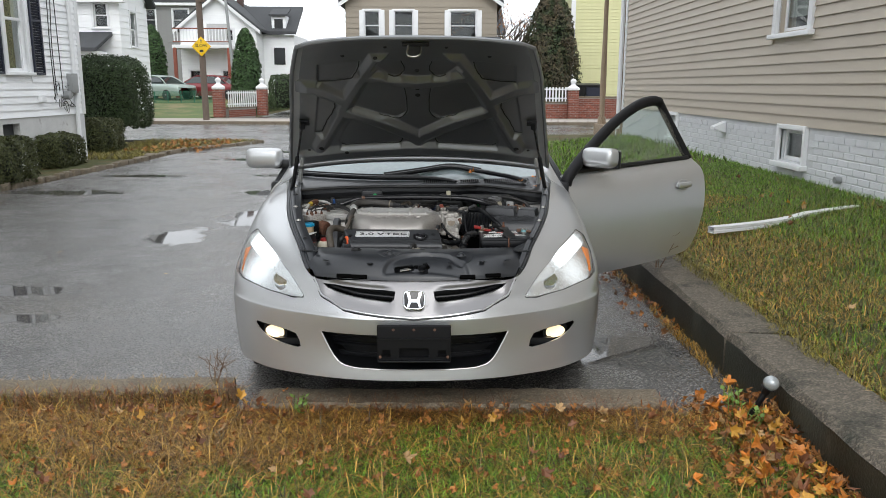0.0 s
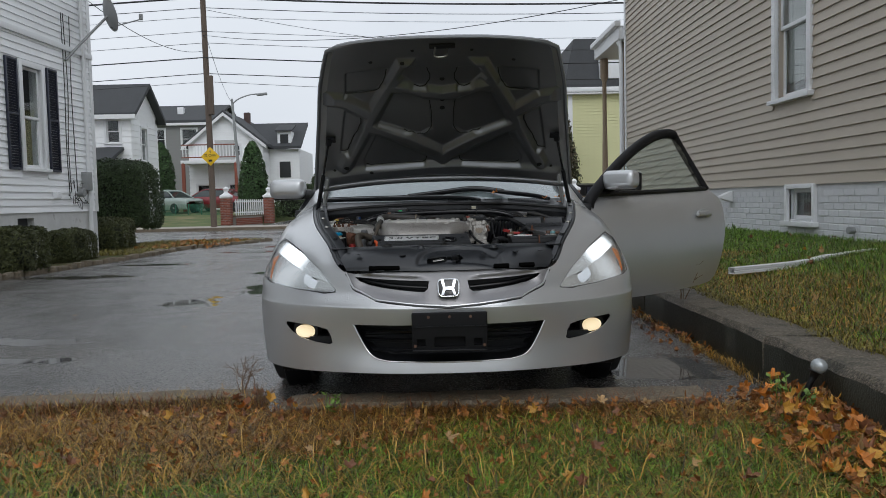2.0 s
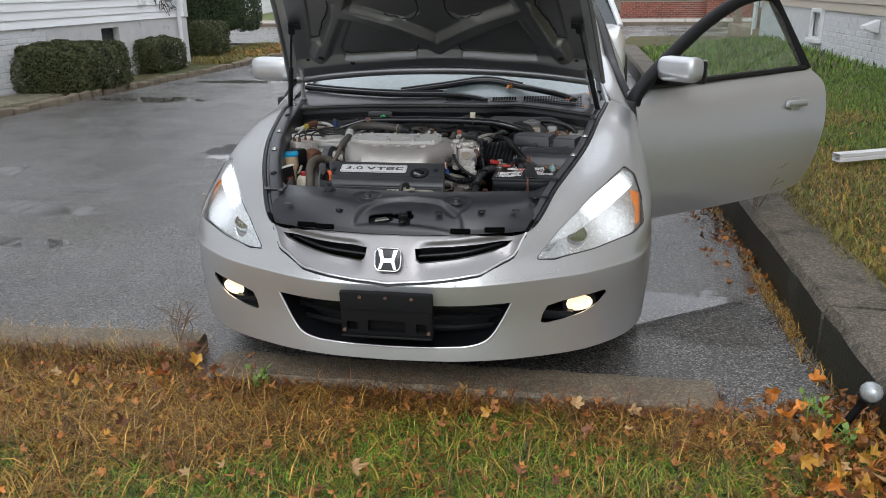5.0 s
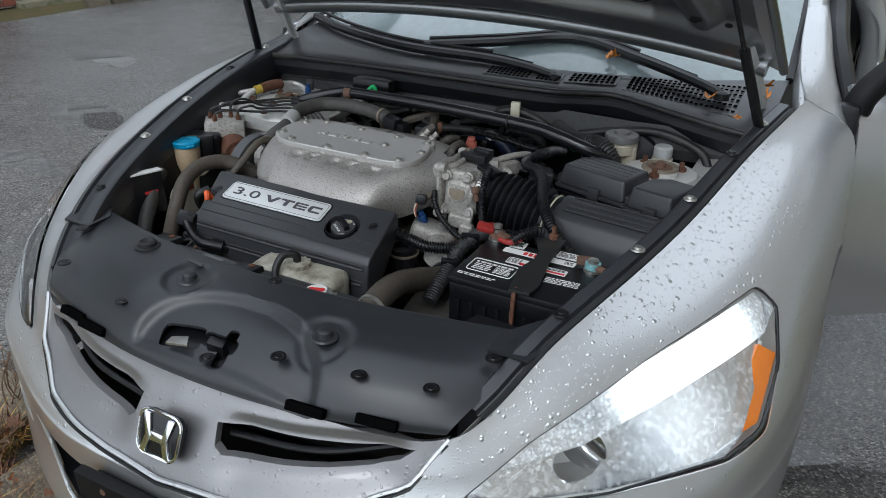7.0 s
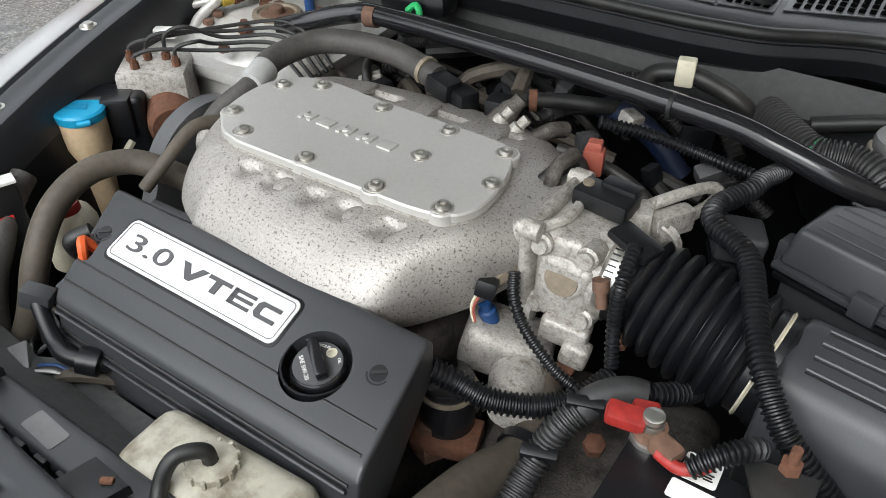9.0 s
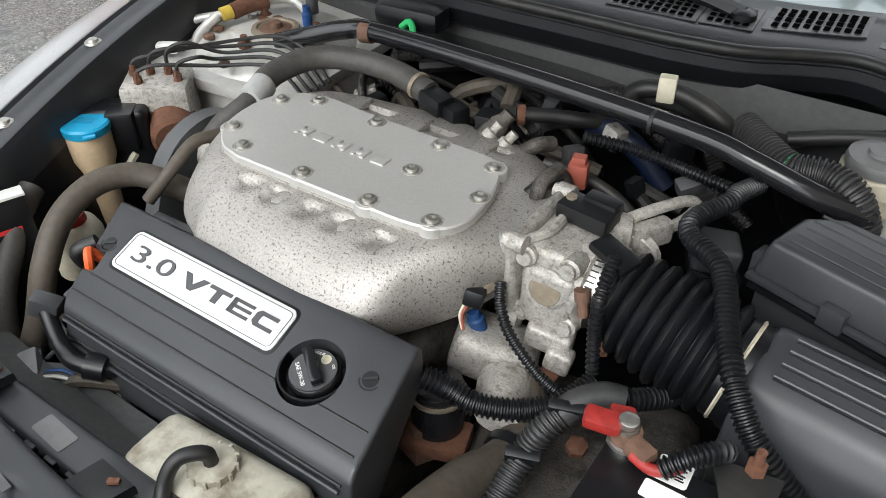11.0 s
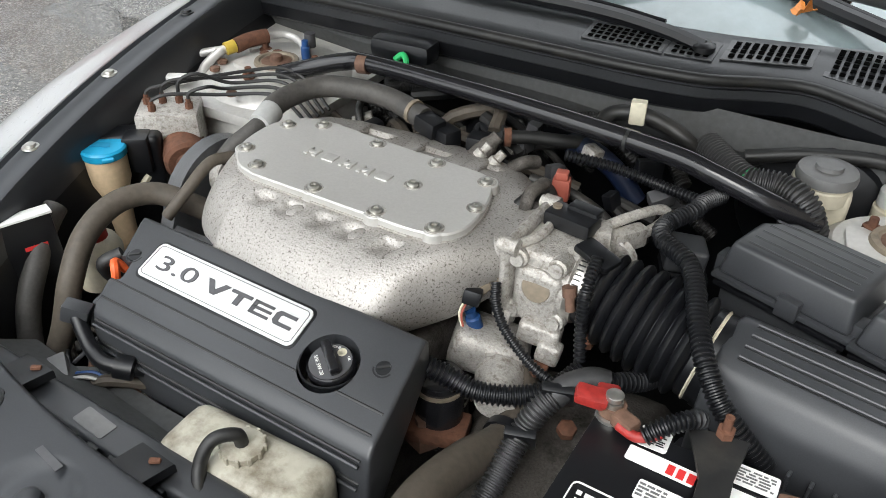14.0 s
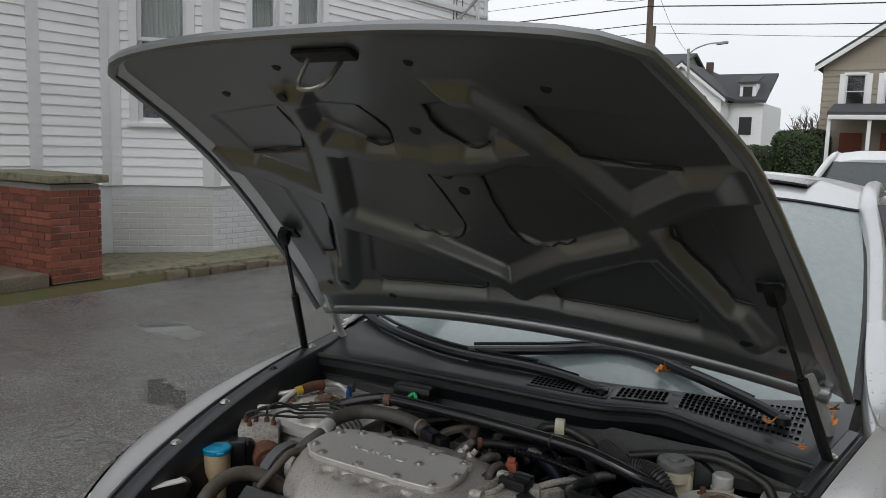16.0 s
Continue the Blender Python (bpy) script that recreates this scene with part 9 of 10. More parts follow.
for x in (-4.0, -2.4, -.6, 1.6, 3.4):
    part("porch_post", box((x, 38.75, 1.8), (.16, .16, 3.1), None, .02), white_trim, T)
for x in (-3.3, -1.6):
    part("porch_door", box((x, 40.94, 1.6), (.95, .08, 2.3), None, .02), red_brick, T)
for k, (s0, s1) in enumerate(((.72, .95), (1.85, 2.08), (2.32, 2.55), (3.65, 3.88), (5.3, 5.55), (7.05, 7.3))):
    bm = B()
    ft.slab(bm, s0, s1, 3.85, 5.45, .02, .07, .01)
    part("shutter", bm, white_trim, T)
Y, fy = plain_house((7.0, 38), (14, 38), 10, 6.6, 7.0, yellow_siding, "pale yellow clapboard house with a dark mansard roof", base=.3, pitch=.16)
part("mansard", loft_rings([[Vector(p) for p in ((6.6, 37.6, 6.5), (14.4, 37.6, 6.5), (14.4, 48.4, 6.5), (6.6, 48.4, 6.5))], [Vector(p) for p in ((7.3, 38.3, 9.2), (13.7, 38.3, 9.2), (13.7, 47.7, 9.2), (7.3, 47.7, 9.2))]]), slate, Y)
part("cornice", box((10.5, 43, 6.5), (7.9, 10.9, .25), None, .05), white_trim, Y)
part("corner_board", box((7.02, 37.97, 3.3), (.22, .1, 6.4), None, .01), white_trim, Y)
part("dormer", box((9.0, 37.9, 7.8), (1.0, .5, 1.5), None, .05), white_trim, Y)
plain_house((-5, 70), (6, 70), 9, 6, 8.5, grey_siding, "far grey house behind the trees", wins=((2, 3, 4, 5.4), (6, 7, 4, 5.4)))
plain_house((16, 40), (30, 40), 9, 6, 8.5, white_siding, "far white house along the street", wins=((2, 3, 4, 5.4),))
plain_house((-46, 34), (-30, 34), 9, 6, 8.5, tan_siding, "far tan house along the street", wins=((2, 3, 4, 5.4),))

# ---- walls, fences and street things ----


def brick_pillar(x, y, h=1.2, w=.42):
    p = root("gate_pillar", (x, y, .14), "red-brick gate pillar with a white urn cap", "pillar", group="gate pillars across the street")
    part("shaft", box((x, y, .14 + h / 2), (w, w, h)), mortar, p)
    for f in (Face((x - w / 2, y - w / 2), (x + w / 2, y - w / 2)), Face((x + w / 2, y - w / 2), (x + w / 2, y + w / 2)), Face((x - w / 2, y + w / 2), (x - w / 2, y - w / 2))):
        brick_face(p, f, 0, w, .15, .14 + h, red_brick, 1, limit=60, proud=.006)
    part("cap", lathe((x, y, .14 + h), (0, 0, 1), [(0, .28), (.08, .28), (.14, .18), (.2, .10), (.26, .08), (.30, .12), (.38, .13), (.44, .07), (.47, .0)], 16), white_trim, p)


for x, y in ((-9.05, 31), (-7.75, 33.5), (5.95, 31)):
    brick_pillar(x, y)


def picket_fence(p0, p1, z0, z1, n, label):
    f = Face(p0, p1)
    fe = root("fence", f.at(f.len / 2, z0), label, "fence")
    for z in (z0 + .1, z1 - .12):
        bm = B()
        f.slab(bm, 0, f.len, z, z + .06, -.03, .0)
        part("rail", bm, white_trim, fe)
    for k in range(n):
        s = f.len * (k + .5) / n
        bm = B()
        f.slab(bm, s - .03, s + .03, z0, z1, 0.002, .025, .004)
        part("picket", bm, white_trim, fe, smooth=0)


picket_fence((-8.75, 31.2), (-7.95, 33.3), .55, 1.25, 14, "white picket gate between brick pillars")
picket_fence((3.0, 31), (5.7, 31), .85, 1.45, 20, "white picket fence on a low brick wall")


def brick_low_wall(p0, p1, h, label):
    f = Face(p0, p1)
    w = root("brick_wall", f.at(f.len / 2, .1, -.12), label, "brick wall")
    bm = B()
    f.slab(bm, 0, f.len, .0, h, -.24, 0)
    part("core", bm, mortar, w)
    brick_face(w, f, 0, f.len, .14, h, red_brick, 1, limit=280, proud=.006, size=(.21, .065))
    bm = B()
    f.slab(bm, -.03, f.len + .03, h, h + .07, -.28, .03, .01)
    part("coping", bm, concrete, w)


brick_low_wall((2.5, 31.05), (5.74, 31.05), .78, "low red-brick street wall")
brick_low_wall((6.2, 31.05), (9.8, 31.05), 1.0, "red-brick street wall with a concrete coping")
brick_low_wall((-8.72, 31.3), (-8.0, 33.2), .5, "low red-brick wall by the gate")
for x, m, lab in ((6.95, shutter_mat, "dark blue wheeled bin"), (6.3, plastic, "black wheeled bin")):
    b = root("wheeled_bin", (x, 32.0, .1), lab + " behind a brick wall", "bin")
    part("body", loft_rings([[Vector((x + u * w, 32.0 + v * w, z)) for u, v in ((-1, -1), (1, -1), (1, 1), (-1, 1))] for z, w in ((.12, .25), (1.5, .32))]), m, b)
    part("lid", box((x, 31.98, 1.55), (.70, .72, .09), turn(6, 0, 0), .03), plastic, b)
    for s in (-1, 1):
        part("bin_wheel", rod((x + s * .24, 32.3, .22), (x + s * .3, 32.3, .22), .1), plastic, b)

# utility pole, sign, street lamp and overhead wires
sign_yellow = mat("sign_yellow", (0.80, 0.50, 0.01), 0.45, var=0.05, bump=0.0)
pole = root("utility_pole", (-8.82, 28.1, .15), "weathered brown wooden utility pole", "utility pole")
part("shaft", rod((-8.80, 28.1, .1), (-8.92, 28.1, 11.5), .125, .10, 14), pole_wood, pole)
part("guard_box", box((-8.70, 28.0, 5.3), (.20, .18, 1.5), None, .02), pole_wood, pole)
part("cross_arm", box((-8.98, 28.0, 10.6), (2.2, .1, .12), None, .01), pole_wood, pole)
sg = root("road_sign", (-8.78, 27.93, 2.5), "yellow diamond road sign on the pole", "road sign")
q = turn(90, 0, 0)
sc = Vector((-8.79, 27.925, 2.92))
part("plate", prism(on_plane([(0, .37), (.37, 0), (0, -.37), (-.37, 0)], sc, q), q @ Vector((0, 0, .012)), .003), sign_yellow, sg)
words("sign_text", "SLOW", .17, sc + q @ Vector((0, .03, .016)), q, print_black, sg, .002)
part("sign_mark", prism([sc + q @ Vector((u, v, .014)) for u, v in ((-.07, -.12), (.07, -.12), (.07, -.20), (-.07, -.20))], q @ Vector((0, 0, .002))), print_black, sg)
for v in (.22, -.22):
    part("sign_bolt", rod(sc + q @ Vector((0, v, .010)), sc + q @ Vector((0, v, .020)), .014, seg=8), steel, sg)
part("sign_arrow", prism([sc + q @ Vector((u, v, .014)) for u, v in ((0, .27), (.035, .20), (.012, .20), (.012, .14), (-.012, .14), (-.012, .20), (-.035, .20))], q @ Vector((0, 0, .002))), print_black, sg, smooth=0)
lamp = root("street_lamp", (-11.0, 42, .15), "grey street lamp with a curved arm", "street lamp")
part("post", rod((-11.0, 42, .1), (-11.4, 42, 7.0), .11, .07, 10), grey_metal, lamp)
part("arm", hose([(-11.4, 42, 6.7), (-11.0, 42, 7.0), (-10.4, 42, 7.2), (-9.9, 42, 7.25)], .035, 8, 6), grey_metal, lamp)
part("lamp_head", box((-9.7, 42, 7.22), (.6, .25, .14), turn(0, -6, 0), .06), grey_metal, lamp)


def wire(a, b, sag, r, label="black overhead cable over the street"):
    a, b = Vector(a), Vector(b)
    pts = [a.lerp(b, k / 8) - Vector((0, 0, sag * (1 - (k / 4 - 1) ** 2))) for k in range(9)]
    ob = part("overhead_wire", hose(pts, r, 5, 3), cable_black)
    tagged(ob, label, "cable", group="overhead wires")


for k, (z, dz, r, y) in enumerate(((9.05, .25, .035, 28.0), (8.7, .3, .014, 28.2), (7.75, .2, .010, 28.0), (7.35, .1, .010, 28.2), (6.75, .3, .022, 28.0), (6.15, .25, .016, 28.1), (5.85, -.3, .009, 28.2), (8.35, .5, .009, 28.2))):
    wire((-70, y, z + .5), (-8.9, y, z), 1.0, r)
    wire((-8.9, y, z), (36, y, z + .8 + dz), 1.0, r)
wire((-8.9, 28, 7.0), (-6.95, 12.6, 5.2), .4, .009)
wire((-8.9, 28, 7.6), (4.4, 14.6, 5.4), .5, .010)
wire((-8.9, 28, 8.0), (-11.4, 42, 6.8), .4, .009)
wire((10.0, 28, 9.0), (5.0, 14.2, 5.6), .4, .010)
wire((10.0, 28, 8.4), (5.4, 14.2, 5.4), .4, .010)
wire((-8.9, 28, 8.6), (8.0, 38, 8.6), .5, .009)

# green mesh fence, far lawn and drive
green_mesh = mat("green_fence", (0.03, 0.16, 0.10), 0.6)
gf = root("fence", (-14.6, 43, .5), "green mesh garden fence across the street", "fence")
for k in range(8):
    part("post", rod((-17.4 + .75 * k, 43, .35), (-17.4 + .75 * k, 43, 1.15), .025, seg=8), green_mesh, gf)
for k in range(11):
    part("rail", rod((-17.4, 43, .50 + .06 * k), (-12.15, 43, .50 + .06 * k), .011, seg=5), green_mesh, gf)
tagged(part("far_drive", prism([(-7.6, 29.6, -.05), (-4.2, 29.6, -.05), (-4.6, 60, -.05), (-9.4, 60, -.05)], (0, 0, .13)), asphalt_wet), "wet asphalt drive across the street", "driveway", kind="structure")
lawn_far = mat("far_lawn", (0.10, 0.14, 0.04), 0.9, var=0.35, scale=1.5, bump=0.5, stain=(0.26, 0.20, 0.10), stain_at=(0.5, 0.65), stain_scale=.6)
tagged(part("far_lawn", prism([(-9.5, 29.7, -.1), (-9.5, 29.7, .09), (-9.5, 42, .45), (-9.5, 62, 1.15), (-9.5, 62, -.1)], (-32, 0, 0)), lawn_far, smooth=0), "patchy green lawn rising across the street", "lawn", kind="structure")

# ---- parked cars ----


def parked_car(x, y, yaw, paint, label, height=1.45, length=4.6, z=.06):
    c = root("car", (x, y, z), label, "car")
    M4 = Matrix.Translation((x, y, z)) @ Matrix.Rotation(radians(yaw), 4, "Z")
    k = length / 4.6

    def add(name, bm, m, parent=c, lab=""):
        bmesh.ops.transform(bm, matrix=M4, verts=bm.verts)
        return part(name, bm, m, parent, lab)

    sec = ((-2.3, .30, .70, .70), (-2.15, .24, .86, .80), (-1.2, .22, .95, .88), (0, .22, .98, .88), (1.3, .22, .98, .88), (2.0, .24, .98, .82), (2.28, .32, .90, .74))
    rows = []
    for yy, z0, z1, w in sec:
        rows.append([Vector((u * w, yy * k, z0 + (z1 - z0) * v)) for u, v in ((-.92, 0), (-1, .25), (-1, .65), (-.93, .92), (-.80, 1), (0, 1.02), (.80, 1), (.93, .92), (1, .65), (1, .25), (.92, 0))])
    body = add("body", sheet(patch_points([list(r) for r in rows], 4, 2), .0), paint)
    h = height
    roof_rows = [[Vector((u * w, yy * k, z - .05 * abs(u) ** 3)) for u in (-1, -.6, 0, .6, 1)] for yy, z, w in ((-.55, h - .10, .58), (-.2, h - .01, .60), (.5, h, .60), (1.0, h - .06, .57))]
    roof = add("roof", sheet(roof_rows, .03, flip=True), paint)
    glass_rows = [[(-.80, -1.35, .93), (.80, -1.35, .93), (.57, -.55, h - .11), (-.57, -.55, h - .11)], [(.82, -1.2, .95), (.82, 1.6, .97), (.58, 1.0, h - .09), (.58, -.55, h - .12)], [(-.82, -1.2, .95), (-.82, 1.6, .97), (-.58, 1.0, h - .09), (-.58, -.55, h - .12)], [(-.78, 1.75, .96), (.78, 1.75, .96), (.56, 1.0, h - .08), (-.56, 1.0, h - .08)]]
    for g in glass_rows:
        pane = prism([(a, b * k, cz) for a, b, cz in g], (0, 0, .006))
        add("window", pane, dark_glass)
    for s in (-1, 1):
        add("pillar", hose([(s * .80, -1.38 * k, .92), (s * .585, -.55 * k, h - .09), (s * .60, .5 * k, h - .05), (s * .57, 1.0 * k, h - .09), (s * .78, 1.75 * k, .95)], .035, 8, 4), paint)
        for yy in (-1.4, 1.35):
            wh = add("wheel", lathe((s * .70, yy * k, .30), (s, 0, 0), [(0, .2), (.02, .30), (.05, .31), (.17, .31), (.19, .29), (.19, .2)], 22), tyre_mat)
            add("rim", lathe((s * .80, yy * k, .30), (s, 0, 0), [(0, .19), (.08, .2), (.09, .06), (.09, 0)], 18), alu_smooth, wh)
        add("headlamp", box((s * .62, -2.17 * k, .66), (.30, .1, .13), turn(0, 0, s * 20), .03), lens_plain)
        add("tail_lamp", box((s * .66, 2.2 * k, .78), (.24, .08, .15), turn(0, 0, -s * 15), .03), red_plastic)
    return c


dark_glass = mat("tinted_glass", (0.03, 0.04, 0.042), 0.05, var=0.1, bump=0.0, spec=0.8)
lens_plain = mat("unlit_lens", (0.55, 0.57, 0.58), 0.15, var=0.1, bump=0.0)
white_paint = car_paint("white_paint", (0.75, 0.76, 0.77), 0.3, 0.0)
green_paint = car_paint("pale_green_paint", (0.38, 0.45, 0.42), 0.35, 0.3)
red_paint = car_paint("dark_red_paint", (0.22, 0.02, 0.025), 0.35, 0.2)
grey_paint = car_paint("dark_grey_paint", (0.10, 0.12, 0.13), 0.35, 0.2)
parked_car(0.35, 9.0, 0, white_paint, "white car parked behind the silver one", 1.56)
parked_car(-16.8, 46.6, 62, green_paint, "pale green-grey sedan parked on the far lot", z=.60)
parked_car(-13.6, 47.2, 75, red_paint, "dark red car parked on the far lot", z=.62)
parked_car(-23.0, 56.5, 75, grey_paint, "dark grey car parked on the far lot", z=.94)

# ---- small things in the yard ----
white_alu = mat("white_painted_metal", (0.75, 0.76, 0.77), 0.4, var=0.06, bump=0.05, stain=(0.4, 0.38, 0.34), stain_at=(0.62, 0.8))
spout = root("downpipe_piece", (3.2, 3.35, .36), "bent white downpipe lying on the lawn", "downpipe")
sp = [(2.30, 3.02, .375), (2.75, 3.20, .385), (3.05, 3.36, .395), (3.30, 3.50, .425), (3.7, 3.63, .46), (4.05, 3.72, .47)]
bm = B()
line = spline(sp, 8)
prev = None
for i, p in enumerate(line):
    d = (line[min(i + 1, len(line) - 1)] - line[max(i - 1, 0)]).normalized()
    side = Vector((-d.y, d.x, 0)).normalized()
    k = 1.0 if i < 18 else .8 if i < 26 else .6
    w, h = .036, .026 * k
    ring = [bm.verts.new(p + side * u * w + Vector((0, 0, v * h))) for u, v in ((-1, -1), (1, -1), (1, -.2), (.85, 0), (1, .2), (1, 1), (-1, 1), (-1, .2), (-.85, 0), (-1, -.2))]
    if prev:
        for a in range(10):
            bm.faces.new((prev[a], prev[(a + 1) % 10], ring[(a + 1) % 10], ring[a]))
    else:
        inner = [bm.verts.new(v.co.lerp(p, .12)) for v in ring]
        deep = [bm.verts.new(v.co + d * .12) for v in inner]
        for a in range(10):
            bm.faces.new((ring[a], ring[(a + 1) % 10], inner[(a + 1) % 10], inner[a]))
            bm.faces.new((inner[a], inner[(a + 1) % 10], deep[(a + 1) % 10], deep[a]))
        bm.faces.new(deep)
    prev = ring
bm.faces.new(prev)
bmesh.ops.recalc_face_normals(bm, faces=bm.faces)
part("pipe", bm, white_alu, spout)
frost = mat("frosted_globe", (0.42, 0.45, 0.46), 0.2, 0.4, var=0.2, scale=30, bump=0.3)
solar = root("garden_light", (1.42, -.03, .10), "solar garden light with a frosted globe on a black stake", "garden light")
part("globe", lathe((1.497, -.06, .245), (.35, -.1, .93), [(0, .010), (.006, .023), (.019, .031), (.035, .034), (.050, .028), (.061, .014), (.063, 0)], 22), frost, solar)
part("collar", lathe((1.487, -.057, .225), (.35, -.1, .93), [(0, .016), (.02, .020), (.028, .030), (.03, 0)], 16), plastic, solar)
part("stake", rod((1.42, -.03, .06), (1.49, -.058, .232), .013, seg=10), plastic, solar)

# ---- grass ----
grass_green = mat("grass_green", (0.150, 0.285, 0.020), 0.40, var=0.5, scale=9, bump=0.0, island=1.0)
grass_olive = mat("grass_olive", (0.225, 0.190, 0.030), 0.42, var=0.5, scale=9, bump=0.0, island=1.0)
grass_straw = mat("grass_straw", (0.41, 0.238, 0.046), 0.45, var=0.5, scale=9, bump=0.0, island=1.0)
grass_rust = mat("grass_rust", (0.19, 0.066, 0.021), 0.5, var=0.35, scale=3, bump=0.0, island=0.8)


def np_noise(x, y, s, seed):
    v = np.zeros_like(x)
    rng = np.random.default_rng(seed)
    for k in range(6):
        a, b, p = rng.normal(0, s, 3)
        v += np.sin(a * x + b * y + p * 3)
    return v / 6 ** .5


def blades(name, n, x0, x1, y0, y1, length, width, lean, ground, keep, material, label, seed):
    """Blades of grass, each a bent two-piece strip."""
    rng = np.random.default_rng(seed)
    x, y = rng.uniform(x0, x1, n), rng.uniform(y0, y1, n)
    ok = rng.random(n) < keep(x, y)
    x, y = x[ok], y[ok]
    n = len(x)
    z = ground(x, y)
    L = length * rng.uniform(.45, 1.25, n)
    a = rng.uniform(0, 2 * np.pi, n)
    ln = np.clip(rng.normal(lean, .25, n), .05, 1.5)
    dx, dy = np.cos(a), np.sin(a)
    w = width * rng.uniform(.6, 1.3, n)
    px, py = -dy * w, dx * w
    h1, h2 = L * .55 * np.cos(ln * .6), L * np.cos(ln) * .55
    r1, r2 = L * .55 * np.sin(ln * .6), L * .5 * np.sin(ln) + L * .3 * np.sin(ln * .6)
    b = np.stack([x, y, z - .004], 1)
    side = np.stack([px, py, 0 * px], 1)
    m = b + np.stack([dx * r1, dy * r1, h1], 1)
    t = m + np.stack([dx * r2, dy * r2, h2 * .8], 1)
    verts = np.stack([b - side, b + side, m + side * .8, m - side * .8, t], 1).reshape(-1, 3)
    i = np.arange(n)[:, None] * 5
    faces = (i + np.array([0, 1, 2, 3])).tolist() + (i + np.array([3, 2, 4])).tolist()
    me = bpy.data.meshes.new(name)
    me.from_pydata(verts.tolist(), [], faces)
    ob = part(name, me, material, smooth=0)
    tagged(ob, label, "grass", kind="stuff")


front_z = lambda x, y: np.where(y < .02, .075, .075 * np.clip((.16 - y) / .14, 0, 1)) + 0 * x
edge_fade = lambda y: np.clip((.13 - y) / .10, 0, 1)
greenish = lambda x, y: np.clip(.56 + .75 * np_noise(x, y, 1.9, 4) + .45 * np_noise(x, y, 5.5, 14) + .75 * (-.30 - y) - .35 * np.clip(-x - 1.0, 0, 1), 0, 1)
near = lambda x, y: edge_fade(y) * (x < 1.54 - .03 * np.sin(y * 9))
blades("lawn_grass", 110000, -2.6, 1.56, -1.5, .1, .048, .0016, 1.2, front_z, lambda x, y: near(x, y) * (.05 + .95 * greenish(x, y)), grass_green, "short green lawn grass", 1)
blades("lawn_grass", 56000, -2.6, 1.56, -1.5, .1, .050, .0014, 1.1, front_z, lambda x, y: near(x, y) * (.3 + .5 * greenish(x, y)), grass_olive, "olive autumn lawn grass", 2)
blades("dead_grass", 100000, -2.6, 1.56, -1.5, .13, .080, .0013, 1.35, lambda x, y: front_z(x, y) + .010, lambda x, y: near(x, y) * np.clip(1.0 - greenish(x, y), .16, 1), grass_straw, "matted straw-coloured dead grass", 3)
blades("dead_grass", 40000, -2.6, 1.56, -1.1, .14, .075, .0014, 1.25, lambda x, y: front_z(x, y) + .006, lambda x, y: near(x, y) * np.clip(1.1 - greenish(x, y) * 1.3, .05, 1) * np.clip((y + .9) / .6, .1, 1), grass_rust, "rust-brown dead grass along the kerb", 4)
blades("lawn_grass", 16000, -2.6, 1.56, -1.5, .05, .075, .0021, 1.28, front_z, lambda x, y: near(x, y) * np.clip(1.3 * greenish(x, y) - .3, 0, 1), grass_green, "longer tufts of bright green grass", 41)
blades("dead_grass", 9000, -2.6, 1.56, -1.5, .12, .11, .0017, 1.4, lambda x, y: front_z(x, y) + .025, lambda x, y: near(x, y) * np.clip(.9 - .6 * greenish(x, y), .1, 1), grass_straw, "loose pale straw lying on the lawn", 42)
far_green = lambda x, y: np.clip(.5 + .6 * np_noise(x, y, 1.2, 21), 0.05, 1) * (x < 1.54)
blades("lawn_grass", 60000, -5.4, 1.56, -4.6, -1.35, .06, .0034, .75, lambda x, y: .075 + 0 * x, lambda x, y: far_green(x, y) * ((x > -2.7) | (y < -1.3)), grass_green, "short green lawn grass", 5)
blades("lawn_grass", 36000, -5.4, 1.56, -4.6, -1.35, .06, .0034, .9, lambda x, y: .075 + 0 * x, lambda x, y: .5 * (x < 1.54), grass_olive, "olive autumn lawn grass", 15)
blades("dead_grass", 40000, -5.4, 1.56, -4.6, -1.35, .08, .0030, 1.2, lambda x, y: .08 + 0 * x, lambda x, y: (1.05 - far_green(x, y)) * (x < 1.54), grass_straw, "matted straw-coloured dead grass", 16)
blades("dead_grass", 44000, -5.4, -2.55, -1.5, .06, .08, .0028, 1.1, front_z, lambda x, y: .3 + .7 * (1 - far_green(x, y)), grass_straw, "matted straw-coloured dead grass", 17)
blades("lawn_grass", 30000, -5.4, -2.55, -1.5, .06, .06, .0028, .8, front_z, lambda x, y: .8 * far_green(x, y), grass_green, "short green lawn grass", 18)
side_z = lambda x, y: .27 + .27 * np.clip((x - 1.8) / 2.3, 0, 1) - .035
lush = lambda x, y: np.clip((x - 2.2) / 1.0 + .55 * np_noise(x, y, 2.2, 8), 0.12, 1)
blades("lawn_grass", 80000, 1.9, 4.08, -1.8, 7.5, .06, .0021, .75, side_z, lambda x, y: .25 + .75 * lush(x, y), grass_green, "short green grass beside the house", 6)
blades("dead_grass", 52000, 1.88, 4.0, -1.8, 6.0, .075, .0020, 1.2, side_z, lambda x, y: 1.05 - lush(x, y), grass_straw, "matted straw-coloured dead grass", 7)
blades("lawn_grass", 30000, 1.88, 4.0, -1.8, 4.0, .06, .0020, .9, side_z, lambda x, y: .6 + 0 * x, grass_olive, "olive autumn lawn grass", 8)
blades("lawn_grass", 14000, 1.9, 4.1, 7.5, 17.5, .10, .006, .6, lambda x, y: side_z(x, y) * np.clip((18 - y) / 5, .1, 1), lambda x, y: .8 + 0 * x, grass_green, "green grass beside the house", 9)
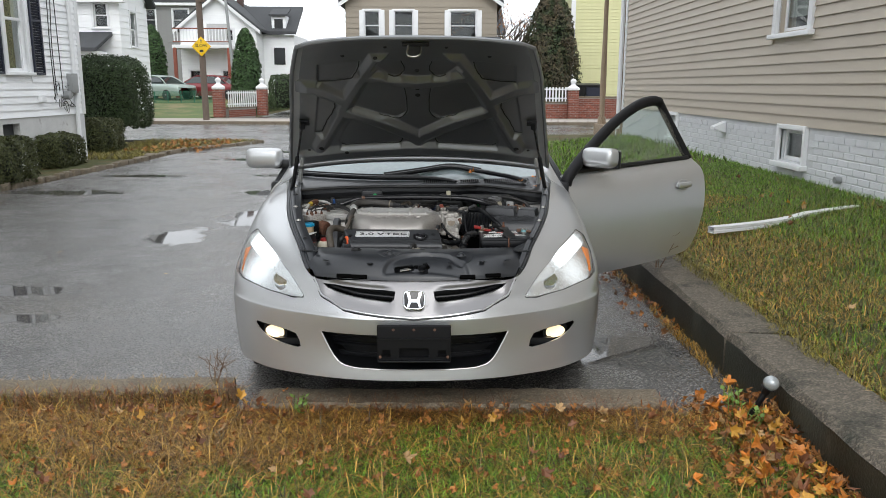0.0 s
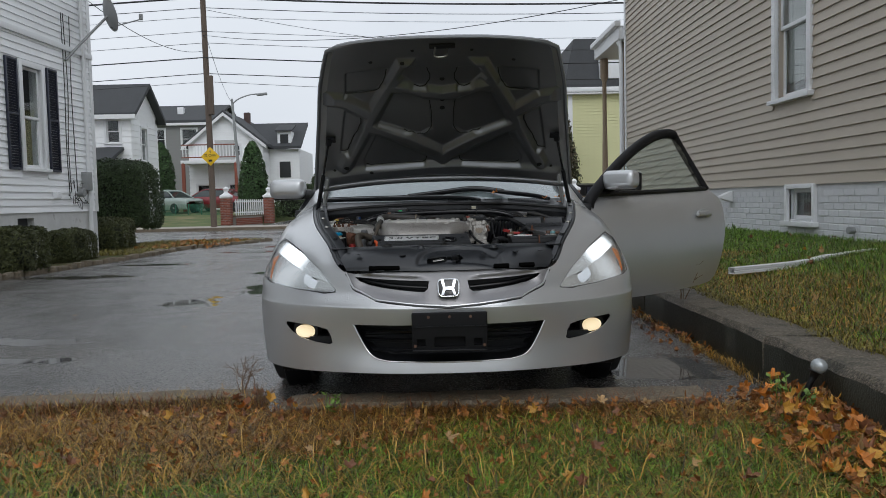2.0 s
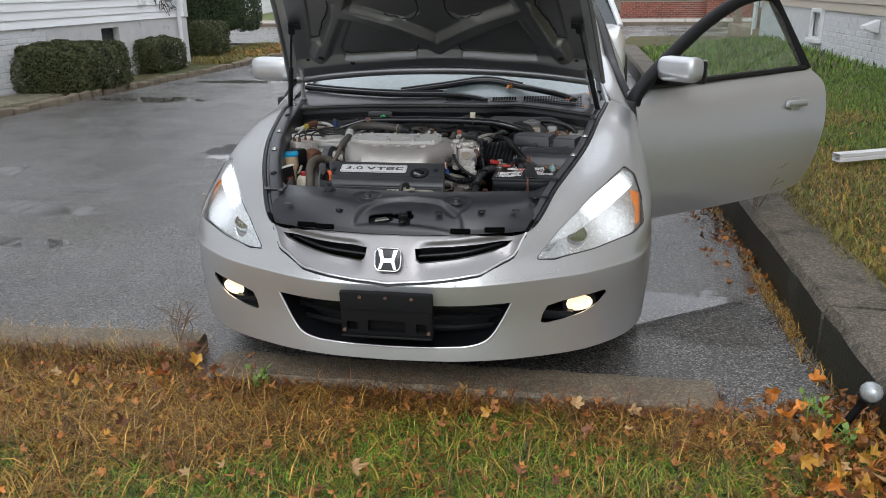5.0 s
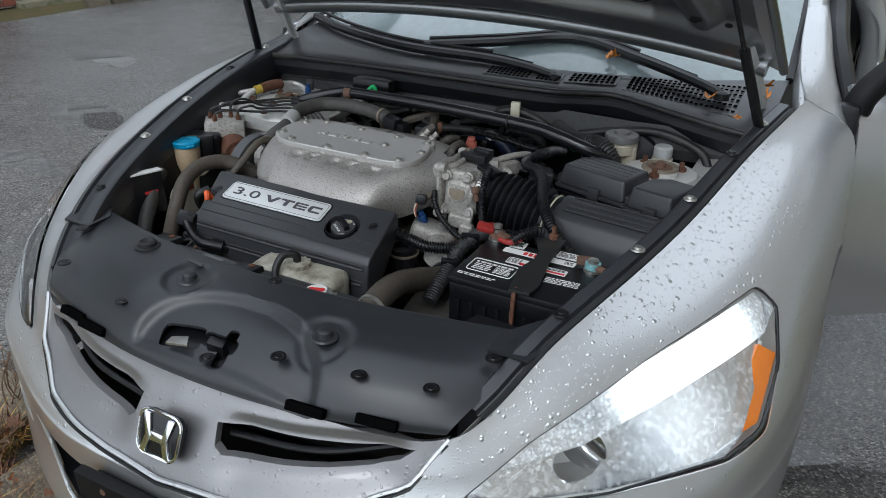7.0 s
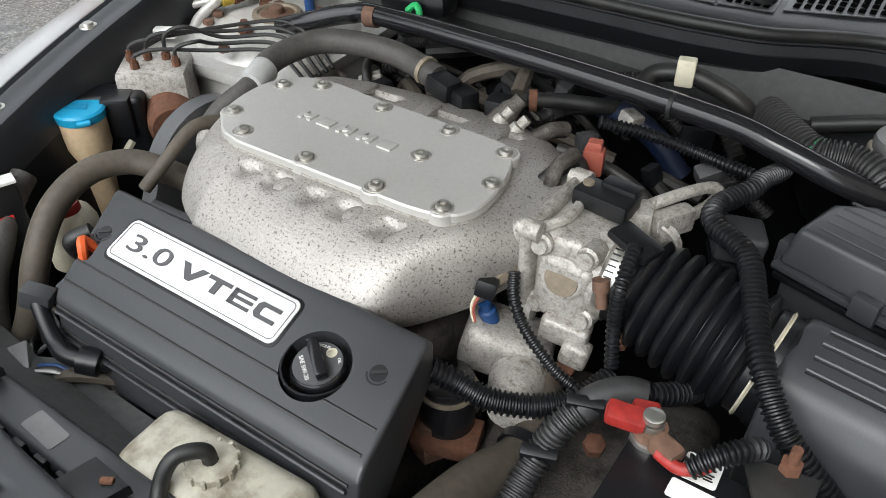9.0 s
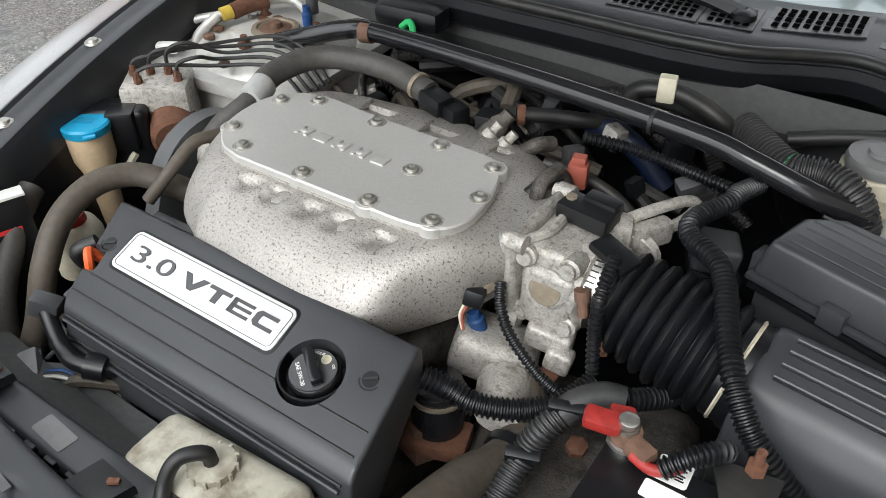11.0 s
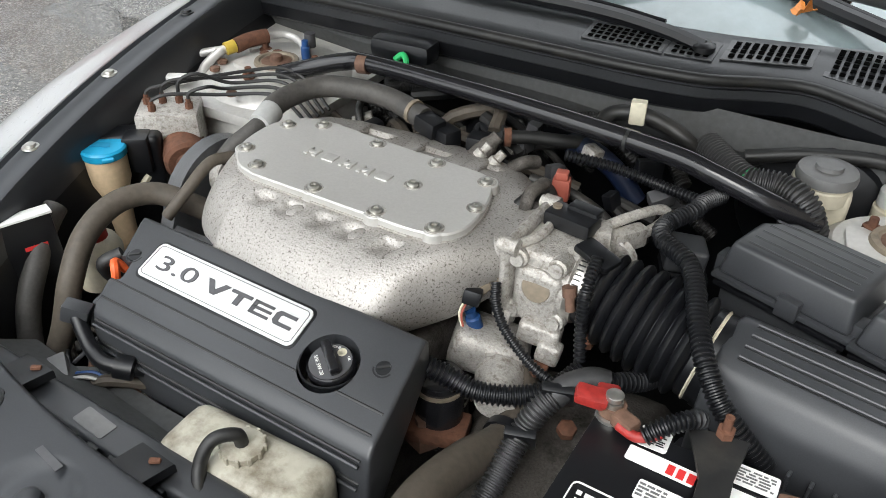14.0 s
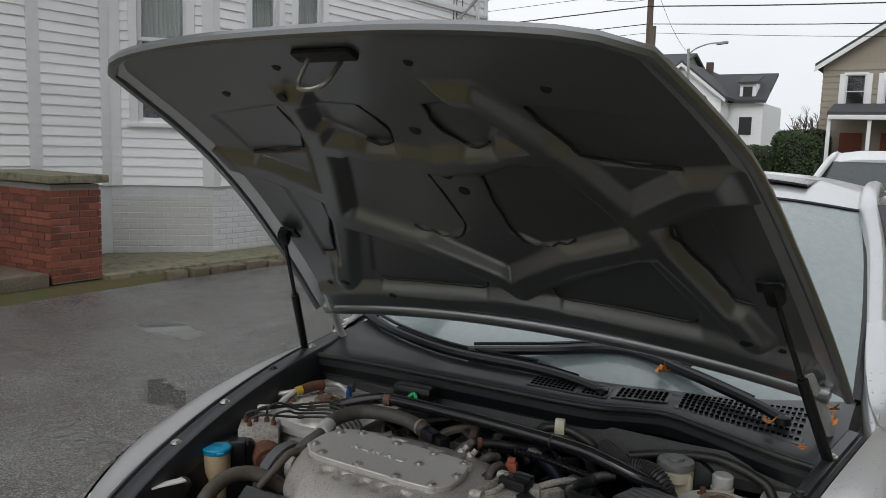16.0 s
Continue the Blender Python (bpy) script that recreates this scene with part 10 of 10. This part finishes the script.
blades("verge_grass", 16000, -7.5, -4.6, 12.5, 18, .09, .006, .7, lambda x, y: .05 + 0 * x, lambda x, y: 1.0 * (x < -5.8 + .25 * (y - 13)), grass_olive, "sparse verge grass by the street", 10)
blades("dead_grass", 9000, -4.5, -.86, -.06, .40, .11, .0022, 1.0, lambda x, y: .06 + 0 * x, lambda x, y: np.clip(1 - np.abs(y - (.10 + .2 * (x + 4.6) / 3.74)) / .17, 0, 1) * (.45 + .5 * (np_noise(x, y, 2.5, 15) > -.3)), grass_straw, "dead grass grown over the kerb bar", 14)
kerb_front = lambda x: .015 + .2 * (x + 4.6) / 3.74
for m, n, up, words_of, seed in ((grass_rust, 15000, .9, "rust-brown dead grass heaped against the kerb bar", 51), (grass_straw, 13000, 1.15, "straw-coloured dead grass heaped against the kerb bar", 52), (grass_olive, 6000, 1.0, "olive grass heaped against the kerb bar", 53)):
    blades("dead_grass", n, -4.5, -.80, -.12, .24, .085, .0016, up, lambda x, y: .062 + .045 * np.clip((y - kerb_front(x) + .16) / .14, 0, 1), lambda x, y: np.clip((kerb_front(x) + .012 - y) / .02, 0, 1) * np.clip((y - kerb_front(x) + .22) / .12, 0, 1), m, words_of, seed)
blades("lawn_grass", 7000, 1.80, 1.94, -1.8, 6.0, .06, .0020, 1.1, lambda x, y: .27 + 0 * x, lambda x, y: np.clip((x - 1.78 - .05 * np_noise(x * 0, y, 4, 61)) / .1, 0, 1), grass_olive, "olive grass creeping over the retaining kerb", 61)
blades("crack_weeds", 5000, 1.50, 1.60, -.2, 3.5, .06, .002, .9, lambda x, y: .05 + 0 * x, lambda x, y: .25 + .5 * (np_noise(x, y, 3, 5) > .3), grass_straw, "dead grass at the foot of the retaining kerb", 12)
blades("dead_grass", 7000, -.75, 1.15, -.03, .075, .12, .002, 1.0, lambda x, y: .055 + 0 * x, lambda x, y: .35 + .5 * (np_noise(x, y, 2.5, 25) > -.2), grass_rust, "dead grass against the front of the kerb bar", 33)
blades("crack_weeds", 2600, -.75, 1.15, .22, .27, .06, .002, .7, lambda x, y: .05 + 0 * x, lambda x, y: .3 + 0 * x, grass_rust, "dead grass behind the kerb bar", 13)

# ---- weeds and leaves ----
weed_mat = mat("weed_green", (0.16, 0.26, 0.05), 0.5, var=0.25, bump=0.1)
stem_mat = mat("dead_stem", (0.16, 0.10, 0.06), 0.8, var=0.2)


def leaf_mesh(seed, r=.05, curl=.35, points=5):
    """A lobed maple-like leaf, curled and with a stalk."""
    rnd = random.Random(seed)
    bm = B()
    out = []
    lobes = ((-150, .42), (-128, .66), (-104, .60), (-88, .52), (-66, .86), (-50, .82), (-32, .58), (-12, .92), (0, 1.08), (12, .92), (32, .58), (50, .82), (66, .86), (88, .52), (104, .60), (128, .66), (150, .42))
    for a, k in lobes:
        an = radians(a + 90 + rnd.uniform(-5, 5))
        rr = r * k * rnd.uniform(.84, 1.12)
        out.append((rr * math.cos(an), rr * math.sin(an)))
    out.append((.004, -r * .25))
    ax, tw = rnd.uniform(0, 6.28), rnd.uniform(-.5, .5)

    def bend(x, y):
        u = x * math.cos(ax) + y * math.sin(ax)
        return Vector((x, y, curl * u * u / r * 1.4 + tw * x * y / r + rnd.uniform(-.003, .003)))
    c = bm.verts.new(bend(0, 0))
    vs = [bm.verts.new(bend(x, y)) for x, y in out]
    for a, b in zip(vs, vs[1:] + vs[:1]):
        bm.faces.new((c, a, b))
    s0 = bend(0, -r * .2)
    tip = s0 + Vector((rnd.uniform(-.01, .01), -r * .9, rnd.uniform(.0, .015)))
    q = [bm.verts.new(p) for p in (s0 + Vector((.001, 0, 0)), s0 - Vector((.001, 0, 0)), tip)]
    bm.faces.new(q)
    me = bpy.data.meshes.new("leaf")
    bm.to_mesh(me)
    bm.free()
    return me


leaf_mats = [mat("leaf_orange", (0.58, 0.20, 0.028), 0.5, var=0.3, scale=25, bump=0.2, rnd=0.35), mat("leaf_yellow", (0.52, 0.27, 0.04), 0.5, var=0.25, scale=25, bump=0.2, rnd=0.3),
             mat("leaf_brown", (0.20, 0.080, 0.035), 0.6, var=0.35, scale=25, bump=0.2, rnd=0.4), mat("leaf_tan", (0.40, 0.25, 0.11), 0.55, var=0.25, scale=25, bump=0.2, rnd=0.3)]
leaf_kinds = []
for k in range(16):
    me = leaf_mesh(100 + k, .05, .3 + .2 * (k % 5))
    me.materials.append(leaf_mats[k % 4])
    leaf_kinds.append(me)
LEAF_LABELS = ("fallen orange maple leaf", "fallen yellow maple leaf", "curled brown fallen maple leaf", "pale tan fallen maple leaf")
lr = random.Random(77)


def drop_leaf(x, y, z, size=None, kind=None, flat=.5, where="on the damp grass"):
    k = lr.randrange(16) if kind is None else kind + 4 * lr.randrange(4)
    ob = new("leaf", leaf_kinds[k])
    s = .82 * (size or lr.uniform(.4, .85))
    ob.matrix_basis = Matrix.LocRotScale((x, y, z), Euler((lr.gauss(0, flat), lr.gauss(0, flat), lr.uniform(0, 6.28))), (s, s, s))
    return tagged(ob, LEAF_LABELS[k % 4] + " " + where, "leaf", group="fallen leaves")


for k in range(88):
    x, y = lr.uniform(-2.2, 1.5), -1.35 + 1.4 * lr.random() ** .8
    drop_leaf(x, y, .125 + .02 * lr.random(), kind=lr.choice((0, 1, 2, 2, 2, 3, 3)))
for k in range(130):
    t = lr.random()
    x, y = 1.56 - .36 * lr.random() ** 1.3 - .05 * t, .12 - 1.1 * t + lr.gauss(0, .06)
    drop_leaf(x, y, .10 + .10 * lr.random() * (1 - abs(t - .25)), size=lr.uniform(.6, 1.05), kind=lr.choice((0, 0, 0, 1, 1, 2, 3)), flat=.6, where="in a heap by the retaining kerb")
for k in range(22):
    drop_leaf(lr.uniform(-1.15, -.55), lr.uniform(-.12, .22), .12 + .04 * lr.random(), kind=lr.choice((0, 1, 2, 2)), flat=.6, where="by the kerb bar")
for k in range(30):
    drop_leaf(lr.uniform(1.30, 1.56), lr.uniform(1.8, 4.2), .06 + .03 * lr.random(), kind=lr.choice((0, 2, 2)), size=lr.uniform(.5, .9), where="on the wet drive")
for k in range(40):
    x, y = lr.uniform(1.95, 3.9), lr.uniform(-1.0, 6.5)
    drop_leaf(x, y, float(side_z(np.array([x]), np.array([y]))[0]) + .06, kind=lr.choice((1, 2, 3)), size=lr.uniform(.5, .9), where="on the side lawn")
bm = B()
for k in range(160):
    lf = leaf_kinds[lr.randrange(16)].copy()
    lf.transform(Matrix.LocRotScale((lr.uniform(-6.6, -4.9), lr.uniform(14, 17.8), .1), Euler((lr.gauss(0, .4), lr.gauss(0, .4), lr.uniform(0, 6.28))), (1.2, 1.2, 1.2)))
    bm.from_mesh(lf)
    bpy.data.meshes.remove(lf)
tagged(part("verge_leaves", bm, mat("leaf_litter", (0.40, 0.17, 0.04), 0.6, var=0.3, scale=4, bump=0.1, island=0.5), smooth=0), "scattered fallen leaves on the street verge", "leaves", kind="stuff")
bm = B()
for k in range(1150):
    lf = leaf_kinds[lr.randrange(16)].copy()
    u = lr.random()
    x, y = lr.uniform(-2.4, 1.5), .05 - .75 * u * u if k % 4 else lr.uniform(-1.4, .0)
    sz = lr.uniform(.18, .5)
    lf.transform(Matrix.LocRotScale((x, y, .105 + .03 * lr.random()), Euler((lr.gauss(0, .7), lr.gauss(0, .7), lr.uniform(0, 6.28))), (sz, sz * lr.uniform(.5, 1), sz)))
    bm.from_mesh(lf)
    bpy.data.meshes.remove(lf)
for k in range(620):
    lf = leaf_kinds[lr.randrange(16)].copy()
    t = lr.random()
    if k < 480:
        x, y, z = 1.57 - .42 * lr.random() ** 1.5, .16 - 1.3 * t, .09 + .09 * lr.random() * (1 - t)
    else:
        x, y, z = 1.56 - .22 * lr.random() ** 1.6, 1.3 + 3.0 * t, .055 + .03 * lr.random()
    sz = lr.uniform(.3, .75)
    lf.transform(Matrix.LocRotScale((x, y, z), Euler((lr.gauss(0, .8), lr.gauss(0, .8), lr.uniform(0, 6.28))), (sz, sz * lr.uniform(.5, 1), sz)))
    bm.from_mesh(lf)
    bpy.data.meshes.remove(lf)
tagged(part("leaf_litter", bm, mat("brown_litter", (0.33, 0.135, 0.034), 0.6, var=0.45, scale=3, bump=0.1, island=0.6), smooth=0), "broken brown leaf litter in the lawn", "leaves", kind="stuff")
for x, y in ((-.95, 4.3), (-1.4, 5.8), (-3.2, 3.6), (-2.0, 2.8)):
    drop_leaf(x, y, DRIVE_Z + .012, kind=1, flat=.1, where="on the wet drive")
for x, y, z, s in ((.292, 1.25, 1.022, .62), (.559, 1.145, .985, .45), (.672, 1.198, .990, .55), (.630, 1.085, .965, .42), (.655, 1.30, .99, .7)):
    drop_leaf(x, y, z, size=s, kind=0, flat=.25, where="on the car's cowl")


def weed(x, y, z, n, h, m, label, seed, leafy=True):
    rnd = random.Random(seed)
    w = root("weed", (x, y, z), label, "weed")
    for k in range(n):
        a = rnd.uniform(0, 6.28)
        top = Vector((x + rnd.uniform(-.5, .5) * h * .6, y + rnd.uniform(-.5, .5) * h * .6, z + h * rnd.uniform(.6, 1.1)))
        base = Vector((x + rnd.uniform(-.02, .02), y + rnd.uniform(-.02, .02), z - .01))
        mid = base.lerp(top, .5) + Vector((rnd.uniform(-.03, .03), rnd.uniform(-.03, .03), 0))
        part("stem", hose([base, mid, top], .0018, 5, 5), m if leafy else stem_mat, w)
        for j in range(3 if leafy else 4):
            p = base.lerp(top, rnd.uniform(.35, 1))
            if leafy:
                d = Vector((math.cos(a + j * 2.1), math.sin(a + j * 2.1), .3))
                q = axis_turn(d)
                part("leaf", prism(on_plane([(0, -.011), (.012, 0), (0, .016), (-.012, 0)], p + d * .015, q @ turn(70, 0, 0)), (0, 0, .0006)), m, w, smooth=0)
            else:
                part("twig", hose([p, p + Vector((rnd.uniform(-.08, .08), rnd.uniform(-.05, .05), rnd.uniform(.01, .07)))], .0012, 4, 3), stem_mat, w)


weed(-.50, .02, .09, 5, .11, weed_mat, "small green weed at the kerb bar", 1)
weed(1.36, -.02, .11, 7, .13, weed_mat, "small green weed among fallen leaves", 2)
weed(1.42, -.16, .11, 5, .10, weed_mat, "small green weed among fallen leaves", 3)
weed(1.50, -1.0, .11, 4, .13, leaf_mats[1], "yellowed weed by the retaining kerb", 4)
weed(1.60, 2.05, .28, 6, .30, stem_mat, "dead weed stalks on the retaining kerb", 5, False)
weed(-.92, .28, .13, 6, .16, stem_mat, "dead weed stalks by the kerb bar", 6, False)
weed(-.80, .12, .09, 5, .13, stem_mat, "dead weed stalks by the kerb bar", 7, False)
for k in range(7):
    weed(2.2 + .35 * k, 14.0 + .3 * (k % 3), .15, 5, .8, stem_mat, "tall dead weed stalks near the street", 20 + k, False)
